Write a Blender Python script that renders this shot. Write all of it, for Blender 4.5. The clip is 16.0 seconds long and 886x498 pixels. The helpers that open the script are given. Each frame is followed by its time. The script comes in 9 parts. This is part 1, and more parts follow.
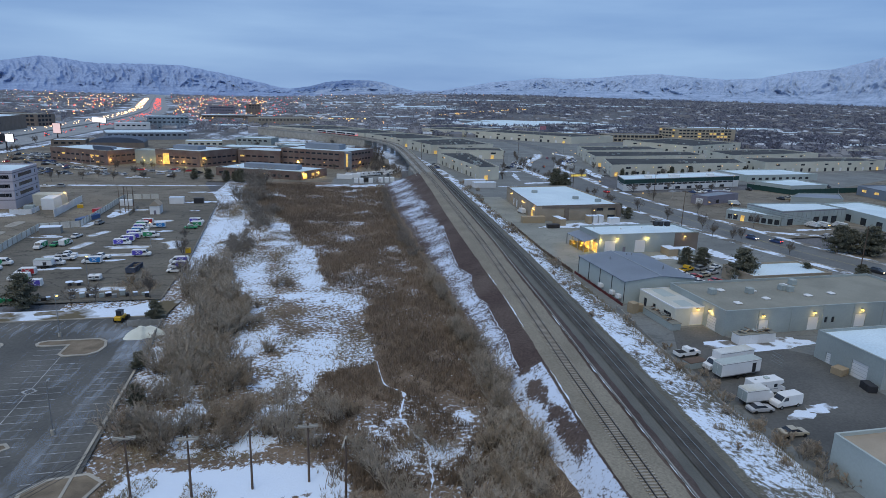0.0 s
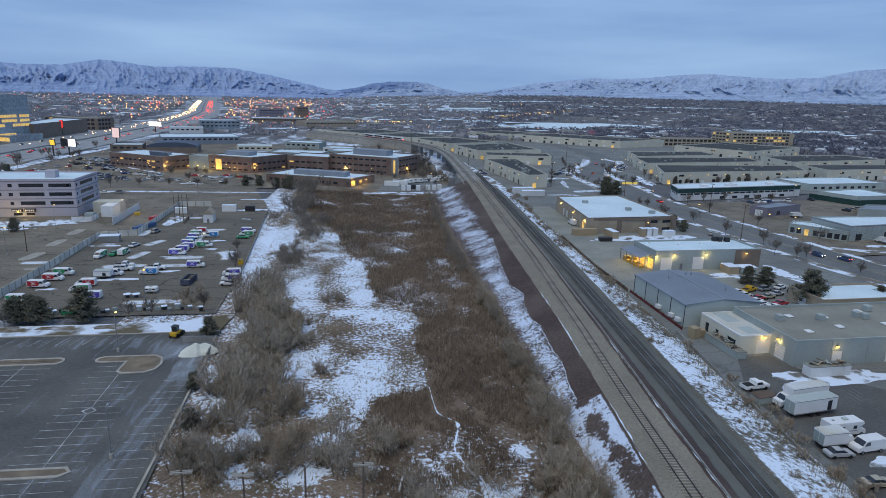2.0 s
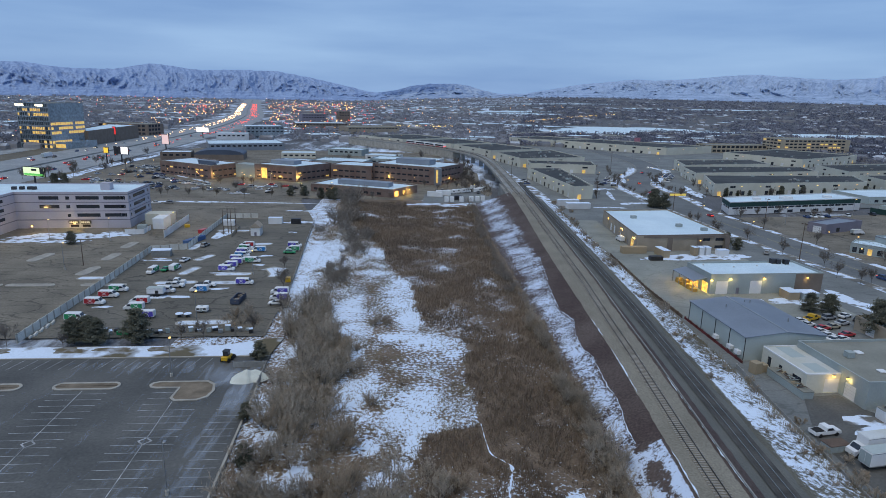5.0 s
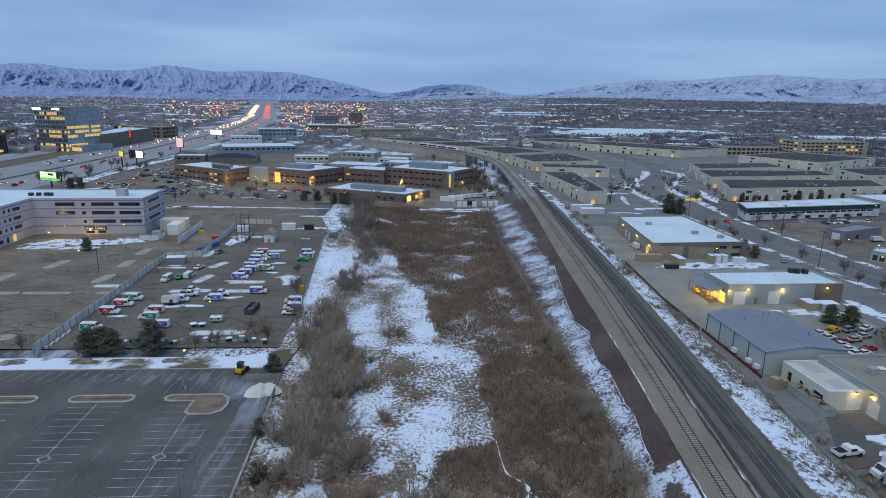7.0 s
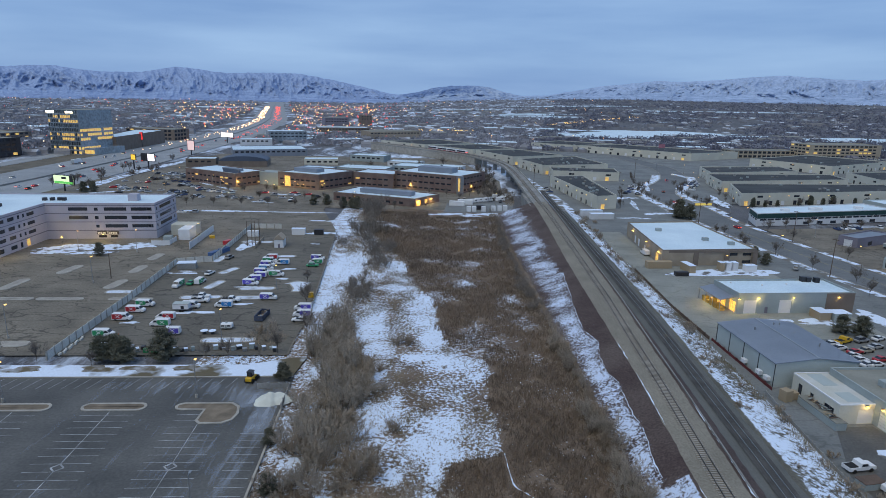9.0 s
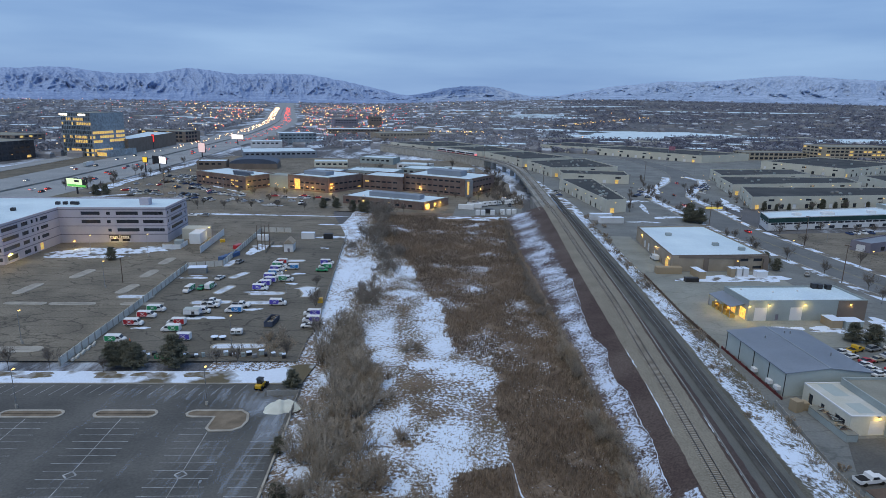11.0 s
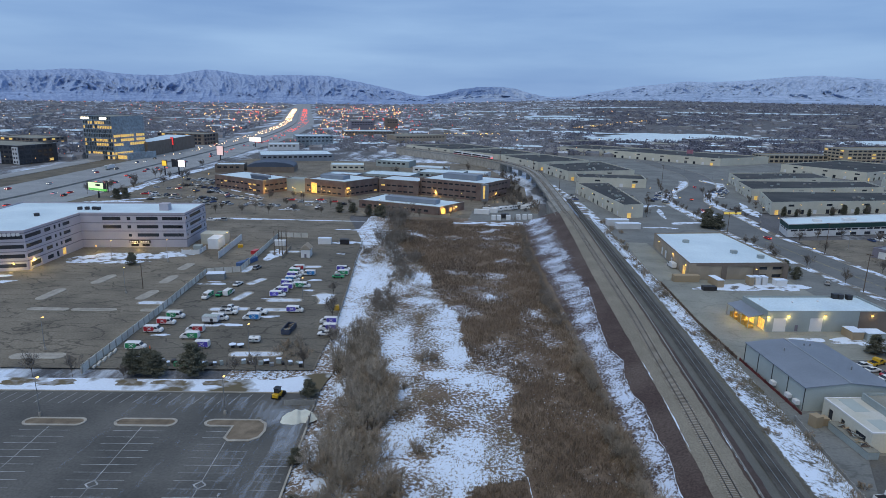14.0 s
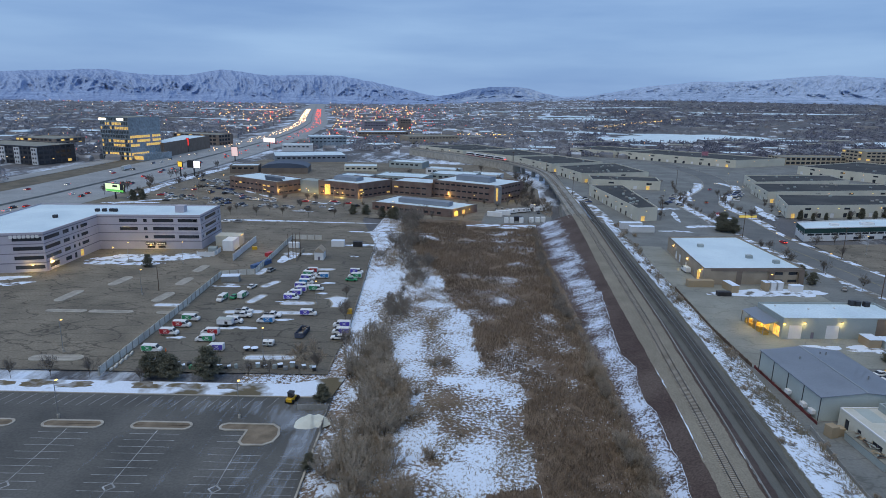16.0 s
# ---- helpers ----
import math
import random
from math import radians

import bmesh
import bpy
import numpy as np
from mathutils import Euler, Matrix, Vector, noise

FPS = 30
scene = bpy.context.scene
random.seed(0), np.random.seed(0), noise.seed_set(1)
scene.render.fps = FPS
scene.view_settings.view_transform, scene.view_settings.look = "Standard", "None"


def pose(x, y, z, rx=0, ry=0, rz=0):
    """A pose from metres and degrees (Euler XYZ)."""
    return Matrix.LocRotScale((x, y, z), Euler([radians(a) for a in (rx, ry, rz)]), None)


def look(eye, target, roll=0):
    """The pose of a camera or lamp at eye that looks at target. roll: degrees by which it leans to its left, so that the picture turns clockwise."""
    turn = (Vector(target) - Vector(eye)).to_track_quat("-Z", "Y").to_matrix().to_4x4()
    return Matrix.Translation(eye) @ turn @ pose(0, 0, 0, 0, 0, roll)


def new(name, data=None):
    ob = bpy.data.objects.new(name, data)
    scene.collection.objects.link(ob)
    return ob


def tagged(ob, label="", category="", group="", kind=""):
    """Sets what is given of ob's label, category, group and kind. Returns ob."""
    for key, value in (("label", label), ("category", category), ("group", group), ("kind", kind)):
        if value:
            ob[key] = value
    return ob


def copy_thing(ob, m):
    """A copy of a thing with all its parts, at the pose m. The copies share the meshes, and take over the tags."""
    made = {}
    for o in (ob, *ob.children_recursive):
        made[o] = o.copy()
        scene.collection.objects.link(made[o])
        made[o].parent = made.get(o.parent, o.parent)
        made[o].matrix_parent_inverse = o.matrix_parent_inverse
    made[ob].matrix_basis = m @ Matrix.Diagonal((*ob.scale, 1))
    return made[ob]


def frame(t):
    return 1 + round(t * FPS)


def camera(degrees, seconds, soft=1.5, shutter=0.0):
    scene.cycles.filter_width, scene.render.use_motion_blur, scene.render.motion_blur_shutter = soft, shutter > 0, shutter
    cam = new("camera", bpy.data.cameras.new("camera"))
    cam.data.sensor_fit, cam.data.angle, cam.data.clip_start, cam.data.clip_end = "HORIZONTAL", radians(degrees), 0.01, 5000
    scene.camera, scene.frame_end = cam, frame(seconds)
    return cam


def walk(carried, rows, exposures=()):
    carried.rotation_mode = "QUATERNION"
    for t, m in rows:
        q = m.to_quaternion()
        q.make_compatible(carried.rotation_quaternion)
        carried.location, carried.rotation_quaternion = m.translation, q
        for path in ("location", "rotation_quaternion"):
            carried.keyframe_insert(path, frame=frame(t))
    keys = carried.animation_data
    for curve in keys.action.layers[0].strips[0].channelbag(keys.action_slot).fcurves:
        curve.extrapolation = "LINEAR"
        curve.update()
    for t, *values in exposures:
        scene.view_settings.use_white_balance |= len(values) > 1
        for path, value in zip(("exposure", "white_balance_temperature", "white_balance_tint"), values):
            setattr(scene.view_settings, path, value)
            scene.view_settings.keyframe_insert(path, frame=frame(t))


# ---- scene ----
cam = camera(71.1, 16.0, soft=0.6)
PATH = [
    (0, (4.545, -7.762, 50.918), (4.843, -5.844, 50.433), 1.8),
    (0.5, (3.926, -6.753, 51.744), (4.192, -4.832, 51.258), 1.8),
    (1, (3.41, -5.744, 52.598), (3.642, -3.818, 52.112), 1.7),
    (1.5, (2.964, -4.592, 53.45), (3.162, -2.662, 52.964), 1.6),
    (2, (2.518, -3.597, 54.423), (2.68, -1.664, 53.936), 1.6),
    (2.5, (2.057, -2.764, 55.335), (2.186, -0.829, 54.848), 1.5),
    (3, (1.467, -1.978, 56.238), (1.568, -0.041, 55.752), 1.5),
    (3.5, (1.07, -1.34, 57.086), (1.15, 0.598, 56.6), 1.5),
    (4, (0.452, -0.739, 58.022), (0.517, 1.2, 57.535), 1.5),
    (6.5, (-0.988, 1.591, 61.361), (-0.975, 3.532, 60.876), 1.3),
    (7, (-1.127, 1.986, 61.948), (-1.123, 3.926, 61.462), 1.3),
    (7.5, (-1.142, 2.061, 62.509), (-1.146, 4.001, 62.023), 1.3),
    (8, (-1.15, 2.027, 63.061), (-1.161, 3.967, 62.576), 1.3),
    (8.5, (-1.124, 1.96, 63.568), (-1.143, 3.901, 63.084), 1.3),
    (9, (-1.204, 2.069, 64.051), (-1.229, 4.01, 63.567), 1.3),
    (11.5, (-1.108, 2.203, 66.31), (-1.17, 4.143, 65.827), 1.2),
    (12, (-1.159, 2.203, 66.704), (-1.228, 4.143, 66.222), 1.2),
    (12.5, (-1.185, 2.326, 67.111), (-1.262, 4.265, 66.629), 1.2),
    (13, (-1.344, 2.316, 67.526), (-1.429, 4.255, 67.044), 1.2),
    (13.5, (-1.471, 2.3, 68.006), (-1.565, 4.239, 67.523), 1.2),
    (14, (-1.347, 2.364, 68.433), (-1.451, 4.302, 67.95), 1.1),
    (14.5, (-1.441, 2.411, 68.763), (-1.554, 4.349, 68.28), 1.2),
    (15, (-1.41, 2.386, 69.25), (-1.533, 4.323, 68.767), 1.1),
    (15.5, (-1.435, 2.351, 69.644), (-1.569, 4.287, 69.16), 1.1),
    (16, (-1.53, 2.347, 69.985), (-1.674, 4.283, 69.5), 1.1),
]
walk(cam, [(t, look(e, a, r)) for t, e, a, r in PATH], exposures=[(0.0, 0.1), (16.0, 0.1)])

# ---- world and light: overcast dusk ----
world = bpy.data.worlds.new("dusk")
scene.world = world
world.use_nodes = True
wn, wl = world.node_tree.nodes, world.node_tree.links
bg = wn["Background"]
sky = wn.new("ShaderNodeTexSky")
sky.sky_type, sky.sun_disc = "NISHITA", False
sky.sun_elevation, sky.sun_rotation = radians(6), radians(250)
sky.air_density, sky.dust_density, sky.ozone_density = 1.0, 0.4, 3.0
wco = wn.new("ShaderNodeTexCoord")
wmap = wn.new("ShaderNodeMapping")
wmap.inputs["Scale"].default_value = (1.2, 1.2, 9.0)
wnoise = wn.new("ShaderNodeTexNoise")
wnoise.inputs["Scale"].default_value, wnoise.inputs["Detail"].default_value = 1.6, 6
wramp = wn.new("ShaderNodeValToRGB")
wramp.color_ramp.elements[0].position, wramp.color_ramp.elements[0].color = 0.32, (2.7, 4.7, 8.8, 1)
wramp.color_ramp.elements[1].position, wramp.color_ramp.elements[1].color = 0.72, (4.7, 7.2, 11.2, 1)
wmix = wn.new("ShaderNodeMix")
wmix.data_type = "RGBA"
wmix.inputs["Factor"].default_value = 0.85
wl.new(wco.outputs["Generated"], wmap.inputs["Vector"])
wl.new(wmap.outputs["Vector"], wnoise.inputs["Vector"])
wl.new(wnoise.outputs["Fac"], wramp.inputs["Fac"])
wl.new(sky.outputs["Color"], wmix.inputs["A"])
wl.new(wramp.outputs["Color"], wmix.inputs["B"])
wl.new(wmix.outputs["Result"], bg.inputs["Color"])
bg.inputs["Strength"].default_value = 0.075
sun = new("sun", bpy.data.lights.new("sun", "SUN"))
sun.data.energy, sun.data.angle, sun.data.color = 1.25, radians(60), (1.0, 0.89, 0.67)
sun.matrix_world = look((0, 0, 900), (260, 420, 0))


# ---- materials ----
def mat(name, col, rough=0.85, var=0.18, scale=0.6, bump=0.15, metal=0.0, col2=None, mix=0.5, sharp=0.15, spec=0.3, cracks=0.0):
    """Two-scale noise colour; col2 shows in patches where the large noise passes mix."""
    m = bpy.data.materials.new(name)
    m.use_nodes = True
    n, l = m.node_tree.nodes, m.node_tree.links
    b = n["Principled BSDF"]
    b.inputs["Roughness"].default_value, b.inputs["Metallic"].default_value = rough, metal
    b.inputs["Specular IOR Level"].default_value = spec
    geo = n.new("ShaderNodeNewGeometry")
    big = n.new("ShaderNodeTexNoise")
    big.inputs["Scale"].default_value, big.inputs["Detail"].default_value = scale * 0.16, 5
    fine = n.new("ShaderNodeTexNoise")
    fine.inputs["Scale"].default_value, fine.inputs["Detail"].default_value = scale * 4, 3
    for t in (big, fine):
        l.new(geo.outputs["Position"], t.inputs["Vector"])
    ramp = n.new("ShaderNodeValToRGB")
    c2 = col2 or tuple(min(1, c * (1 + var)) for c in col)
    ramp.color_ramp.elements[0].position, ramp.color_ramp.elements[0].color = mix - sharp, (*[c * (1 - (0 if col2 else var)) for c in col], 1)
    ramp.color_ramp.elements[1].position, ramp.color_ramp.elements[1].color = mix + sharp, (*c2, 1)
    l.new(big.outputs["Fac"], ramp.inputs["Fac"])
    mul = n.new("ShaderNodeMix")
    mul.data_type, mul.blend_type = "RGBA", "MULTIPLY"
    mul.inputs["Factor"].default_value = 1.0
    fr = n.new("ShaderNodeMapRange")
    fr.inputs["From Min"].default_value, fr.inputs["From Max"].default_value = 0.25, 0.75
    fr.inputs["To Min"].default_value, fr.inputs["To Max"].default_value = 1 - var, 1 + var * 0.6
    l.new(fine.outputs["Fac"], fr.inputs["Value"])
    l.new(ramp.outputs["Color"], mul.inputs["A"])
    l.new(fr.outputs["Result"], mul.inputs["B"])
    last = mul.outputs["Result"]
    if cracks:
        warp = n.new("ShaderNodeVectorMath")
        warp.operation = "ADD"
        cm = n.new("ShaderNodeMapping")
        cm.inputs["Scale"].default_value, cm.inputs["Rotation"].default_value = (0.45, 1.5, 1), (0, 0, radians(-5))
        l.new(geo.outputs["Position"], cm.inputs["Vector"])
        l.new(cm.outputs["Vector"], warp.inputs[0])
        wn_ = n.new("ShaderNodeTexNoise")
        wn_.inputs["Scale"].default_value, wn_.inputs["Detail"].default_value = 0.25, 4
        l.new(geo.outputs["Position"], wn_.inputs["Vector"])
        sc = n.new("ShaderNodeVectorMath")
        sc.operation = "SCALE"
        sc.inputs["Scale"].default_value = 4.0
        l.new(wn_.outputs["Color"], sc.inputs[0])
        l.new(sc.outputs["Vector"], warp.inputs[1])
        vor = n.new("ShaderNodeTexVoronoi")
        vor.feature = "DISTANCE_TO_EDGE"
        vor.inputs["Scale"].default_value = 0.13
        l.new(warp.outputs["Vector"], vor.inputs["Vector"])
        cr = n.new("ShaderNodeMapRange")
        cr.inputs["From Min"].default_value, cr.inputs["From Max"].default_value = 0.006, 0.03
        cr.inputs["To Min"].default_value, cr.inputs["To Max"].default_value = 1 - cracks, 1.0
        l.new(vor.outputs["Distance"], cr.inputs["Value"])
        mc = n.new("ShaderNodeMix")
        mc.data_type, mc.blend_type = "RGBA", "MULTIPLY"
        mc.inputs["Factor"].default_value = 1.0
        l.new(last, mc.inputs["A"])
        l.new(cr.outputs["Result"], mc.inputs["B"])
        last = mc.outputs["Result"]
    l.new(last, b.inputs["Base Color"])
    if bump:
        bm_ = n.new("ShaderNodeBump")
        bm_.inputs["Strength"].default_value, bm_.inputs["Distance"].default_value = bump, 0.1
        l.new(fine.outputs["Fac"], bm_.inputs["Height"])
        l.new(bm_.outputs["Normal"], b.inputs["Normal"])
    return m


def glow(name, col, strength):
    m = bpy.data.materials.new(name)
    m.use_nodes = True
    b = m.node_tree.nodes["Principled BSDF"]
    b.inputs["Base Color"].default_value = (*col, 1)
    b.inputs["Emission Color"].default_value, b.inputs["Emission Strength"].default_value = (*col, 1), strength
    return m


def snowy(name, ground, ground2, snow=(0.68, 0.77, 0.90), scale=0.5, detail=9, width=0.06, stretch=(1, 1, 1), relief=0.5):
    """Snow lying on a ground colour; the mesh's 'snow' attribute says how much of it is covered, and on mountains also
    carries slope shading.
    """
    m = bpy.data.materials.new(name)
    m.use_nodes = True
    n, l = m.node_tree.nodes, m.node_tree.links
    b = n["Principled BSDF"]
    b.inputs["Roughness"].default_value, b.inputs["Specular IOR Level"].default_value = 0.9, 0.2
    geo = n.new("ShaderNodeNewGeometry")
    mp = n.new("ShaderNodeMapping")
    mp.inputs["Scale"].default_value = stretch
    l.new(geo.outputs["Position"], mp.inputs["Vector"])
    cover = n.new("ShaderNodeAttribute")
    cover.attribute_name = "snow"
    n1 = n.new("ShaderNodeTexNoise")
    n1.inputs["Scale"].default_value, n1.inputs["Detail"].default_value, n1.inputs["Roughness"].default_value = scale, detail, 0.72
    n2 = n.new("ShaderNodeTexNoise")
    n2.inputs["Scale"].default_value, n2.inputs["Detail"].default_value = 0.09, 5
    n3 = n.new("ShaderNodeTexNoise")
    n3.inputs["Scale"].default_value, n3.inputs["Detail"].default_value = 2.4, 4
    for t in (n1, n2, n3):
        l.new(mp.outputs["Vector"], t.inputs["Vector"])
    sub = n.new("ShaderNodeMath")
    sub.operation = "SUBTRACT"
    l.new(cover.outputs["Fac"], sub.inputs[0])
    l.new(n1.outputs["Fac"], sub.inputs[1])
    mr = n.new("ShaderNodeMapRange")
    mr.inputs["From Min"].default_value, mr.inputs["From Max"].default_value = -width, width
    l.new(sub.outputs["Value"], mr.inputs["Value"])
    g = n.new("ShaderNodeMix")
    g.data_type = "RGBA"
    g.inputs["A"].default_value, g.inputs["B"].default_value = (*ground, 1), (*ground2, 1)
    gr = n.new("ShaderNodeMapRange")
    gr.inputs["From Min"].default_value, gr.inputs["From Max"].default_value = 0.35, 0.65
    l.new(n2.outputs["Fac"], gr.inputs["Value"])
    l.new(gr.outputs["Result"], g.inputs["Factor"])
    gm = n.new("ShaderNodeMix")
    gm.data_type, gm.blend_type = "RGBA", "MULTIPLY"
    gm.inputs["Factor"].default_value = 0.8
    fr = n.new("ShaderNodeMapRange")
    fr.inputs["From Min"].default_value, fr.inputs["From Max"].default_value = 0.3, 0.7
    fr.inputs["To Min"].default_value, fr.inputs["To Max"].default_value = 0.55, 1.3
    l.new(n3.outputs["Fac"], fr.inputs["Value"])
    l.new(g.outputs["Result"], gm.inputs["A"])
    l.new(fr.outputs["Result"], gm.inputs["B"])
    out = n.new("ShaderNodeMix")
    out.data_type = "RGBA"
    l.new(mr.outputs["Result"], out.inputs["Factor"])
    l.new(gm.outputs["Result"], out.inputs["A"])
    out.inputs["B"].default_value = (*snow, 1)
    l.new(out.outputs["Result"], b.inputs["Base Color"])
    bp = n.new("ShaderNodeBump")
    bp.inputs["Strength"].default_value, bp.inputs["Distance"].default_value = relief, 0.25
    l.new(n1.outputs["Fac"], bp.inputs["Height"])
    l.new(bp.outputs["Normal"], b.inputs["Normal"])
    return m


SNOW = (0.68, 0.77, 0.90)
M = {
    "asphalt": mat("asphalt", (0.143, 0.127, 0.101), 0.85, 0.3, 0.42, 0.1, col2=(0.230, 0.203, 0.160), sharp=0.14, cracks=0.5),
    "asphalt_mid": mat("asphalt_van_lot", (0.117, 0.106, 0.087), 0.85, 0.28, 0.4, 0.1, col2=(0.178, 0.163, 0.134), sharp=0.2, cracks=0.5),
    "asphalt_new": mat("asphalt_new", (0.078, 0.078, 0.075), 0.75, 0.25, 0.5, 0.1, col2=(0.128, 0.126, 0.119), sharp=0.16),
    "freeway": mat("freeway_concrete", (0.28, 0.295, 0.305), 0.8, 0.12, 0.3, 0.1),
    "concrete": mat("concrete", (0.26, 0.26, 0.25), 0.9, 0.18, 0.6, 0.2),
    "curb": mat("curb_concrete", (0.36, 0.34, 0.30), 0.9, 0.15, 2.0, 0.2),
    "yard": mat("yard_concrete", (0.28, 0.288, 0.258), 0.9, 0.15, 0.5, 0.1, col2=(0.215, 0.222, 0.202), cracks=0.2),
    "paint": mat("road_paint", (0.36, 0.37, 0.38), 0.7, 0.4, 3.0, 0.0),
}
M |= {
    "snow": mat("snow", SNOW, 0.9, 0.06, 1.0, 0.4, spec=0.2),
    "roofsnow": mat("roof_snow", (0.535, 0.66, 0.745), 0.9, 0.12, 0.5, 0.25, col2=(0.63, 0.755, 0.83), spec=0.2),
    "blueroof": mat("slate_blue_roof", (0.075, 0.095, 0.135), 0.6, 0.1, 0.5, 0.05),
    "annexroof": mat("cream_sheet_roof", (0.50, 0.49, 0.42), 0.7, 0.1, 0.8, 0.1, col2=(0.58, 0.60, 0.60)),
    "roofdark": mat("dark_roof", (0.060, 0.066, 0.072), 0.9, 0.15, 0.3, 0.1, col2=(0.092, 0.098, 0.103), spec=0.04),
    "roofgrey": mat("gravel_roof", (0.222, 0.222, 0.192), 0.95, 0.14, 0.8, 0.2, col2=(0.262, 0.262, 0.226), sharp=0.1),
    "metalroof": mat("metal_roof", (0.232, 0.262, 0.308), 0.55, 0.08, 0.6, 0.05, metal=0.2),
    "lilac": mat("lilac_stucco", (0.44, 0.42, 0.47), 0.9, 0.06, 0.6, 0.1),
    "band": mat("grey_band", (0.2, 0.19, 0.23), 0.85, 0.08, 0.8, 0.05),
    "tanlight": mat("tan_stucco", (0.40, 0.34, 0.25), 0.9, 0.1, 0.5, 0.1),
    "tanwall": mat("tan_block", (0.335, 0.285, 0.222), 0.9, 0.1, 1.5, 0.2),
    "tandark": mat("brown_block", (0.19, 0.155, 0.13), 0.9, 0.1, 1.5, 0.2),
    "greywall": mat("grey_wall", (0.318, 0.362, 0.36), 0.85, 0.08, 0.8, 0.1),
    "palewall": mat("pale_metal_siding", (0.39, 0.44, 0.43), 0.7, 0.06, 0.8, 0.05),
}
M |= {
    "cream": mat("cream_tiltup", (0.56, 0.545, 0.465), 0.9, 0.07, 0.5, 0.1),
    "brick": mat("brown_brick", (0.158, 0.108, 0.096), 0.9, 0.22, 1.2, 0.2, col2=(0.205, 0.158, 0.142)),
    "greenb": mat("dark_green_cladding", (0.022, 0.06, 0.055), 0.7, 0.1, 1.0, 0.05),
    "whitewall": mat("white_wall", (0.6, 0.61, 0.62), 0.85, 0.08, 0.8, 0.1),
    "white": mat("white_paint", (0.70, 0.71, 0.72), 0.45, 0.05, 1.0, 0.0),
    "glass": mat("dark_glass", (0.03, 0.035, 0.045), 0.12, 0.2, 0.4, 0.0, spec=0.6),
    # the mirrored sky is put into this lighter, bluish glass colour
    "towerglass": mat("tower_glass", (0.36, 0.43, 0.48), 0.15, 0.35, 0.12, 0.0, metal=0.35, spec=0.7),
    "darkclad": mat("dark_cladding", (0.045, 0.048, 0.055), 0.4, 0.15, 0.4, 0.0),
    # darker copy of the glass for the tower face turned from bright sky
    "towershade": mat("tower_glass_shaded", (0.10, 0.13, 0.15), 0.12, 0.3, 0.3, 0.0, metal=0.4, spec=0.6),
    # distance haze is mixed into these four far colours, lifting and bluing them
    "fartree": mat("hazy_distant_twigs", (0.20, 0.204, 0.235), 0.95, 0.25, 0.012, 0.0, col2=(0.32, 0.318, 0.35), sharp=0.25),
    "farwood": mat("hazy_distant_woods", (0.125, 0.132, 0.175), 0.95, 0.25, 0.012, 0.0, col2=(0.195, 0.20, 0.25), sharp=0.25),
    "farwall": mat("hazy_distant_walls", (0.24, 0.235, 0.25), 0.9, 0.2, 0.05, 0.0, col2=(0.34, 0.33, 0.33)),
    "farslate": mat("hazy_distant_slate", (0.15, 0.16, 0.185), 0.95, 0.2, 0.05, 0.0, col2=(0.21, 0.22, 0.25), spec=0.05),
    "farroof": mat("distant_roofs", (0.22, 0.22, 0.23), 0.9, 0.2, 0.2, 0.0, col2=(0.5, 0.54, 0.6), mix=0.52, sharp=0.05),
    "street": mat("street_asphalt", (0.150, 0.158, 0.154), 0.8, 0.2, 0.4, 0.1, col2=(0.212, 0.220, 0.213), cracks=0.25),
    "drive": mat("dark_drive_asphalt", (0.126, 0.132, 0.133), 0.8, 0.2, 0.4, 0.1, col2=(0.17, 0.176, 0.175), cracks=0.2),
    "fence": mat("fence_concrete", (0.58, 0.57, 0.53), 0.9, 0.15, 0.8, 0.1),
    "patchsnow": mat("thin_snow", SNOW, 0.9, 0.1, 1.6, 0.3, col2=(0.15, 0.145, 0.135), mix=0.56, sharp=0.05),
    "lamp": glow("sodium_lamp", (1.0, 0.60, 0.16), 2.0),
}
M |= {
    "farlamp": glow("far_warm_light", (1.0, 0.52, 0.18), 2.4),
    "farwhite": glow("far_white_light", (1.0, 0.74, 0.46), 2.0),
    "headlamps": glow("far_headlamps", (1.0, 0.60, 0.33), 2.7),
    "farred": glow("far_red_light", (1.0, 0.09, 0.06), 1.6),
    "lampw": glow("white_lamp", (1.0, 0.85, 0.6), 4.0),
    "redlight": glow("red_light", (1.0, 0.06, 0.03), 3.0),
    "steel": mat("galvanised_steel", (0.35, 0.36, 0.37), 0.45, 0.1, 2.0, 0.0, metal=0.7),
    "darksteel": mat("dark_steel", (0.06, 0.06, 0.065), 0.5, 0.15, 2.0, 0.0, metal=0.6),
}
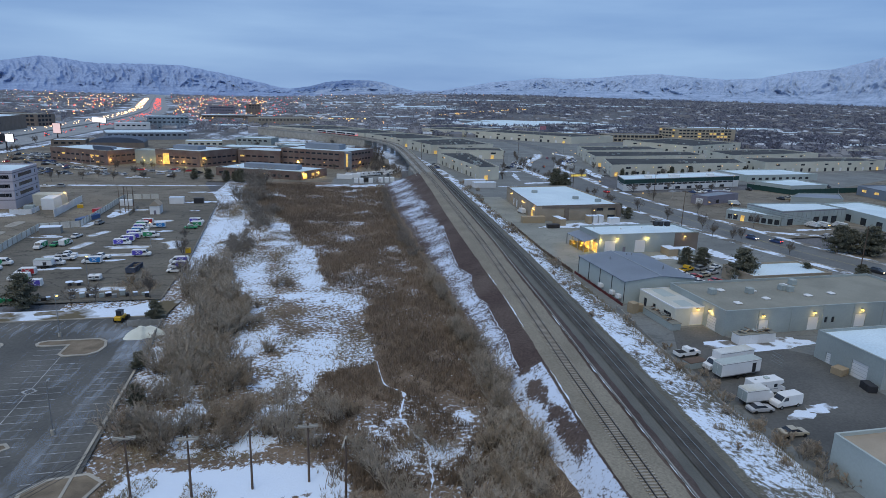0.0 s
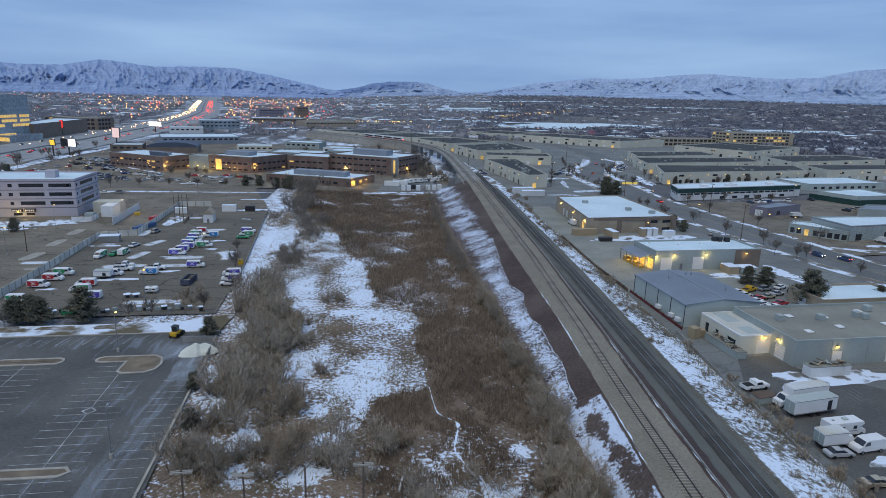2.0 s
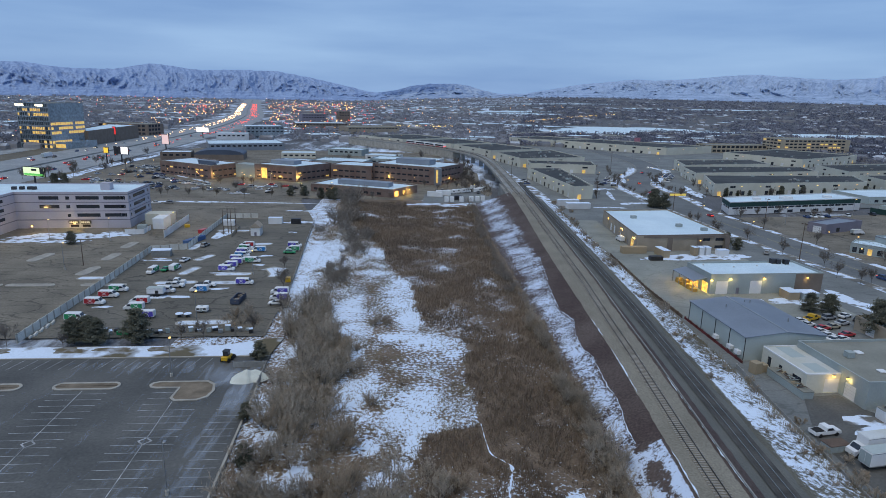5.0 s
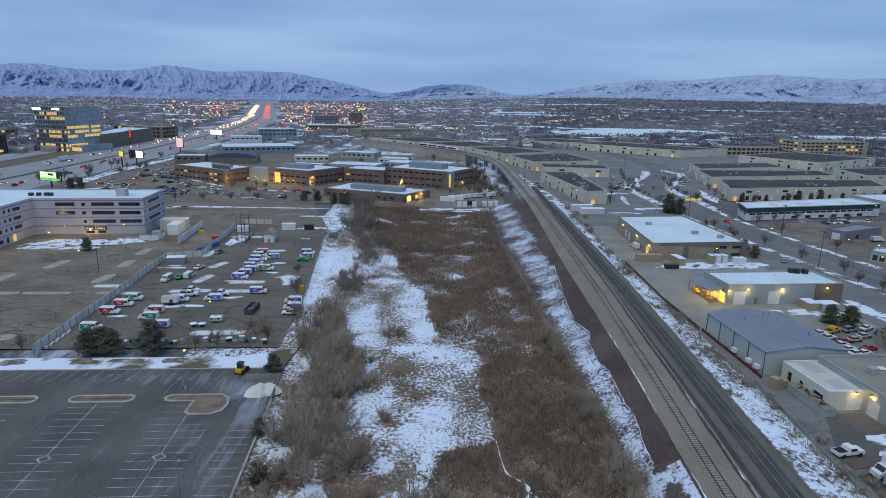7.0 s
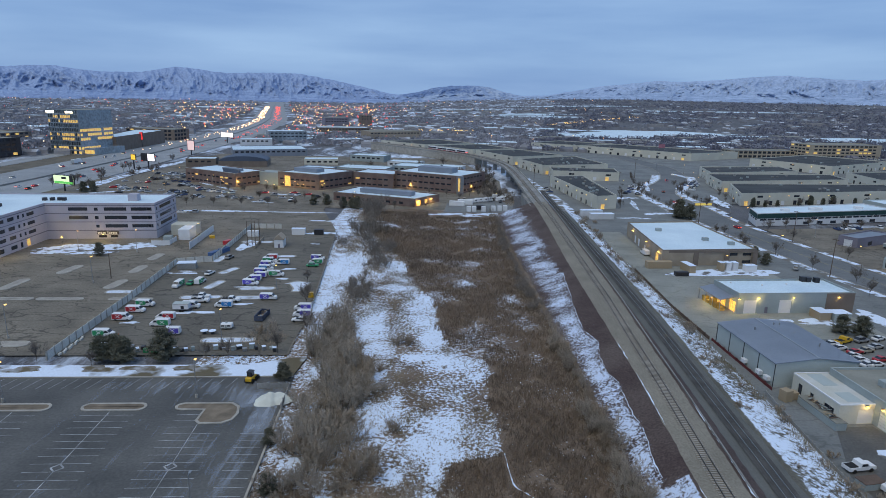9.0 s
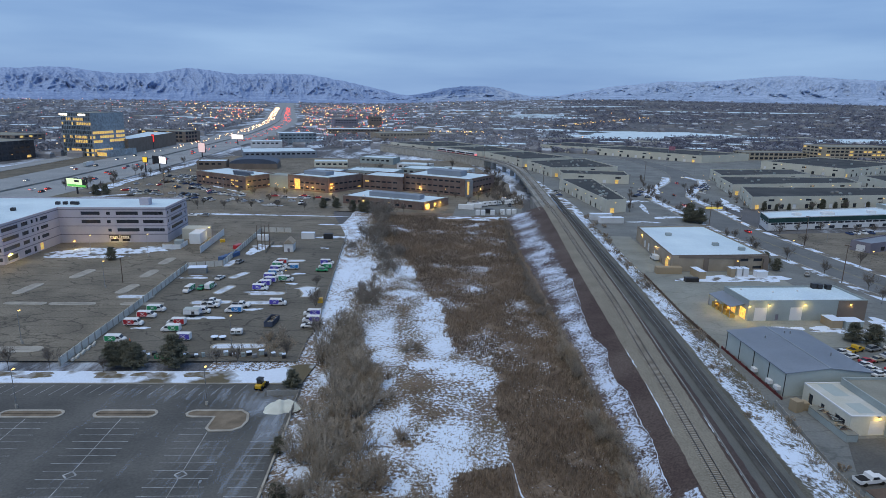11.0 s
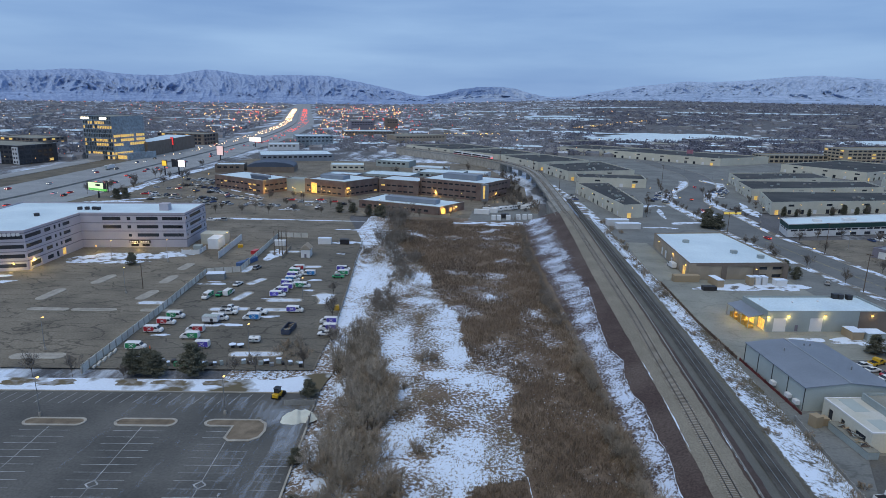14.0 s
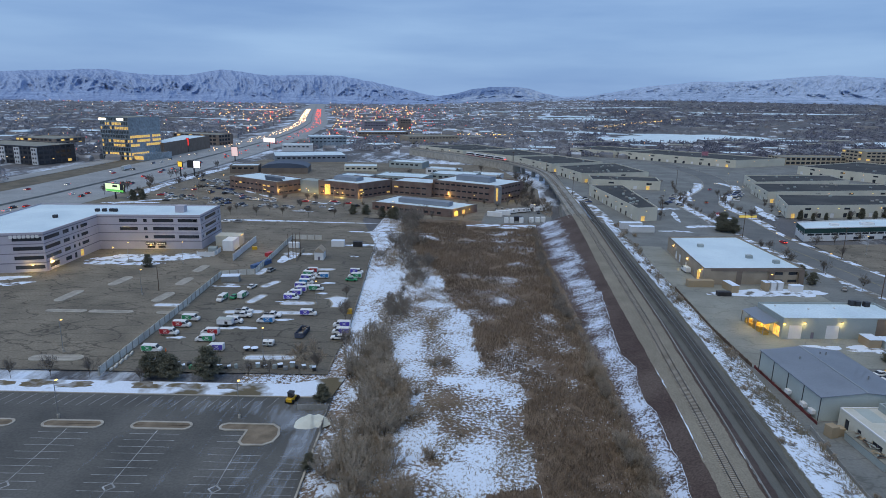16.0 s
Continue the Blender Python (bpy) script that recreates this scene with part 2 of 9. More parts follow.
M |= {
    "rail": mat("rail_steel", (0.10, 0.09, 0.085), 0.4, 0.2, 2.0, 0.0, metal=0.7),
    "tie": mat("concrete_tie", (0.30, 0.28, 0.25), 0.9, 0.15, 2.0, 0.1),
    "tiewood": mat("creosoted_tie", (0.080, 0.077, 0.073), 0.9, 0.2, 2.0, 0.1),
    "ballast": mat("tan_ballast", (0.20, 0.182, 0.146), 0.95, 0.3, 0.8, 0.5, col2=(0.258, 0.236, 0.19), sharp=0.2),
    "ballastdark": mat("dark_ballast", (0.078, 0.076, 0.072), 0.95, 0.3, 1.5, 0.5),
    "ballastgrey": mat("grey_ballast", (0.106, 0.110, 0.103), 0.95, 0.25, 0.9, 0.5, col2=(0.146, 0.147, 0.135), sharp=0.2),
    "wood": mat("weathered_wood", (0.12, 0.085, 0.065), 0.9, 0.2, 3.0, 0.2),
    "rubber": mat("tyre_rubber", (0.02, 0.02, 0.02), 0.85, 0.1, 3.0, 0.0),
    "twig": mat("bare_twigs", (0.325, 0.28, 0.228), 0.95, 0.3, 0.35, 0.0, col2=(0.45, 0.388, 0.315)),
    "fartwig": mat("thicket_twigs", (0.20, 0.178, 0.155), 0.95, 0.3, 0.2, 0.0, col2=(0.30, 0.265, 0.228)),
    "treetwig": mat("street_tree_twigs", (0.15, 0.132, 0.118), 0.95, 0.3, 0.35, 0.0, col2=(0.215, 0.19, 0.168)),
    "twigred": mat("russet_twigs", (0.30, 0.242, 0.182), 0.95, 0.3, 0.35, 0.0, col2=(0.40, 0.325, 0.245)),
    "bark": mat("bark", (0.12, 0.10, 0.085), 0.95, 0.25, 2.0, 0.2),
    "needle": mat("pine_needles", (0.105, 0.108, 0.08), 0.9, 0.3, 1.0, 0.0, col2=(0.165, 0.165, 0.125)),
    "reed": mat("dry_reeds", (0.155, 0.122, 0.096), 0.95, 0.4, 0.22, 0.0, col2=(0.27, 0.205, 0.152), sharp=0.2),
    "grass": mat("dry_grass", (0.24, 0.20, 0.14), 0.95, 0.3, 1.0, 0.0, col2=(0.30, 0.26, 0.18)),
}
M |= {
    "marsh": snowy("marsh_ground", (0.13, 0.095, 0.068), (0.21, 0.16, 0.118), scale=1.3, detail=10, width=0.035),
    "bank": snowy("embankment_soil", (0.075, 0.054, 0.05), (0.115, 0.09, 0.08), snow=(0.58, 0.665, 0.81), scale=1.9, detail=7, width=0.05, relief=0.15),
    "verge": snowy("verge_soil", (0.105, 0.10, 0.082), (0.155, 0.146, 0.118), scale=1.1, detail=9, width=0.05, relief=0.25),
    "valley": snowy("valley_floor", (0.105, 0.108, 0.118), (0.15, 0.15, 0.158), scale=0.02, width=0.06, stretch=(1, 0.35, 1)),
    # mountain colours hold the haze: snow and slopes blued, the pale range faded
    "mountain_pale": snowy("hazy_pale_mountain_snow", (0.20, 0.275, 0.42), (0.25, 0.33, 0.47), snow=(0.385, 0.485, 0.66), scale=0.022, detail=9, width=0.19, stretch=(1, 1, 1.8)),
    "mountain_mid": snowy("hazy_blue_mountain_snow", (0.13, 0.205, 0.38), (0.17, 0.25, 0.43), snow=(0.39, 0.47, 0.60), scale=0.014, detail=8, width=0.2, stretch=(1, 1, 2.5)),
    "mountain": snowy("hazy_mountain_snow", (0.125, 0.185, 0.345), (0.17, 0.24, 0.41), snow=(0.325, 0.425, 0.625), scale=0.07, detail=8, width=0.24, stretch=(1, 1, 1.2)),
}


# lit rooms differ from window to window
lit_m = glow("lit_window", (1.0, 0.60, 0.16), 0.5)
ln_, ll_ = lit_m.node_tree.nodes, lit_m.node_tree.links
lo_ = ln_.new("ShaderNodeNewGeometry")
lt_ = ln_.new("ShaderNodeTexNoise")
lt_.inputs["Scale"].default_value, lt_.inputs["Detail"].default_value = 0.9, 3
lr_ = ln_.new("ShaderNodeMapRange")
lr_.inputs["From Min"].default_value, lr_.inputs["From Max"].default_value, lr_.inputs["To Min"].default_value, lr_.inputs["To Max"].default_value = 0.33, 0.68, 0.12, 0.85
ll_.new(lo_.outputs["Position"], lt_.inputs["Vector"])
ll_.new(lt_.outputs["Fac"], lr_.inputs["Value"])
ll_.new(lr_.outputs["Result"], ln_["Principled BSDF"].inputs["Emission Strength"])
M["lit"] = lit_m


# ---- builders ----
def thing(name, label, category, x=0, y=0, z=0, rot=0, group="", kind=""):
    ob = new(name)
    ob.empty_display_size = 0.5
    ob.matrix_world = pose(x, y, z, 0, 0, rot)
    return tagged(ob, label, category, group, kind)


def link_mesh(name, me, material, parent=None, label=""):
    if material:
        me.materials.append(material)
    ob = new(name, me)
    if parent:
        ob.parent = parent
    if label:
        ob["label"] = label
    return ob


def part(name, bm, material, parent=None, label=""):
    me = bpy.data.meshes.new(name)
    bm.normal_update()
    bm.to_mesh(me)
    bm.free()
    return link_mesh(name, me, material, parent, label)


def raw(name, verts, faces, material, parent=None, label=""):
    me = bpy.data.meshes.new(name)
    me.from_pydata([tuple(v) for v in verts], [], [tuple(f) for f in faces])
    return link_mesh(name, me, material, parent, label)


def box(bm, x0, x1, y0, y1, z0, z1, bevel=0.0):
    vs = [bm.verts.new(p) for p in ((x0, y0, z0), (x1, y0, z0), (x1, y1, z0), (x0, y1, z0), (x0, y0, z1), (x1, y0, z1), (x1, y1, z1), (x0, y1, z1))]
    fs = [bm.faces.new([vs[i] for i in f]) for f in ((3, 2, 1, 0), (4, 5, 6, 7), (0, 1, 5, 4), (1, 2, 6, 5), (2, 3, 7, 6), (3, 0, 4, 7))]
    if bevel:
        bmesh.ops.bevel(bm, geom=list({e for f in fs for e in f.edges}), offset=bevel, segments=1, affect="EDGES")
    return bm


def boxes(*specs, bevel=0.0):
    bm = bmesh.new()
    for s in specs:
        box(bm, *s, bevel=bevel)
    return bm


def cyl(bm, x, y, z0, z1, r0, r1=None, seg=10, axis="z"):
    r1 = r0 if r1 is None else r1
    rings = []
    for z, r in ((z0, r0), (z1, r1)):
        ring = []
        for i in range(seg):
            a = 2 * math.pi * i / seg
            c, s = r * math.cos(a), r * math.sin(a)
            ring.append(bm.verts.new((x + c, y + s, z) if axis == "z" else (x + c, z, y + s)))
        rings.append(ring)
    for i in range(seg):
        j = (i + 1) % seg
        bm.faces.new((rings[0][i], rings[0][j], rings[1][j], rings[1][i]))
    bm.faces.new(rings[0][::-1])
    bm.faces.new(rings[1])
    return bm


def prism(bm, pts, z0, z1):
    a = [bm.verts.new((x, y, z0)) for x, y in pts]
    b = [bm.verts.new((x, y, z1)) for x, y in pts]
    n = len(pts)
    for i in range(n):
        j = (i + 1) % n
        bm.faces.new((a[i], a[j], b[j], b[i]))
    bm.faces.new(b)
    bm.faces.new(a[::-1])
    return bm


def profile(bm, pts, y0, y1):
    """A side outline in x, z pulled across from y0 to y1."""
    a = [bm.verts.new((x, y0, z)) for x, z in pts]
    b = [bm.verts.new((x, y1, z)) for x, z in pts]
    n = len(pts)
    for i in range(n):
        j = (i + 1) % n
        bm.faces.new((b[i], b[j], a[j], a[i]))
    bm.faces.new(a)
    bm.faces.new(b[::-1])
    bmesh.ops.recalc_face_normals(bm, faces=bm.faces)
    return bm


class Place:
    """A turned plan: u to the right, v ahead, from an origin."""

    def __init__(self, x, y, deg):
        self.x, self.y, self.deg = x, y, deg
        self.c, self.s = math.cos(radians(deg)), math.sin(radians(deg))

    def __call__(self, u, v):
        return (self.x + u * self.c - v * self.s, self.y + u * self.s + v * self.c)


def sheet(name, pts, z, material, label="", category="", kind="structure", thick=0.0):
    bm = bmesh.new()
    if thick:
        prism(bm, pts, z, z + thick)
    else:
        f = bm.faces.new([bm.verts.new((x, y, z)) for x, y in pts])
        if f.calc_area() and f.normal.z < 0:
            f.normal_flip()
    bmesh.ops.recalc_face_normals(bm, faces=bm.faces) if thick else None
    ob = part(name, bm, material)
    return tagged(ob, label, category or name.split("_")[0], kind=kind)


def ribbon(name, line, width, z, material, label="", category="", kind="structure", shift=0.0, parent=None):
    """A strip along a line of (x, y) or (x, y, z)."""
    vs, fs = [], []
    for i, p in enumerate(line):
        a, b = line[max(0, i - 1)], line[min(len(line) - 1, i + 1)]
        d = Vector((b[0] - a[0], b[1] - a[1])).normalized()
        nx, ny = d.y, -d.x
        zz = p[2] if len(p) > 2 else 0
        vs += [(p[0] + nx * (shift - width / 2), p[1] + ny * (shift - width / 2), z + zz), (p[0] + nx * (shift + width / 2), p[1] + ny * (shift + width / 2), z + zz)]
    for i in range(len(line) - 1):
        fs.append((2 * i, 2 * i + 1, 2 * i + 3, 2 * i + 2))
    ob = raw(name, vs, fs, material, parent)
    return ob if parent else tagged(ob, label, category or name, kind=kind)


def smooth_line(pts, n=12):
    """Catmull-Rom through the points."""
    out = []
    P = [np.array(p, float) for p in pts]
    P = [2 * P[0] - P[1]] + P + [2 * P[-1] - P[-2]]
    for i in range(1, len(P) - 2):
        for k in range(n):
            t = k / n
            a, b, c, d = P[i - 1], P[i], P[i + 1], P[i + 2]
            out.append(tuple(0.5 * (2 * b + (c - a) * t + (2 * a - 5 * b + 4 * c - d) * t * t + (3 * b - a - 3 * c + d) * t ** 3)))
    out.append(tuple(P[-2]))
    return out


def rounded(pl, u0, u1, v0, v1, seg=6):
    """A slot-shaped outline with round ends, in plan pl."""
    r = min(u1 - u0, v1 - v0) / 2
    pts = []
    for cx, cy, a0 in ((u1 - r, v0 + r, -90), (u1 - r, v1 - r, 0), (u0 + r, v1 - r, 90), (u0 + r, v0 + r, 180)):
        for i in range(seg + 1):
            a = radians(a0 + 90 * i / seg)
            pts.append(pl(cx + r * math.cos(a), cy + r * math.sin(a)))
    return pts


KIND = {"tg": ("window", "towerglass"), "tgd": ("window", "towershade"), "win": ("window", "glass"), "lit": ("window", "lit"), "bay": ("roller_door", "white"), "door": ("door", "band"), "dark": ("opening", "glass")}


def building(name, pts, h, wall, roof, label, category="building", facades=None, parapet=0.5, group="", coping=None, depth=0.18, bands=(), band_mat=None, bars=True):
    """Walls with real openings, a parapet, a roof deck; pts run counterclockwise; facades: {side: [(u, z, w, h, kind)]}."""
    facades = facades or {}
    cx, cy = sum(p[0] for p in pts) / len(pts), sum(p[1] for p in pts) / len(pts)
    top = thing(name, label, category, cx, cy, 0, 0, group)
    P = [Vector((x - cx, y - cy)) for x, y in pts]
    n = len(P)
    bm = bmesh.new()
    t = 0.3
    inner = []
    for i in range(n):
        a, b, c = P[i - 1], P[i], P[(i + 1) % n]
        d0, d1 = (b - a).normalized(), (c - b).normalized()
        n0, n1 = Vector((-d0.y, d0.x)), Vector((-d1.y, d1.x))
        bis = (n0 + n1).normalized()
        inner.append(b + bis * t / max(0.3, bis.dot(n0)))
    todo = []
    for i in range(n):
        a, b = P[i], P[(i + 1) % n]
        L = (b - a).length
        d = (b - a) / L
        nrm = Vector((d.y, -d.x))
        ops = [(u, z, min(w, L - u - 0.05), hh, k) for u, z, w, hh, k in facades.get(i, ()) if u < L - 0.3]
        us = sorted({0.0, L} | {round(o[0], 3) for o in ops} | {round(o[0] + o[2], 3) for o in ops})
        zs = sorted({0.0, h} | {round(o[1], 3) for o in ops} | {round(o[1] + o[3], 3) for o in ops})

        def at(u, z, out=0.0):
            q = a + d * u + nrm * out
            return (q.x, q.y, z)

        for u0, u1 in zip(us, us[1:]):
            for z0, z1 in zip(zs, zs[1:]):
                mu, mz = (u0 + u1) / 2, (z0 + z1) / 2
                if any(o[0] < mu < o[0] + o[2] and o[1] < mz < o[1] + o[3] for o in ops):
                    continue
                bm.faces.new([bm.verts.new(at(*q)) for q in ((u0, z0), (u1, z0), (u1, z1), (u0, z1))])
        for u, z, w, hh, k in ops:
            ring = ((u, z), (u + w, z), (u + w, z + hh), (u, z + hh))
            for q, r in zip(ring, ring[1:] + ring[:1]):
                bm.faces.new([bm.verts.new(at(*p)) for p in ((*q, 0), (*q, -depth), (*r, -depth), (*r, 0))])
            todo.append((k, [at(*q, -depth) for q in ring], at, u, z, w, hh))
        for z0, z1 in bands:
            vs = [at(0, z0, 0.06), at(L, z0, 0.06), at(L, z1, 0.06), at(0, z1, 0.06), at(0, z0), at(L, z0), at(L, z1), at(0, z1)]
            raw("string_course", vs, [(0, 1, 2, 3), (4, 5, 1, 0), (3, 2, 6, 7)], band_mat or M["band"], top)
        j = (i + 1) % n
        q0, q1 = inner[i], inner[j]
        bm.faces.new([bm.verts.new(p) for p in ((a.x, a.y, h), (b.x, b.y, h), (q1.x, q1.y, h), (q0.x, q0.y, h))])
        bm.faces.new([bm.verts.new(p) for p in ((q0.x, q0.y, h), (q1.x, q1.y, h), (q1.x, q1.y, h - parapet), (q0.x, q0.y, h - parapet))])
    bmesh.ops.remove_doubles(bm, verts=bm.verts, dist=0.001)
    part("wall", bm, wall, top)
    rb = bmesh.new()
    rb.faces.new([rb.verts.new((p.x, p.y, h - parapet)) for p in inner])
    part("roof", rb, roof, top)
    cb = bmesh.new()
    for i in range(n):
        j = (i + 1) % n
        o0, o1 = P[i] * 1.0, P[j] * 1.0
        d = (o1 - o0).normalized()
        nr = Vector((d.y, -d.x)) * 0.05
        ring = [(o0 + nr, h - 0.22), (o1 + nr, h - 0.22), (o1 + nr, h + 0.04), (o0 + nr, h + 0.04)]
        cb.faces.new([cb.verts.new((p.x, p.y, z)) for p, z in ring])
        cb.faces.new([cb.verts.new((p.x, p.y, h + 0.04)) for p in (o0 + nr, o1 + nr, inner[j], inner[i])])
    part("coping", cb, coping or wall, top)
    for k, ring, at, u, z, w, hh in todo:
        nm, mt = KIND[k]
        pane = raw(nm, ring, [(0, 1, 2, 3)], M[mt], top, {"lit": "window lit from inside", "bay": "white roller door"}.get(k, ""))
        if bars and k in ("win", "lit") and w > 1.6:
            fb = bmesh.new()
            m = max(1, round(w / 1.6))
            for q in range(1, m):
                uu = u + w * q / m
                fb.faces.new([fb.verts.new(at(*p)) for p in ((uu - 0.05, z, -depth + 0.04), (uu + 0.05, z, -depth + 0.04), (uu + 0.05, z + hh, -depth + 0.04), (uu - 0.05, z + hh, -depth + 0.04))])
            part("mullion", fb, M["band"], pane)["kind"] = "stuff"
        if k == "bay":
            fb = bmesh.new()
            for q in range(1, 5):
                zz = z + hh * q / 5
                fb.faces.new([fb.verts.new(at(*p)) for p in ((u, zz - 0.03, -depth + 0.02), (u + w, zz - 0.03, -depth + 0.02), (u + w, zz + 0.03, -depth + 0.02), (u, zz + 0.03, -depth + 0.02))])
            part("door_joint", fb, M["greywall"], pane)["kind"] = "stuff"
    return top


def rect(pl, u0, u1, v0, v1):
    return [pl(u0, v0), pl(u1, v0), pl(u1, v1), pl(u0, v1)]


def row(u0, step, n, z, w, h, kind):
    return [(u0 + i * step, z, w, h, kind) for i in range(n)]


LOT = Place(-49.1, 96.9, 4.2)
YARD = Place(-97.2, 138.1, 4.3)

# ---- ground ----
def rise(x, y):
    """The valley floor climbs gently towards the foothills on the right-hand side."""
    r, a = math.hypot(x, y), math.degrees(math.atan2(x, y))
    k = min(1.0, max(0.0, (a + 12) / 27)) if a < 90 else min(1.0, max(0.0, (180 - a) / 60))
    return 0.021 * max(0.0, r - 1200) * k * k * (3 - 2 * k)


nr_, na_ = 60, 96
gv, gf = [(0, 1200, -0.35)], []
rr = [30 * (4900 / 30) ** (i / (nr_ - 1)) for i in range(nr_)]
for r in rr:
    for k in range(na_):
        a = 2 * math.pi * k / na_
        gv.append((r * math.sin(a), r * math.cos(a), -0.35 + rise(r * math.sin(a), r * math.cos(a))))
gv[0] = (0, 0, -0.35)
for k in range(na_):
    gf.append((0, 1 + (k + 1) % na_, 1 + k))
for i in range(nr_ - 1):
    for k in range(na_):
        p, q = 1 + i * na_ + k, 1 + i * na_ + (k + 1) % na_
        gf.append((p, q, q + na_, p + na_))
ground = tagged(raw("ground", gv, gf, M["valley"]), "dark wintry valley floor with patches of snow", "ground", kind="structure")
at_ = ground.data.attributes.new("snow", "FLOAT", "POINT")
at_.data.foreach_set("value", [0.37 if q[0] > 0.17 * q[1] - 40 else 0.45 for q in gv])


def heightfield(name, xs, ys, zfun, snowfun, material, label, category):
    vs = [(x, y, zfun(x, y)) for y in ys for x in xs]
    nx = len(xs)
    fs = [(j * nx + i, j * nx + i + 1, (j + 1) * nx + i + 1, (j + 1) * nx + i) for j in range(len(ys) - 1) for i in range(nx - 1)]
    ob = raw(name, vs, fs, material)
    a = ob.data.attributes.new("snow", "FLOAT", "POINT")
    a.data.foreach_set("value", [snowfun(v[0], v[1]) for v in vs])
    ob.data.polygons.foreach_set("use_smooth", [True] * len(fs))
    return tagged(ob, label, category, kind="structure")


def lerp(x, xs, vs):
    return float(np.interp(x, xs, vs))


def track1(y):
    return lerp(y, (-60, 54, 90, 127, 184, 240, 311, 400), (37, 41.0, 42.3, 44.2, 46.2, 46.8, 47.3, 46.3))


def track1_z(y):
    return lerp(y, (0, 150, 250, 350, 450), (4.5, 4.5, 5.8, 7.4, 8.0))


def track2(y):
    return lerp(y, (-60, 54, 100, 170, 230, 300, 420), (48.5, 51.6, 53.6, 55.9, 56.8, 57.5, 58.3))


def crest(y):
    return lerp(y, (-60, 50, 64, 80, 93, 107, 132, 150, 195, 230, 283, 345), (38.0, 38.2, 38.0, 38.8, 39.4, 40.0, 41.0, 41.2, 41.5, 41.9, 43.2, 43.8))


def toe(y):
    return lerp(y, (0, 60, 80, 103, 145, 178, 231, 260, 340, 400), (35.5, 35.0, 33.0, 32.0, 31.5, 29.5, 27.5, 25.5, 24.5, 28))


def reed_left(y):
    return lerp(y, (60, 76, 90, 97, 100, 102, 104, 111, 117, 121, 133, 141, 147, 155, 168, 180, 192, 203, 215, 233, 252, 295, 340),
                (2, 0, -1.5, -1.7, 0, 5, 9.8, 9.6, 9.1, 7.6, 8.4, 10.2, 5.2, -1.3, -4.2, -4.8, -6.8, -11.4, -16.1, -18, -24.6, -42.4, -50))


def noise2(x, y, s, o=0):
    return noise.noise(Vector((x * s, y * s, o)))


def lot_edge(y):
    return lerp(y, (40, 66, 88, 129, 150, 165, 286, 345), (-27.5, -28.5, -30.0, -34.0, -37.6, -41.4, -55.0, -62.5))


# where the snow lies deep, where grass breaks through it, and where it shows among the reeds: x, y and half widths
DEEP = ((-39.6, 229, 7.4, 16), (-22.6, 230, 6.4, 8), (-33, 214, 9, 8.5), (-20, 202.5, 6.7, 3.2), (-40.6, 183, 6.9, 10.5), (-8.4, 180.5, 5.1, 15.4), (-5.2, 159, 3.8, 7.3), (-22.7, 165, 3.9, 10.8), (-20.9, 150, 5.8, 4.4), (0.9, 143, 6.9, 5),
        (-8.3, 145.6, 4.9, 2.8), (4.9, 138, 2.7, 3.8), (-15.2, 116, 4.6, 6.9), (-12.5, 123, 2.2, 3.1), (-16.7, 110, 3.3, 1.7), (-1.5, 113, 3.4, 5.5), (-3.4, 104, 6.2, 4.1), (-6.7, 107.4, 2.7, 2.4), (-10.8, 95.4, 2.7, 2.3), (-3.2, 98.4, 1.5, 4.3))
POCKET = ((-17.6, 135.3, 1.6, 3.6), (-4.8, 90.2, 1.8, 1.8), (-37, 161.4, 3.1, 8.4), (-32.3, 136, 1.6, 5.5), (-28.8, 119, 1.2, 3.6), (-7.2, 85.7, 2.5, 2.6), (-10.3, 96, 2.2, 2.7), (-28.7, 97.6, 1.9, 3.6), (-11, 76, 2.4, 1.5), (-19.2, 76, 2.4, 1.2), (-25.7, 85.6, 2.2, 3.2),
          (11.2, 70.3, 1.8, 2.5), (22.7, 82, 1.7, 1.8), (17.5, 71.8, 2.5, 1.7), (21.9, 64.5, 1.1, 1.5), (-0.2, 79, 1.7, 1.3), (21.5, 70.6, 2, 1.1), (-21.1, 86.5, 2.6, 3.0), (-20.4, 78.5, 2.6, 2.0), (-27.2, 82.5, 1.2, 2.4), (-9, 77.5, 2.8, 1.6), (-15.6, 79.5, 2.0, 1.3), (9.5, 334.5, 6, 2.8), (22, 338.5, 8, 2.8), (-8, 337, 8, 2))
TUFTED = ((-11.6, 153, 5.1, 6.8), (-9.6, 134, 4.6, 4.5), (-11.3, 110, 2.2, 1.7), (-14.7, 127, 1.9, 2.2), (-7.7, 123, 4.8, 2.6), (-18.5, 187, 2.6, 5.5), (-24, 205, 2.3, 11.7), (6, 123, 3, 9))
SPECKED = ((4.3, 286.2, 5, 7), (14.5, 286, 7, 9), (-8, 239.7, 5, 5), (11.7, 256, 5, 6), (-0.9, 213, 14, 10), (-4.5, 194, 5.5, 9), (8.6, 160, 11, 10), (11, 150, 6, 6), (21, 146, 2, 5), (18, 180, 5, 20), (16, 78, 10, 10), (-12, 300, 14, 5), (-30, 305, 8, 6), (2, 303, 14, 5), (9, 319, 15, 6), (4, 232, 9, 8))


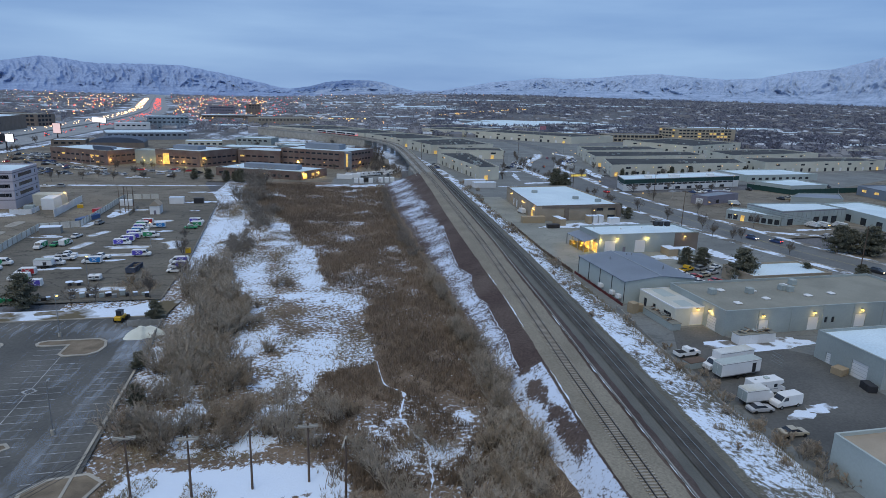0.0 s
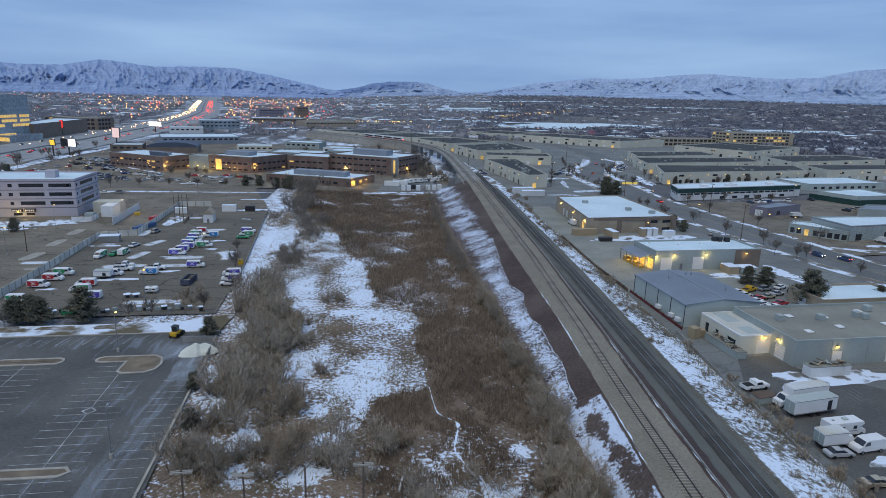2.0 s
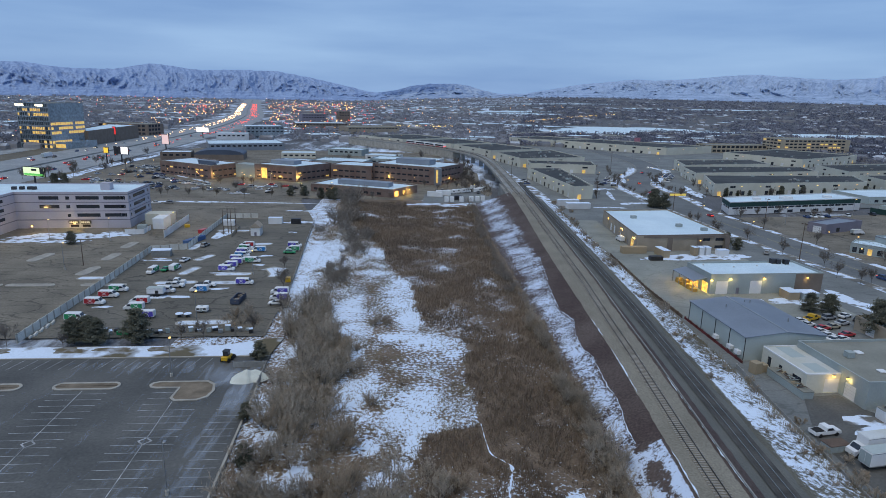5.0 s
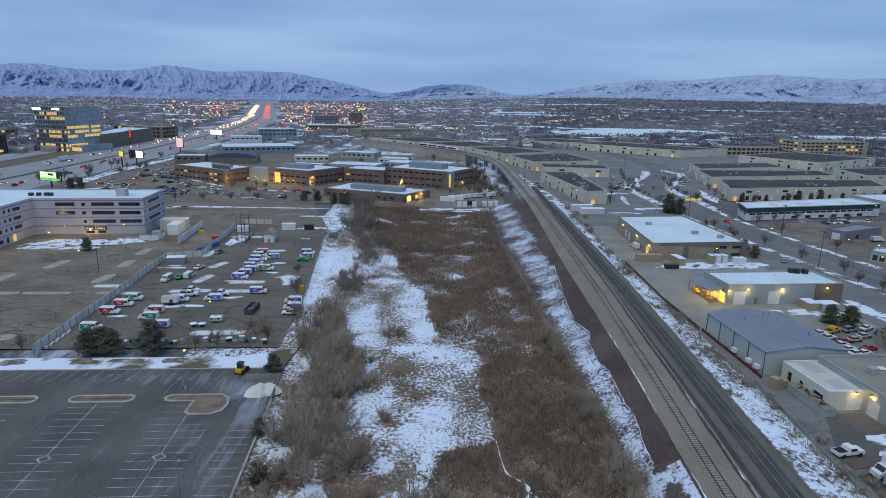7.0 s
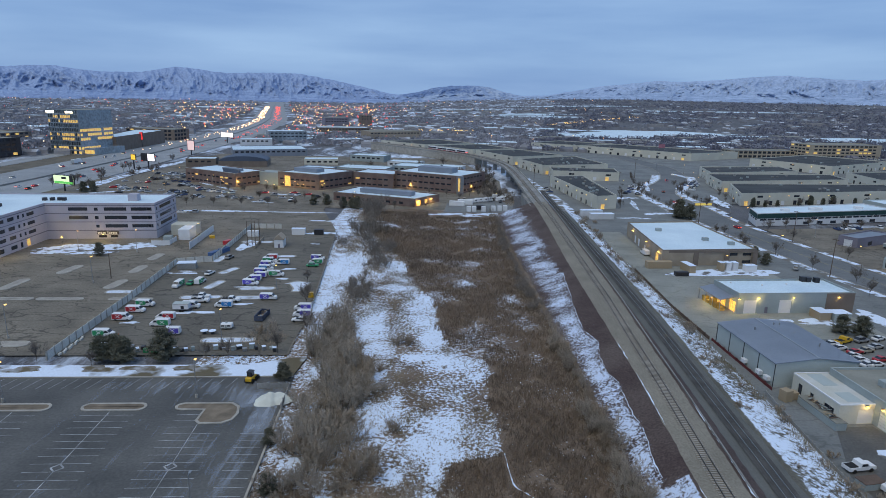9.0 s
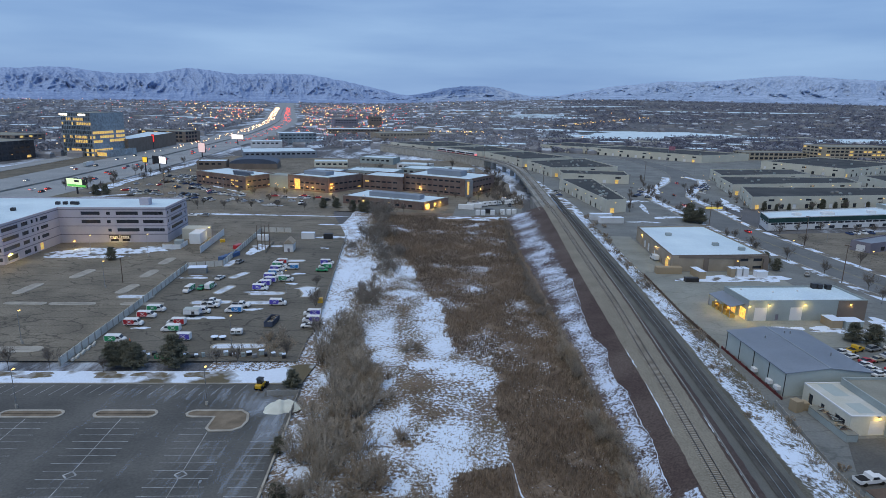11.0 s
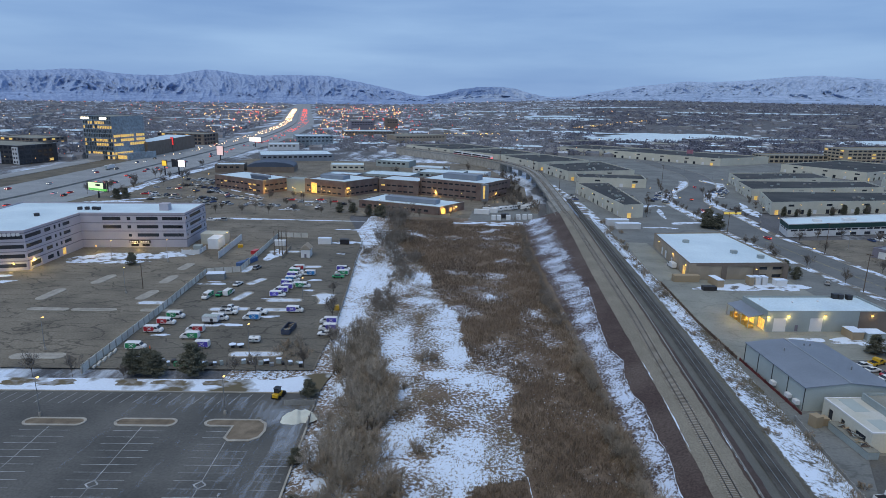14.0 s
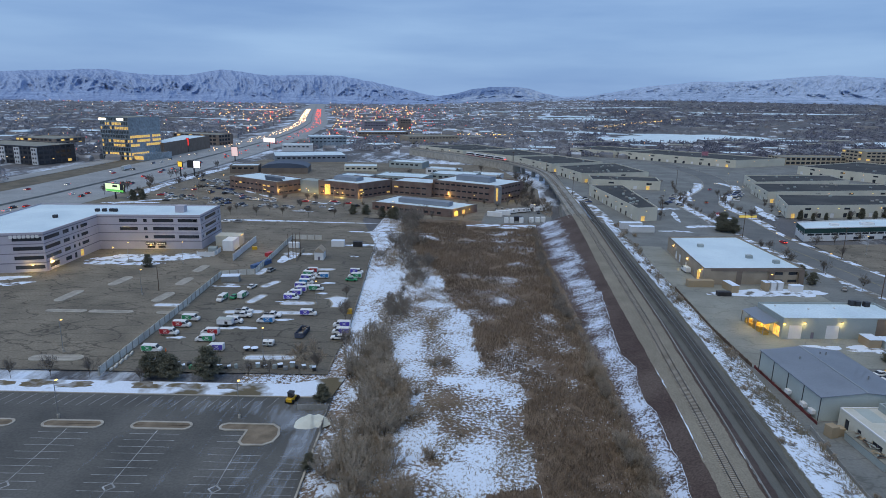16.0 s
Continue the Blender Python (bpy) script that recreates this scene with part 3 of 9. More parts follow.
def within(spots, x, y):
    """How deep points lie inside the nearest of some soft-edged ovals, from 0 to 1."""
    if np.ndim(x) == 0:
        return max(min(1.0, max(0.0, (1.3 - math.hypot((x - cx) / rx, (y - cy) / ry)) / 0.6)) for cx, cy, rx, ry in spots)
    best = np.zeros_like(x)
    for cx, cy, rx, ry in spots:
        best = np.maximum(best, np.clip((1.3 - np.hypot((x - cx) / rx, (y - cy) / ry)) / 0.6, 0, 1))
    return best


def marsh_snow(x, y):
    jx, jy = x + 1.6 * noise2(x, y, 0.2, 61) + 0.7 * noise2(x, y, 0.7, 62), y + 2.6 * noise2(x, y, 0.17, 63) + 0.8 * noise2(x, y, 0.6, 64)
    left = reed_left(jy) + 0.9 * noise2(x, y, 0.3, 3)
    near = min(1.0, max(0.0, (100 - y + 9 * noise2(x, y, 0.12, 44)) / 16))
    deep, pocket, tuft, speck = (float(within(q, jx, jy)) for q in (DEEP, POCKET, TUFTED, SPECKED))
    if x > left:
        v = 0.35 + 0.10 * noise2(x, y, 0.09, 1) + 0.06 * noise2(x, y, 0.35, 45) + 0.10 * speck + 0.03 * near
    else:
        v = 0.49 + 0.06 * noise2(x, y, 0.06, 2) + 0.06 * noise2(x, y, 0.25, 7) + 0.085 * deep - 0.06 * tuft * (1 - deep) - 0.07 * near
    v = max(v, 0.25 + 0.36 * pocket)
    if y > 170 + 6 * noise2(x, y, 0.15, 43) and x < lot_edge(y) + 7 + 3 * noise2(x, y, 0.1, 41):
        v = max(v, 0.515 + 0.2 * noise2(x, y, 0.25, 42))
    inside = min(71.8 - y, y - 55, x + 26.5, 4.6 - x) + 1.6 * noise2(x, y, 0.2, 12) + 1.2 * noise2(x, y, 0.6, 13)
    if inside > -1:
        v = max(v, min(0.80, 0.40 + 0.16 * inside) + 0.22 * noise2(x, y, 0.22, 14))
        bare = float(within(((-4.6, 62.3, 3.2, 1.5), (-9.5, 64.4, 1.0, 0.8), (-1.6, 64.2, 1.6, 1.0)), x + 0.6 * noise2(x, y, 0.8, 15), y + 0.8 * noise2(x, y, 0.7, 16)))
        v -= 0.34 * bare
    return v


def marsh_z(x, y):
    if x < lot_edge(y):
        return -0.3
    return 0.02 + 0.12 * noise2(x, y, 0.08, 5) + 0.08 * noise2(x, y, 0.3, 6)


heightfield("marsh_ground", np.arange(-62, 46.1, 1.2), np.arange(10, 352, 1.2), marsh_z, marsh_snow, M["marsh"], "marshy vacant land with dry reeds and melting snow", "ground")


def bank_z(x, y):
    t1, t2, z1 = track1(y), track2(y), track1_z(y)
    return lerp(x, (toe(y) - 2, toe(y), crest(y), t1 + 5.4, t2 - 2.6, t2 + 4.0, 69.5, 71), (-0.2, 0.1, z1 - 0.35, z1 - 0.4, 2.75, 2.6, 0.1, -0.2))


def rim_x(y):
    """Where the crusted upper edge of the snow runs along the slope."""
    return lerp(y, (40, 93, 97, 103, 110, 116, 122, 130, 135, 144, 153, 161, 176, 191, 211, 237, 297, 345), (35.2, 35.2, 35.4, 35.8, 36.5, 36.2, 36.4, 36.9, 35.8, 35.9, 37.3, 35.6, 35.9, 37.0, 38.2, 37.6, 37.0, 36.0))


def snow_rim(y):
    """How far up the slope the snow crust reaches, as a share of the slope."""
    return (rim_x(y) - toe(y)) / (crest(y) - toe(y)) + 0.03 * noise2(3.0, y, 0.16, 21) + 0.025 * noise2(3.0, y, 0.6, 22)


def bank_snow(x, y):
    t1, t2 = track1(y), track2(y)
    k = (x - toe(y)) / max(1, crest(y) - toe(y))
    if k < 1:
        rim = snow_rim(y)
        if y < 94 + 2.5 * noise2(x, y, 0.5, 33):
            soil = float(within(((36.0, 84, 1.3, 4.5), (37.0, 71, 1.4, 5.5), (36.6, 77, 0.9, 3)), x + 0.9 * noise2(x, y, 0.5, 35), y + 2 * noise2(x, y, 0.35, 37)))
            return 0.585 - 0.24 * soil + 0.10 * noise2(x, y, 0.2, 34) + 0.10 * noise2(x, y, 0.7, 36)
        far = min(1.0, max(0.0, y - 150) / 60)
        ragged = rim + far * (0.10 * noise2(0.2 * x, y, 0.9, 23) + 0.10 * noise2(x, y, 0.3, 24))
        if k < ragged:
            v = 0.54 + 0.11 * noise2(x, y, 0.12, 8) + 0.10 * noise2(0.35 * x, y, 0.8, 28) - 0.12 * max(0.0, 1 - k / 0.22) - 0.05 * far - 0.04 * (k > 0.75 * ragged)
        else:
            v = 0.36 - 0.14 * min(1, (k - ragged) / 0.25) + 0.09 * noise2(x, y, 0.3, 18) + 0.06 * noise2(0.3 * x, y, 1.2, 29) * far
        return v
    if x < t2 + 4.2:
        return 0.1
    return 0.525 + 0.16 * noise2(x, y, 0.08, 9) + 0.1 * noise2(x, y, 0.3, 19)


ys_ = np.arange(-40, 345, 1.0)
bv, bf, bs = [], [], []
cols = 56
for y in ys_:
    knots = (toe(y) - 2, crest(y), track1(y) + 5.4, track2(y) - 2.6, track2(y) + 4.0, 71)
    xs_ = np.concatenate([np.linspace(knots[i], knots[i + 1], 24 if i == 0 else 8, endpoint=False) for i in range(5)])
    for x in xs_:
        bv.append((x, y, bank_z(x, y) + 0.05 * noise2(x, y, 0.5, 4)))
        bs.append(bank_snow(x, y))
for j in range(len(ys_) - 1):
    for i in range(cols - 1):
        p = j * cols + i
        bf.append((p, p + 1, p + cols + 1, p + cols))
bank = tagged(raw("embankment", bv, bf, M["bank"]), "rail embankment of dark soil with streaks of snow", "embankment", kind="structure")
bank.data.materials.append(M["verge"])
bank.data.polygons.foreach_set("material_index", [1 if k % (cols - 1) >= 47 else 0 for k in range(len(bf))])
bank.data.attributes.new("snow", "FLOAT", "POINT").data.foreach_set("value", bs)

# trackbeds
yl = np.arange(-40, 346, 5.0)
line1 = [(track1(y) + 0.72, y, track1_z(y)) for y in yl]
curve = smooth_line([(47.2, 340, 7.3), (46.6, 400, 7.9), (45.8, 470, 8), (43.0, 520, 8), (36, 556, 8), (20, 596, 8), (-3, 630, 8), (-44, 680, 8), (-95, 735, 8)], 8)
line1 = [p for p in line1 if p[1] < 338] + curve
line2 = [(track2(y) + 0.72, y, 3.0) for y in np.arange(-40, 420, 5.0)]
gv2, gf2 = [], []
for i, y in enumerate(np.arange(-40, 346, 1.0)):
    wob = 0.30 * noise2(1, y, 0.15) + 0.22 * noise2(1, y, 0.7)
    z1 = track1_z(y)
    gv2 += [(crest(y) + 0.1 + wob, y, z1 - 0.30), (track1(y) - 0.9, y, z1 - 0.16), (track1(y) + 2.3, y, z1 - 0.16), (track1(y) + 4.6 - wob, y, z1 - 0.34)]
    if i:
        b0 = 4 * i
        gf2 += [(b0 - 4 + q, b0 - 3 + q, b0 + 1 + q, b0 + q) for q in range(3)]
tagged(raw("trackbed_gravel", gv2, gf2, M["ballast"]), "broad tan gravel trackbed on the embankment", "trackbed", kind="structure")
gv2, gf2 = [], []
for i, y in enumerate(np.arange(-40, 346, 3.0)):
    t2, wob = track2(y), 0.35 * noise2(4, y, 0.15)
    gv2 += [(track1(y) + 4.5, y, track1_z(y) - 0.37), (t2 - 2.6, y, 2.80), (t2 + 3.6 + wob, y, 2.72), (t2 + 4.9 + wob, y, 2.28)]
    if i:
        b0 = 4 * i
        gf2 += [(b0 - 4 + q, b0 - 3 + q, b0 + 1 + q, b0 + q) for q in range(3)]
tagged(raw("trackbed_shoulder", gv2, gf2, M["ballastgrey"]), "grey gravel shoulders of the older railway line", "trackbed", kind="structure")
ribbon("trackbed_ballast", line2, 3.6, -0.055, M["ballastdark"], "dark oily ballast under the older railway line", "trackbed")


def bar_along(bm, line, shift, w, z0, z1):
    """A bar of rectangular section that follows a line of (x, y, z)."""
    prev = None
    for i, p in enumerate(line):
        a, b = line[max(0, i - 1)], line[min(len(line) - 1, i + 1)]
        d = Vector((b[0] - a[0], b[1] - a[1])).normalized()
        nx, ny = d.y, -d.x
        ring = [bm.verts.new((p[0] + nx * (shift + s * w / 2), p[1] + ny * (shift + s * w / 2), p[2] + z)) for s, z in ((-1, z0), (1, z0), (1, z1), (-1, z1))]
        if prev:
            for k in range(4):
                m = (k + 1) % 4
                bm.faces.new((prev[k], ring[k], ring[m], prev[m]))
        else:
            bm.faces.new(ring)
        prev = ring
    bm.faces.new(prev[::-1])
    return bm


def along(line, step):
    """Points every step metres along a line, with the heading in degrees."""
    out, left = [], 0.0
    for a, b in zip(line, line[1:]):
        a, b = Vector(a), Vector(b)
        L = (b - a).length
        while left < L:
            p = a.lerp(b, left / L)
            out.append((p, math.degrees(math.atan2(b.y - a.y, b.x - a.x))))
            left += step
        left -= L
    return out


def railway(name, line, tie_mat, label, step, singles, rail_mat):
    top = thing(name, label, "railway track", kind="structure")
    for s in (-0.72, 0.72):
        part("rail", bar_along(bmesh.new(), line, s, 0.09, -0.02, 0.16), rail_mat, top)
    tie_me = bpy.data.meshes.new("tie")
    b = boxes((-0.13, 0.13, -1.3, 1.3, -0.17, -0.03))
    b.to_mesh(tie_me)
    b.free()
    tie_me.materials.append(tie_mat)
    bm = bmesh.new()
    n = 0
    vs, fs = [], []
    for p, deg in along(line, step):
        if p.y < 40:
            continue
        n += 1
        if n <= singles:
            t = new("tie", tie_me)
            t.parent = top
            t.matrix_world = pose(p.x, p.y, p.z, 0, 0, deg)
        else:
            m = pose(p.x, p.y, p.z, 0, 0, deg)
            k = len(vs)
            vs += [tuple(m @ Vector(q)) for q in ((-0.13, -1.3, -0.03), (0.13, -1.3, -0.03), (0.13, 1.3, -0.03), (-0.13, 1.3, -0.03), (-0.13, -1.3, -0.17), (-0.13, 1.3, -0.17))]
            fs += [(k, k + 1, k + 2, k + 3), (k, k + 3, k + 5, k + 4)]
    if vs:
        raw("far_ties", vs, fs, tie_mat, top)["kind"] = "stuff"
    return top


# ---- viaduct ----
via = thing("railway_viaduct", "curved grey concrete rail viaduct with low parapets", "viaduct", kind="structure")
vline = [p for p in line1 if p[1] > 338]
part("deck", bar_along(bmesh.new(), vline, 0.3, 8.6, -1.6, -0.3), M["concrete"], via)
for s in (-3.9, 4.5):
    part("parapet", bar_along(bmesh.new(), vline, s, 0.3, -0.6, 0.5), M["curb"], via)
solid = [p for p in vline if p[1] > 590]
part("retaining_wall", bar_along(bmesh.new(), solid, 0.3, 8.2, -8.1, -1.6), M["curb"], via)
for p, deg in along([p for p in vline if p[1] < 592], 24.0)[2:]:
    bm = boxes((-0.8, 0.8, -1.6, 1.6, 0, p.z - 1.6))
    o = part("pier", bm, M["concrete"], via)
    o.matrix_world = pose(p.x, p.y, 0, 0, 0, deg)
part("abutment", boxes((41.5, 51.5, 336, 382, -0.3, 6.2)), M["concrete"], via)
for k in range(9):
    part("wall_panel", boxes((41.28, 41.5, 337 + k * 5, 341.7 + k * 5, -0.3, 6.0), bevel=0.03), M["concrete"], via)

# ---- lots, yards, streets ----
sheet("asphalt_lot", [(-260, 20), LOT(16, -80), LOT(16, -30), LOT(15.2, 8), LOT(15.0, 38.5), LOT(-205, 38.5)], 0.06, M["asphalt_new"], "dark repaved asphalt car park with white stall lines", "parking lot")
sheet("asphalt_yard", [YARD(-160, 3), YARD(56.5, 3), YARD(56.5, 60), YARD(52.0, 150), YARD(40, 200), YARD(36, 300), YARD(-150, 330), YARD(-160, 200)], 0.05, M["asphalt"], "worn grey asphalt yard with cracks and patches", "parking lot")
sheet("van_lot", [YARD(0.3, 3.2), (-99.9, 180.8), (-102.2, 206), (-103.7, 224.6), (-92.1, 229.5), (-96.5, 289.9), (-55.6, 288), (-41.9, 165), YARD(56, 12), YARD(56, 3.2)], 0.056, M["asphalt_mid"], "darker asphalt of the fenced van lot", "parking lot")
sheet("street_block", [(166, 205), (260, 222), (300, 250), (430, 290), (430, 340), (300, 345), (160, 318), (163, 262)], 0.045, M["asphalt"], "asphalt lots across the street", "yard")
sheet("east_lot", [(69.5, 40), (180, 40), (180, 140), (150, 200), (150, 345), (140, 420), (66, 420), (66, 240)], 0.05, M["street"], "worn asphalt round the workshops", "yard")
sheet("east_yard", [(70.5, 163), (124, 168), (122, 244), (82, 239), (82, 302), (71.5, 302), (69.8, 268)], 0.075, M["yard"], "pale concrete yard before the workshop", "yard")
sheet("truck_yard", [(72, 62), (101, 66), (101, 100), (88, 111), (86, 118), (78, 117), (70.5, 100)], 0.09, M["asphalt_new"], "dark wet asphalt truck yard", "yard")
sheet("north_estate", [(56, 421), (141, 421), (240, 360), (420, 330), (430, 700), (120, 800), (60, 640)], 0.04, M["street"], "grey asphalt between the warehouses", "yard")
sheet("college_grounds", [(-240, 345), (30, 352), (35, 480), (0, 640), (-240, 640)], 0.03, M["asphalt"], "asphalt grounds round the brick college", "yard")
sheet("trailer_lot", [(-6, 343), (34.0, 347), (37, 392), (39, 425), (30, 410), (8, 392), (-4, 374)], 0.07, M["street"], "grey asphalt lot beyond the marsh", "parking lot")
M["vergesnow"] = mat("verge_snow", SNOW, 0.9, 0.1, 0.9, 0.3, col2=(0.17, 0.16, 0.14), mix=0.49, sharp=0.04)
M["mediansnow"] = mat("median_snow", SNOW, 0.9, 0.1, 1.2, 0.3, col2=(0.19, 0.175, 0.15), mix=0.56, sharp=0.05)
street = smooth_line([(200, 50), (183, 115), (172, 160), (163, 190), (156, 230), (151, 262), (146, 300), (143, 340), (144, 382), (143, 423), (151, 455), (181, 515), (197, 583), (195, 640), (185, 720)], 8)
ribbon("street_road", street, 20, 0.12, M["drive"], "grey four-lane street with worn asphalt", "street")
for s in (-12.2, 12.2):
    ribbon("street_verge", street[:62], 4.0, 0.13, M["vergesnow"], "snow on the street verge", "verge", shift=s)
for s in (-10.3, 10.3):
    tagged(part("street_kerb", bar_along(bmesh.new(), [(p[0], p[1], 0.1) for p in street], s, 0.4, 0.0, 0.2), M["curb"]), "pale concrete kerb along the street", "kerb", kind="structure")
for s in (-14.5, 14.0):
    ribbon("street_median", street[60:92], 7.0, 0.15, M["mediansnow"], "planted median under patchy snow", "verge", shift=s)
for s in (-17.5, -11.6, 11.1, 17.0):
    tagged(part("median_kerb", bar_along(bmesh.new(), [(p[0], p[1], 0.1) for p in street[60:92]], s, 0.4, 0.0, 0.22), M["curb"]), "pale concrete kerb round a planted median", "kerb", kind="structure")
ribbon("brush_verge", [(65.5, 346), (66, 380), (64, 410), (60, 450), (56, 500)], 9, 0.14, M["vergesnow"], "brushy verge under patchy snow beside the railway", "verge")
for s in (-0.3, 0.3):
    ribbon("street_marking", street[:52], 0.18, 0.135, mat("yellow_paint", (0.32, 0.27, 0.13), 0.7, 0.2, 2, 0), "double yellow centre line", "marking", shift=s)
ribbon("side_street", [(168, 250), (210, 262), (300, 330), (420, 400)], 11, 0.11, M["asphalt"], "side street between workshops", "street")
ribbon("side_street", [(172, 170), (260, 215), (420, 300)], 14, 0.11, M["asphalt"], "side street beside the workshops", "street")

fwy = smooth_line([(-290, 60), (-296, 220), (-293, 400), (-299.5, 562), (-309, 710), (-330, 950), (-372, 1203), (-434, 1483), (-560, 1935), (-1040, 3700)], 10)
ribbon("freeway_road", fwy, 80, 0.15, M["freeway"], "wide pale concrete freeway with many lanes", "freeway")
ribbon("freeway_ramp", [(p[0] - 77, p[1]) for p in fwy[:38]], 17, 0.12, M["freeway"], "frontage road beside the freeway", "road")
ribbon("freeway_bank", [(p[0] - 54, p[1]) for p in fwy[:40]], 27, 0.10, mat("winter_verge", (0.11, 0.10, 0.08), 0.95, 0.3, 0.6, 0.2, col2=(0.17, 0.15, 0.115)), "strip of dry grass beside the freeway", "verge")
for s in (-30, -26.3, -22.6, -18.9, -15.2, -11.5, -7.8, 7.8, 11.5, 15.2, 18.9, 22.6, 26.3, 30):
    ribbon("lane_marking", fwy[5:60], 0.22, 0.17, M["paint"], "white freeway lane line", "marking", shift=s)
tagged(part("median_barrier", bar_along(bmesh.new(), [(p[0], p[1], 0.15) for p in fwy], 0, 0.6, 0, 1.0), M["concrete"]), "concrete freeway median barrier", "barrier", kind="structure")


# lot markings
def line_mark(pl, u0, v0, u1, v1, w=0.12, z=0.075):
    a, b = Vector(pl(u0, v0)), Vector(pl(u1, v1))
    d = (b - a).normalized()
    n = Vector((-d.y, d.x)) * w / 2
    return [(*(a + n), z), (*(a - n), z), (*(b - n), z), (*(b + n), z)]


for k in range(-7, 2):
    vs, fs = [], []
    u = 19.1 * k
    def add(q):
        i = len(vs)
        vs.extend(q)
        fs.append((i, i + 1, i + 2, i + 3))
    if k <= 0:
        add(line_mark(LOT, u, 19.5 if k else 14.3, u, 1.2, 0.14))
        add(line_mark(LOT, u, -1.2, u, -42, 0.14))
        for j in range(-16, 8):
            v = j * 2.41 + 1.2
            if abs(v) > 1:
                add(line_mark(LOT, u - 5.2, v, u + (5.2 if (k or v < 13) else -0.5), v))
        for q in ((-1.1, 0, 0, 1.1), (0, 1.1, 1.1, 0), (1.1, 0, 0, -1.1), (0, -1.1, -1.1, 0)):
            add(line_mark(LOT, u + q[0], q[1], u + q[2], q[3], 0.3))
    else:
        for j in range(-16, 5):
            add(line_mark(LOT, 9.2, j * 2.41 + 1.0, 14.2, j * 2.41 + 1.0))
    tagged(raw("stall_lines", vs, fs, M["paint"]), "white painted stall lines on asphalt", "marking", kind="structure")
vs, fs = [], []
for j in range(-60, 2):
    i = len(vs)
    vs.extend(line_mark(LOT, 2.7 * j - 1.6, 29.6, 2.7 * j - 0.2, 34.7))
    fs.append((i, i + 1, i + 2, i + 3))
tagged(raw("stall_lines", vs, fs, M["paint"]), "white painted stall lines along the kerb", "marking", kind="structure")


def island(pts, label, fill, kerb=0.28, h=0.16, z=0.05):
    """A kerbed island: a raised rim round a filled middle."""
    cx, cy = sum(p[0] for p in pts) / len(pts), sum(p[1] for p in pts) / len(pts)
    top = thing("parking_island", label, "kerb island", cx, cy, z)
    P = [Vector((x - cx, y - cy)) for x, y in pts]
    n = len(P)
    area = sum(P[i].x * P[(i + 1) % n].y - P[(i + 1) % n].x * P[i].y for i in range(n))
    if area < 0:
        P.reverse()
    inner = []
    for i in range(n):
        a, b, c = P[i - 1], P[i], P[(i + 1) % n]
        d = ((b - a).normalized() + (c - b).normalized()).normalized()
        inner.append(b + Vector((-d.y, d.x)) * kerb * 2)
    bm = bmesh.new()
    o0 = [bm.verts.new((p.x, p.y, 0)) for p in P]
    o1 = [bm.verts.new((p.x, p.y, h)) for p in P]
    i1 = [bm.verts.new((p.x, p.y, h)) for p in inner]
    i0 = [bm.verts.new((p.x, p.y, h - 0.06)) for p in inner]
    for i in range(n):
        j = (i + 1) % n
        for a, b in ((o0, o1), (o1, i1), (i1, i0)):
            bm.faces.new((a[i], a[j], b[j], b[i]))
    part("kerb", bm, M["curb"], top)
    fb = bmesh.new()
    fb.faces.new([fb.verts.new((p.x, p.y, h - 0.05)) for p in inner])
    part("bed", fb, fill, top)
    return top


M["bed"] = mat("gravel_bed", (0.19, 0.155, 0.115), 0.95, 0.25, 2.0, 0.3)
M["bedsnow"] = mat("snowy_bed", (0.36, 0.38, 0.4), 0.95, 0.2, 1.2, 0.3, col2=(0.66, 0.73, 0.83), mix=0.40, sharp=0.06)
for k in (-7, -6, -5, -4, -3, -2, -1):
    island(rounded(LOT, 19.1 * k - 6.5, 19.1 * k + 6.6, 19.8, 23.1), "low kerbed island of bare gravel in the car park", M["bed"])
    island(rounded(LOT, 19.1 * k - 6.5, 19.1 * k + 6.6, -44, -40.8), "low kerbed island of bare gravel in the car park", M["bed"])
lob = [LOT(*q) for q in ((-5.2, 19.9), (-0.6, 19.9), (-0.9, 15.5), (0.2, 14.3), (4.6, 14.4), (6.4, 15.8), (7.0, 18.4), (6.4, 21.4), (4.6, 23.0), (-5.2, 23.0), (-6.4, 22.4), (-6.8, 21.4), (-6.3, 20.3))]
island(lob, "kerbed island with a wide end beside the drive", M["bed"])
island([LOT(*q) for q in ((-6, -19.5), (3, -19.6), (4.4, -18.4), (3.4, -17.0), (-6, -16.8), (-7, -18))], "kerbed island of bare gravel", M["bed"])
island([LOT(*q) for q in ((10, -34), (18, -33), (19.5, -29), (17, -26.6), (12, -27.2), (9.6, -30))], "curved kerbed island by the lot entrance", M["bed"])
for u0, u1, v in ((-36.2, -22, 43.5), (-14.5, -1, 43.5), (-50, -37, 43.5)):
    island(rounded(YARD, u0 + 8, u1 + 8, v + 1, v + 3.6), "flat concrete kerbed island in the old lot", M["curb"])
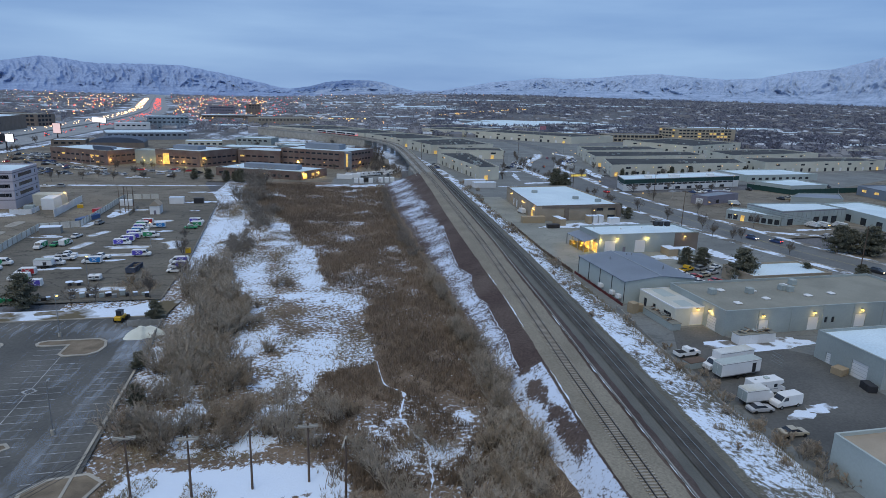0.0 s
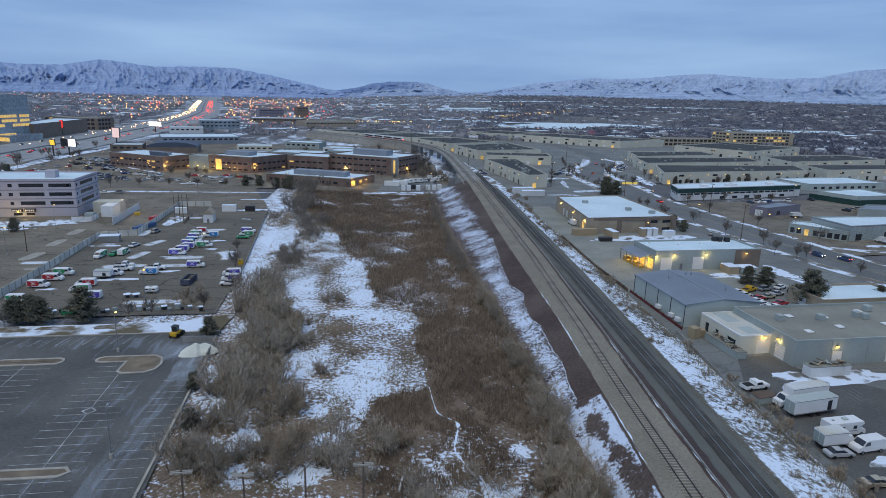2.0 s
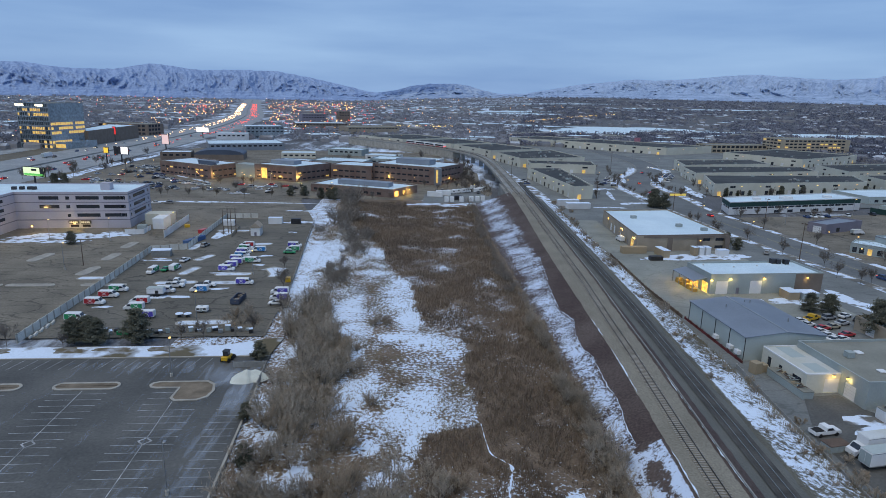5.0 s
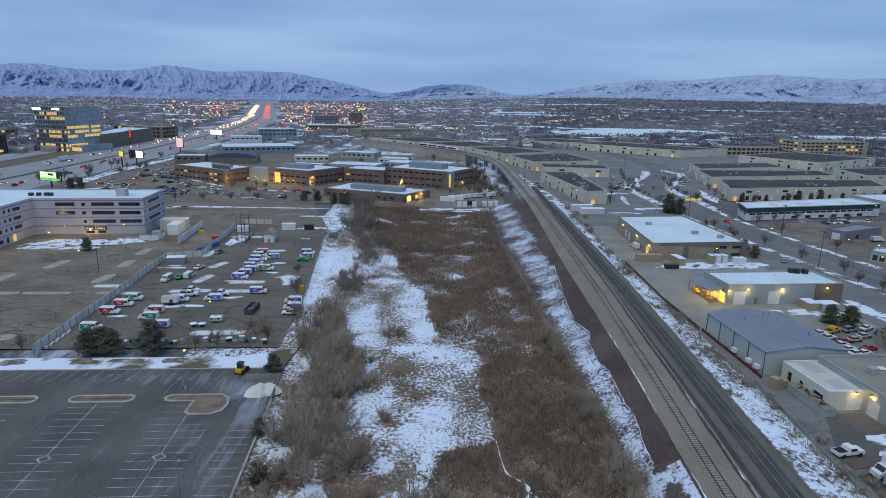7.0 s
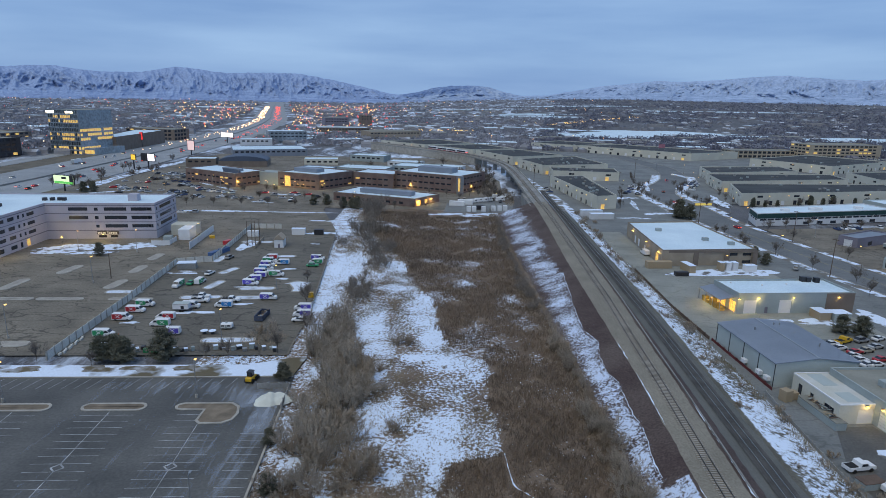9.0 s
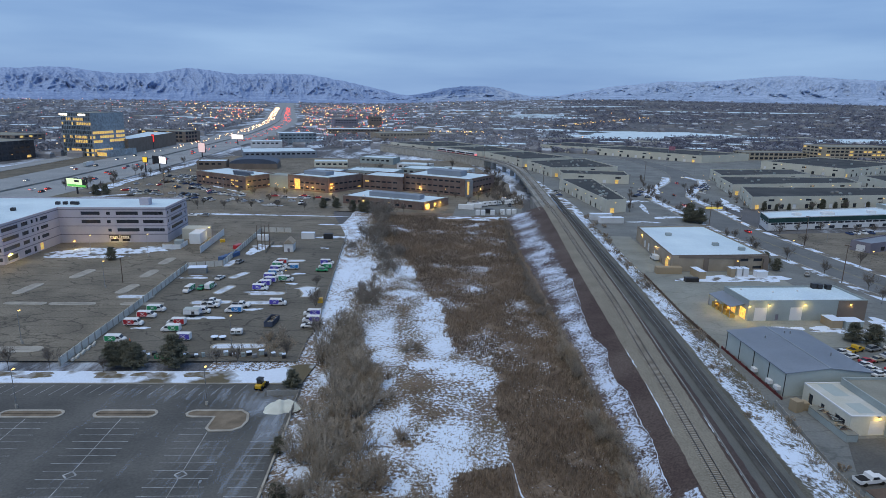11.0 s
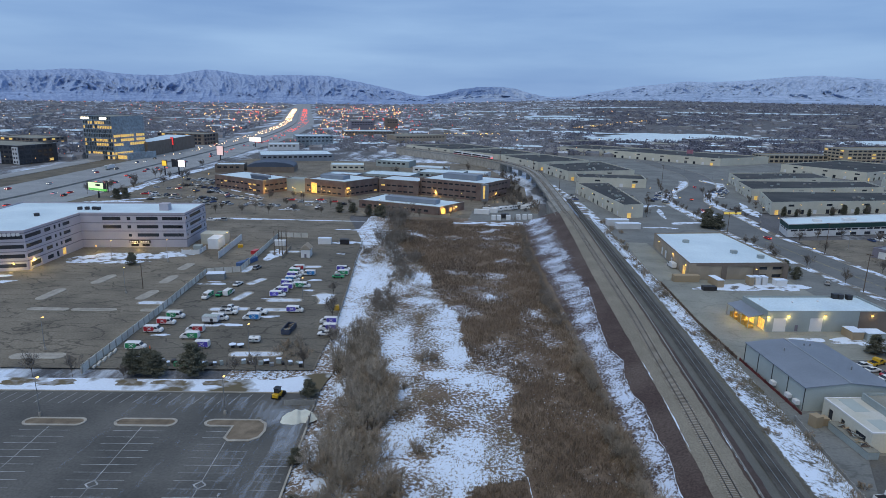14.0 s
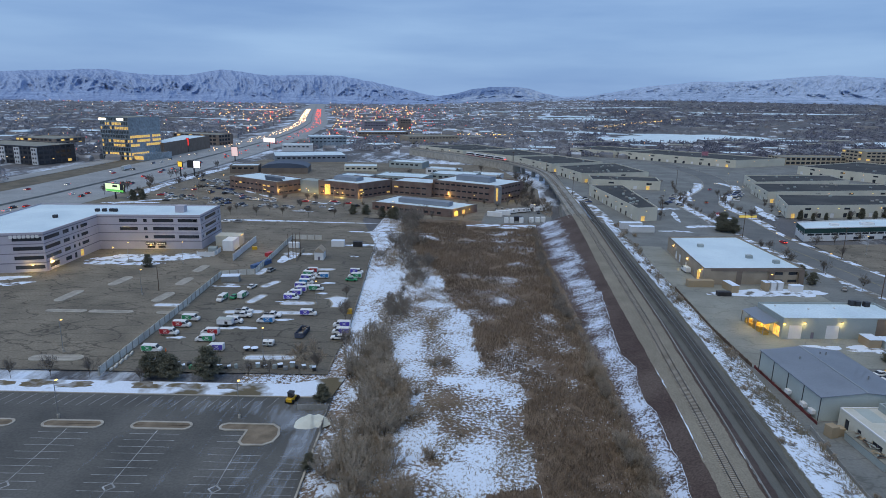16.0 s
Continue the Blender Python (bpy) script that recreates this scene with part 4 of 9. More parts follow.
for x0, y0, x1, y1, f in ((-121.7, 145.8, -107.8, 147.5, "curb"), (-145.3, 189.2, -144.8, 201.7, "curb"), (-138.2, 208, -137.2, 219.8, "curb"), (-113.2, 192.9, -112.4, 203.6, "curb"), (-114.3, 211.4, -114.4, 221.6, "curb"), (-116.2, 229.1, -116.1, 239.2, "curb"),
                          (-90.9, 228.1, -90.2, 238.8, "bedsnow"), (-83.5, 213, -79.8, 222, "bedsnow"), (-81.8, 195.4, -79.3, 205.6, "bedsnow"), (-71.2, 196.8, -59, 198.5, "bedsnow"), (-72.7, 238.8, -62.6, 240.3, "bedsnow"),
                          (-86.4, 186.3, -73.3, 188.1, "bedsnow"), (-66.2, 152.6, -52, 154.3, "bedsnow"), (-112, 190, -100, 191, "bedsnow"), (-70, 187.6, -57, 189, "bedsnow"), (-92, 262, -78, 263, "bedsnow")):
    L = math.hypot(x1 - x0, y1 - y0)
    pl = Place(x0, y0, math.degrees(math.atan2(y1 - y0, x1 - x0)))
    island(rounded(pl, 0, L, -1.9, 1.9), "kerbed island under old snow" if f == "bedsnow" else "bare concrete kerbed island", M[f])
island([YARD(*q) for q in ((43.5, 61.5), (46, 62), (48, 57), (48, 53.5), (51.5, 53.5), (53, 64), (48, 66))], "kerbed corner bed with old snow", M["bedsnow"])

# road salt dragged from the heap down the drive
ms_ = bpy.data.materials.new("salt_residue")
ms_.use_nodes = True
sn_, sl_ = ms_.node_tree.nodes, ms_.node_tree.links
sb_ = sn_["Principled BSDF"]
sb_.inputs["Base Color"].default_value, sb_.inputs["Roughness"].default_value = (0.47, 0.53, 0.62, 1), 0.9
sg_ = sn_.new("ShaderNodeNewGeometry")
sa_ = sn_.new("ShaderNodeAttribute")
sa_.attribute_name = "salt"
streaks = []
for scale_, turn_, dist_ in (((0.55, 0.05, 1), 6, 1.2), ((0.13, 0.07, 1), 24, 3.0)):
    sm_ = sn_.new("ShaderNodeMapping")
    sm_.inputs["Scale"].default_value, sm_.inputs["Rotation"].default_value = scale_, (0, 0, radians(turn_))
    st_ = sn_.new("ShaderNodeTexNoise")
    st_.inputs["Scale"].default_value, st_.inputs["Detail"].default_value, st_.inputs["Roughness"].default_value, st_.inputs["Distortion"].default_value = 1.0, 7, 0.62, dist_
    sl_.new(sg_.outputs["Position"], sm_.inputs["Vector"])
    sl_.new(sm_.outputs["Vector"], st_.inputs["Vector"])
    streaks.append(st_)
sx_ = sn_.new("ShaderNodeMath")
sx_.operation = "MULTIPLY_ADD"
sl_.new(sa_.outputs["Fac"], sx_.inputs[0])
sx_.inputs[1].default_value = 0.42
sl_.new(streaks[0].outputs["Fac"], sx_.inputs[2])
sy_ = sn_.new("ShaderNodeMath")
sy_.operation = "MULTIPLY_ADD"
sl_.new(streaks[1].outputs["Fac"], sy_.inputs[0])
sy_.inputs[1].default_value = 0.5
sl_.new(sx_.outputs["Value"], sy_.inputs[2])
sr_ = sn_.new("ShaderNodeMapRange")
sr_.inputs["From Min"].default_value, sr_.inputs["From Max"].default_value, sr_.inputs["To Max"].default_value = 0.84, 1.32, 0.62
sl_.new(sy_.outputs["Value"], sr_.inputs["Value"])
sl_.new(sr_.outputs["Result"], sb_.inputs["Alpha"])


def salt_at(x, y):
    """How much salt lies at a spot: a broad drag along the drive and a spill round the heap."""
    core = math.exp(-((x - lerp(y, (60, 90, 115, 126), (-39.4, -38.4, -38.0, -36.4))) / lerp(y, (60, 110, 126), (2.2, 2.8, 4.5))) ** 2)
    spill = 0.8 * math.exp(-((x + 42) / 8) ** 2 - ((y - 122) / 5) ** 2) + 0.35 * math.exp(-((x + 62) / 16) ** 2 - ((y - 127) / 4) ** 2)
    faint = 0.22 * math.exp(-((x + 44) / 8) ** 2)
    return max(core * lerp(y, (60, 90, 108, 120), (0.5, 0.52, 0.7, 1.0)), spill, faint)


sv_, sf_ = [], []
us_, vs2_ = np.arange(-30, 14.6, 0.9), np.arange(-44, 33.5, 1.1)
for v in vs2_:
    for u in us_:
        sv_.append((*LOT(u, v), 0.085))
sf_ = [(j * len(us_) + i, j * len(us_) + i + 1, (j + 1) * len(us_) + i + 1, (j + 1) * len(us_) + i) for j in range(len(vs2_) - 1) for i in range(len(us_) - 1)]
stain = tagged(raw("salt_stain", sv_, sf_, ms_), "whitish streaks of road salt dragged over the asphalt", "stain", kind="structure")
stain.data.attributes.new("salt", "FLOAT", "POINT").data.foreach_set("value", [salt_at(q[0], q[1]) for q in sv_])

# snowy strip between the two lots
M["drygrass"] = mat("brown_lawn", (0.15, 0.125, 0.08), 0.95, 0.25, 2.2, 0.2, col2=(0.46, 0.49, 0.54), mix=0.58, sharp=0.14)
M["strip"] = mat("strip_snow", SNOW, 0.9, 0.1, 0.6, 0.4, col2=(0.13, 0.11, 0.07), mix=0.55, sharp=0.05)
sheet("snow_strip", [LOT(-210, 35.4), LOT(14.8, 35.4), LOT(16.5, 46), LOT(12, 45.2), LOT(3, 41.6), LOT(-210, 41.6)], 0.10, M["strip"], "grass strip under snow between the car parks", "verge", thick=0.14)
for spec, lab in (((-210, 14.9, 35.1, 35.4, 0.0, 0.26), "concrete kerb along the snowy strip"), ((14.9, 15.3, -40, 28, 0.0, 0.24), "concrete kerb at the lot edge")):
    kb = part("lot_kerb", boxes(spec), M["curb"])
    kb.matrix_world = pose(-49.1, 96.9, 0, 0, 0, 4.2)
    tagged(kb, lab, "kerb", kind="structure")


def patch(name, x, y, rx, ry, deg, z, seed, material, label):
    """An irregular flat patch with a soft rim."""
    rnd = random.Random(seed)
    ph = [rnd.uniform(0, 6.28) for _ in range(4)]
    vs = [(0, 0, z + 0.03)]
    n = 32
    for f, dz in ((0.94, 0.0), (1.0, -0.14)):
        for i in range(n):
            a = 2 * math.pi * i / n
            k = 1 + 0.22 * math.sin(2 * a + ph[0]) + 0.16 * math.sin(3 * a + ph[1]) + 0.1 * math.sin(5 * a + ph[2]) + 0.06 * math.sin(9 * a + ph[3])
            vs.append((rx * k * f * math.cos(a), ry * k * f * math.sin(a), z + dz))
    fs = [(0, 1 + i, 1 + (i + 1) % n) for i in range(n)] + [(1 + i, 1 + n + i, 1 + n + (i + 1) % n, 1 + (i + 1) % n) for i in range(n)]
    ob = raw(name, vs, fs, material)
    ob.matrix_world = pose(x, y, 0, 0, 0, deg)
    return tagged(ob, label, "snow patch", kind="structure")


for i, (x, y, rx, ry, deg) in enumerate(((-77, 173.5, 6, 1.4, 5), (-90, 149.5, 2.3, 0.9, 5), (-90.5, 164, 2.4, 0.9, 5), (-68, 199.5, 5, 0.8, 5), (-65, 182, 3, 0.9, 5), (-61, 222, 3, 0.9, 5), (-60, 209.5, 2.4, 0.8, 5), (-98, 213, 6, 1.2, 5), (-93, 216, 5, 0.8, 5),
                                         (-150, 246, 16, 7, 10), (-131, 251, 11, 5, 12), (-158, 239, 10, 4, 0), (-143, 238, 8, 2.5, 20), (-186, 210, 12, 3, 12), (-190, 202, 14, 2.4, 10), (-172, 206, 5, 1.8, 25), (-60, 283, 12, 2, 5)) + ((-55, 312, 18, 1.6, 3), (-92, 332.5, 34, 0.9, 2), (-87.6, 257.5, 4.0, 8.2, 5),
                                         (-60, 262, 2, 1, 0), (94, 106, 12, 3.2, 8), (85, 107, 5, 2.4, 0), (85, 79, 3, 1.6, 0), (80, 77, 3, 1.4, 0), (95, 178, 8, 3, 10), (112, 180, 9, 3, 8), (100, 232, 16, 5, 6), (118, 234, 8, 4, 6), (132, 178, 4, 14, 10), (197, 222, 9, 1.6, 10), (186, 214, 8, 1.4, -20)) + ((178, 216, 6, 1.2, -35),
                                         (24, 342, 12, 2.0, 4), (4, 340, 12, 2.0, 4), (110, 410, 14, 3, 20), (142, 385, 4, 14, 0), (172, 400, 4, 16, 0), (140, 460, 4, 20, -15), (172, 470, 4, 22, -20), (60, 400, 2.5, 30, 0), (64, 300, 3, 30, 2), (-243, 430, 5, 34, 3), (-246, 520, 5, 40, 2), (-228, 372, 16, 2.5, 12), (-132, 331, 26, 1.7, 2), (66, 350, 2.5, 40, 1)) + ((112, 320, 12, 3, 15), (100, 340, 8, 2, 5), (118, 356, 10, 3, 12), (112, 385, 2, 14, -8), (131, 455, 2, 16, -8), (176, 420, 2, 12, -10), (196, 540, 3, 14, 10), (128, 520, 3, 14, 0), (-152, 410.5, 13, 1.4, -38), (-174, 430, 12, 1.4, -42), (-121, 398, 6, 1.8, -20), (-108, 391, 8, 1.2, -18), (-113, 362, 6, 1.3, 0), (-222, 380, 18, 2.4, 40))):
    patch("snow_patch", x, y, rx, ry, deg, 0.125, 100 + i, M["patchsnow"], "patch of old snow on the ground")

for k, (u, v) in enumerate(((-31, 39.5), (-21, 39.5), (-47.5, 39.2), (-57, 39.2), (-67, 39.2), (-77, 39.2), (-9.5, 39.5))):
    x, y = LOT(u, v)
    tagged(patch("grass_bed", x, y, 4.2, 1.7, 4, 0.27, 300 + k, M["drygrass"], "bare brown grass under a tree"), category="grass")
railway("light_rail_track", line1, M["tie"], "light rail track on concrete sleepers in tan gravel", 0.66, 300, M["rail"])
railway("freight_track", line2, M["tiewood"], "older freight track on dark timber sleepers", 0.55, 0, M["steel"])
rs_ = random.Random(77)
for name, off, half, y0, y1, keep in (("snow_streak", 5.7, 0.24, 52, 118, 0.8), ("snow_streak", None, 0.16, 70, 150, 0.6)):
    y = y0
    while y < y1:
        L = rs_.uniform(12, 26)
        ys2 = np.arange(y, min(y + L, y1), 0.5)
        if len(ys2) > 6 and rs_.random() < keep:
            vs, fs = [], []
            for i, q in enumerate(ys2):
                x = (crest(q) + 0.25 if off is None else track1(q) + off - 0.5) + 0.2 * noise2(2.0, q, 0.4)
                w = half * math.sin(math.pi * (i + 0.2) / (len(ys2) - 0.6)) * (0.7 + 0.9 * noise2(q, 3.0, 0.9))
                vs += [(x - w, q, bank_z(x, q) + 0.10), (x + w, q, bank_z(x, q) + 0.12)]
                if i:
                    fs.append((2 * i - 2, 2 * i - 1, 2 * i + 1, 2 * i))
            tagged(raw(name, vs, fs, M["patchsnow"]), "thin streak of snow along the gravel", "snow patch", kind="structure")
        y += L + rs_.uniform(0.5, 5)
ys2 = np.arange(-40, 340, 4.0)
tagged(part("retaining_kerb", bar_along(bmesh.new(), [(track1(q), q, bank_z(track1(q) + 5.3, q)) for q in ys2], 5.3, 0.22, -0.2, 0.32), M["concrete"]), "low concrete kerb between the two trackbeds", "kerb", kind="structure")
# crusted edge of the snow on the slope, in short overlapping lips
vs, fs = [], []
for i, q in enumerate(np.arange(95, 215, 0.5)):
    f = snow_rim(q) + 0.015
    x = toe(q) + f * (crest(q) - toe(q))
    w = 0.03 + 0.09 * abs(noise2(q, 5.0, 0.7)) if noise2(q, 9.0, 0.12) > -0.25 else 0.01
    vs += [(x - w, q, bank_z(x - w, q) + 0.09), (x + w, q, bank_z(x + w, q) + 0.10)]
    if i:
        fs.append((2 * i - 2, 2 * i - 1, 2 * i + 1, 2 * i))
tagged(raw("snow_lip", vs, fs, M["snow"]), "crusted rim of snow on the embankment slope", "snow patch", kind="structure")
# a trodden path holding snow in the marsh
TRAILS = (((9.6, 104), (10.1, 98), (10.7, 94), (12.4, 92), (13.7, 90), (12.9, 85), (12.7, 82), (14.2, 77), (15.6, 73), (15.6, 68), (15.4, 65), (14.5, 60), (14.9, 54)),)
for pts in TRAILS:
    ln = smooth_line(pts, 12)
    vs, fs = [], []
    for i, p in enumerate(ln):
        w = lerp(p[1], (60, 90, 96, 104), (0.26, 0.2, 0.09, 0.06)) * (0.7 + 1.6 * noise2(p[0], p[1], 0.9, 31))
        x = p[0] + 0.3 * noise2(p[0], p[1], 0.2, 32)
        vs += [(x - w + 0.12 * noise2(x, p[1], 1.5, 38), p[1], 0.26), (x + w + 0.12 * noise2(x, p[1], 1.5, 39), p[1], 0.26)]
        if i:
            fs.append((2 * i - 2, 2 * i - 1, 2 * i + 1, 2 * i))
    tagged(raw("snow_trail", vs, fs, M["snow"]), "narrow trodden trail holding snow in the marsh", "trail", kind="structure")
# ---- mountains: far ridges round the valley ----
def ridge(name, az, el, dist, label, seed, contrast=1.0, n=1000, look_of="mountain", bare=None, rows_=56, snow=0.56):
    """A range from bearings and crest angles in degrees; spurs branch down from the crest to low benches, their sides
    shaded through the snow cover.
    """
    A = np.linspace(az[0], az[-1], n)
    F = np.linspace(0, 1, rows_)
    R = np.zeros((rows_, n))
    for k, f in enumerate(F):
        for i, a in enumerate(A):
            wx = 0.55 * noise.noise(Vector((a * 0.5, f * 1.2, seed + 5))) + 0.16 * noise.noise(Vector((a * 1.7, f * 4, seed + 6)))
            p, q = a + wx + 0.5 * f, 2.6 * f + 0.7 * wx
            g = 0.0
            for s, amp in ((0.40, 0.36), (0.9, 0.28), (2.0, 0.17), (4.4, 0.10)):
                r = 1 - min(1.0, 1.9 * abs(noise.noise(Vector((p * s, q * s * 0.95, seed + 10 * s)))))
                g += amp * r ** 1.5
            R[k, i] = g
    # slope facing, used below to paint a bright and a dark spur side
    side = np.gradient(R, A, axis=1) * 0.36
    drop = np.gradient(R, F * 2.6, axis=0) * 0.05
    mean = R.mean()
    vs, shaded_cover = [], []
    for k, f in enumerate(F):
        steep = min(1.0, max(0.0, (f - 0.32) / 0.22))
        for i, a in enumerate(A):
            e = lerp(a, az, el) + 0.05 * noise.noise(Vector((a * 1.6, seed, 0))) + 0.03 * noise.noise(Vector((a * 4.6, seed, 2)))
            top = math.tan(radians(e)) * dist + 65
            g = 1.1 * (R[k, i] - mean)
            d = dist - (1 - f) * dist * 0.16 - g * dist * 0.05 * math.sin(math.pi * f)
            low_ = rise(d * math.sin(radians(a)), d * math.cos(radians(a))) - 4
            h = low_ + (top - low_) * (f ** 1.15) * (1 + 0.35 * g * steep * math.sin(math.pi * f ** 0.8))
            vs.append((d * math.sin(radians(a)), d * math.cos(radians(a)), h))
            # relief shading is painted in: less snow on one side of each spur
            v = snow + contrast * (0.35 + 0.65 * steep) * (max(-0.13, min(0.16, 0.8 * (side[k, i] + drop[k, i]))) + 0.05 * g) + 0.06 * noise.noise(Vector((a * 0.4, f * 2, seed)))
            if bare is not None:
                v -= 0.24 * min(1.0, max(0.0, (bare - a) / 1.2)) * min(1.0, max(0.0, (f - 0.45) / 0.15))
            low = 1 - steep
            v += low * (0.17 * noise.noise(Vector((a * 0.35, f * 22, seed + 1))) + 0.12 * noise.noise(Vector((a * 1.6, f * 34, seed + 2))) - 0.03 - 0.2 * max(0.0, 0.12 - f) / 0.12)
            shaded_cover.append(v)
    fs = [(k * n + i, k * n + i + 1, (k + 1) * n + i + 1, (k + 1) * n + i) for k in range(rows_ - 1) for i in range(n - 1)]
    ob = raw(name, vs, fs, M[look_of])
    ob.data.attributes.new("snow", "FLOAT", "POINT").data.foreach_set("value", shaded_cover)
    ob.data.polygons.foreach_set("use_smooth", [True] * len(fs))
    return tagged(ob, label, "mountain", kind="structure")


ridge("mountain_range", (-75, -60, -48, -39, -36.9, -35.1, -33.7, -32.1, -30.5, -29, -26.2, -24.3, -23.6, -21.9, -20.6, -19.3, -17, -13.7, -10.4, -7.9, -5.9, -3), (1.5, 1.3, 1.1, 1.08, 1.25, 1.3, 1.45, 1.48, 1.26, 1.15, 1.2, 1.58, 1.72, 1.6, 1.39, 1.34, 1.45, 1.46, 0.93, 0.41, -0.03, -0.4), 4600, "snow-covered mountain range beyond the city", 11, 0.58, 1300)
ridge("mountain", (-7, -4.8, -2.9, -1.9, -0.35, 1.7, 3.2, 4.2, 5.5, 8), (-0.4, -0.11, 0.23, 0.55, 0.73, 0.82, 0.66, 0.34, 0.1, -0.4), 4750, "distant snowy mountain at the valley end, blued by haze", 23, 0.5, 240, "mountain_mid", 2.6)
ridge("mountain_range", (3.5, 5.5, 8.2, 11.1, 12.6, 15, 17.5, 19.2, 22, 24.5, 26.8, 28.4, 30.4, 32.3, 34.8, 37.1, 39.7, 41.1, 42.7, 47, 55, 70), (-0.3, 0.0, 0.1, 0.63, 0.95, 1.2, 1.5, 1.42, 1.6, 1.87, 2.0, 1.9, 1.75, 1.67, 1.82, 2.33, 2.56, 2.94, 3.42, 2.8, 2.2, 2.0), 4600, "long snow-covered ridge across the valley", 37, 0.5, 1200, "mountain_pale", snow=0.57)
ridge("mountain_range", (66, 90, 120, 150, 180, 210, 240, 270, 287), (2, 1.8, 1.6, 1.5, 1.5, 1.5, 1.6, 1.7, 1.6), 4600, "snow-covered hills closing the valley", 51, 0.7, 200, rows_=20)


# ---- buildings ----
# lilac office, four storeys, L-shaped
O = Place(-130.0, 264.8, 6.0)
off_pts = [O(-84, -46), O(-46.5, -38), O(-44.5, -1.5), O(0, 0), O(0.5, 26), O(-84, 24)]
W3 = []
for z in (4.9, 8.6, 12.3):
    W3 += [(10.2, z, 7.8, 1.5, "win"), (20.6, z, 1.6, 1.4, "win"), (24.6, z, 9.2, 1.5, "win"), (35.6, z, 8.6, 1.5, "win")] if z > 5 else [(20.8, z, 1.4, 1.3, "win"), (24.6, z, 9.2, 1.5, "win"), (35.6, z, 8.8, 1.5, "win")]
front = [(u - 1, z, w, h, k) for u, z, w, h, k in W3] + [(41.2, z + 0.1, 1.4, 1.3, "win") for z in (4.9, 8.6, 12.3)] + [(20.4, 0.5, 3.4, 1.1, "win"), (25.2, 0.5, 3.2, 1.1, "win")]
side = []
for z in (4.9, 8.6, 12.3):
    side += [(0.4, z, 9.5, 1.5, "win"), (12.0, z, 4.0, 1.5, "win"), (18.0, z, 1.4, 1.5, "win"), (21.2, z, 1.4, 1.5, "win"), (24.0, z, 5.0, 1.4, "win")]
side += [(12, 1, 4, 1.6, "win"), (18, 0.6, 1.6, 2.3, "win"), (22, 0.4, 2.4, 2.8, "lit"), (2, 1.0, 6, 1.8, "win")]
fl = []
for z in (1.2, 4.9, 8.6, 12.3):
    fl += [(3, z, 6, 1.5, "win"), (13, z, 1.6, 1.4, "win"), (19, z, 1.6, 1.4, "win"), (27.5, z, 10.2, 1.5, "win")]
er = []
for z in (4.9, 8.6, 12.3):
    er += [(1.5, z, 1.3, 1.4, "win"), (5.5, z, 14, 1.5, "win"), (22.5, z, 1.3, 1.4, "win")]
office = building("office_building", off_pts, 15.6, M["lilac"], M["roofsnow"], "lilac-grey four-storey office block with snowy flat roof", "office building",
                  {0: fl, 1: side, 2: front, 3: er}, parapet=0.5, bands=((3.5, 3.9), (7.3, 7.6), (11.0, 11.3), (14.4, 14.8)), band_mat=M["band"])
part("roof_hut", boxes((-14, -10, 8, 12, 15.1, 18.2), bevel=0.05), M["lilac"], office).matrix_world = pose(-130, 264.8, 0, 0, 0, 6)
for u, v in ((-47, 8), (-44, 8.3), (-50, 7.6), (-42, 7.8), (-60, -8)):
    part("roof_unit", boxes((u, u + 1.6, v, v + 1.6, 15.1, 16.4), bevel=0.05), M["darksteel"], office).matrix_world = pose(-130, 264.8, 0, 0, 0, 6)
for i in range(7):
    p_ = O(-57.5, -40.9)
    part("sign_bar", boxes((i * 1.5, i * 1.5 + 1.1, -0.15, 0, 0, 1.2)), M["white"], office, "white bar of wall lettering").matrix_world = pose(p_[0], p_[1] - 0.1, 13.6, 0, 0, 18)

for u in (-24.4, -19.6):
    sgn = part("entrance_sign", boxes((u, u + 4.0, -1.5, -0.75, 2.1, 3.4)), M["darksteel"], office, "dark sign box with white lettering")
    sgn.matrix_world = pose(-130, 264.8, 0, 0, 0, 6)
    for k in range(5):
        part("lettering", boxes((u + 0.3 + k * 0.7, u + 0.8 + k * 0.7, -1.53, -1.5, 2.35 + 0.1 * (k % 2), 3.1)), M["white"], sgn).matrix_world = pose(-130, 264.8, 0, 0, 0, 6)

# tan block warehouse with brown piers
T = Place(82.3, 240.3, 7.2)
tan = building("warehouse", [(82.1, 240.1), (121.8, 246.2), (116.8, 301.8), (83.4, 295.5)], 6.6, M["tanwall"], M["roofsnow"], "tan concrete block warehouse with snow on its flat roof", "warehouse",
               {0: [(28.6, 3.8, 3.6, 1.2, "win"), (34.4, 3.8, 3.8, 1.2, "win"), (28.6, 0.7, 3.6, 1.2, "win"), (34.4, 0.7, 3.8, 1.2, "win")],
                3: [(14, 0.1, 3, 3.4, "bay"), (20, 0.1, 3, 3.4, "bay"), (30, 0.1, 2.4, 2.6, "bay"), (42, 0.1, 1.2, 2.2, "door"), (47, 0.1, 4, 3.6, "lit"), (53.5, 0.1, 1.2, 2.2, "door")]}, coping=M["tandark"])
for u in (0.0, 13.0, 26.0, 38.0):
    part("pier", boxes((u, u + 2.2, -0.08, 0.0, 0, 5.4)), M["tandark"], tan).matrix_world = pose(82.3, 240.3, 0, 0, 0, 7.2)
part("frieze", boxes((0, 40, -0.1, 0.0, 5.4, 6.35)), M["tandark"], tan).matrix_world = pose(82.3, 240.3, 0, 0, 0, 7.2)
for u, v in ((26, 17), (14, 36), (33, 9)):
    part("roof_unit", boxes((u, u + 2.4, v, v + 1.8, 6.1, 7.4), bevel=0.06), M["greywall"], tan).matrix_world = pose(82.3, 240.3, 0, 0, 0, 7.2)

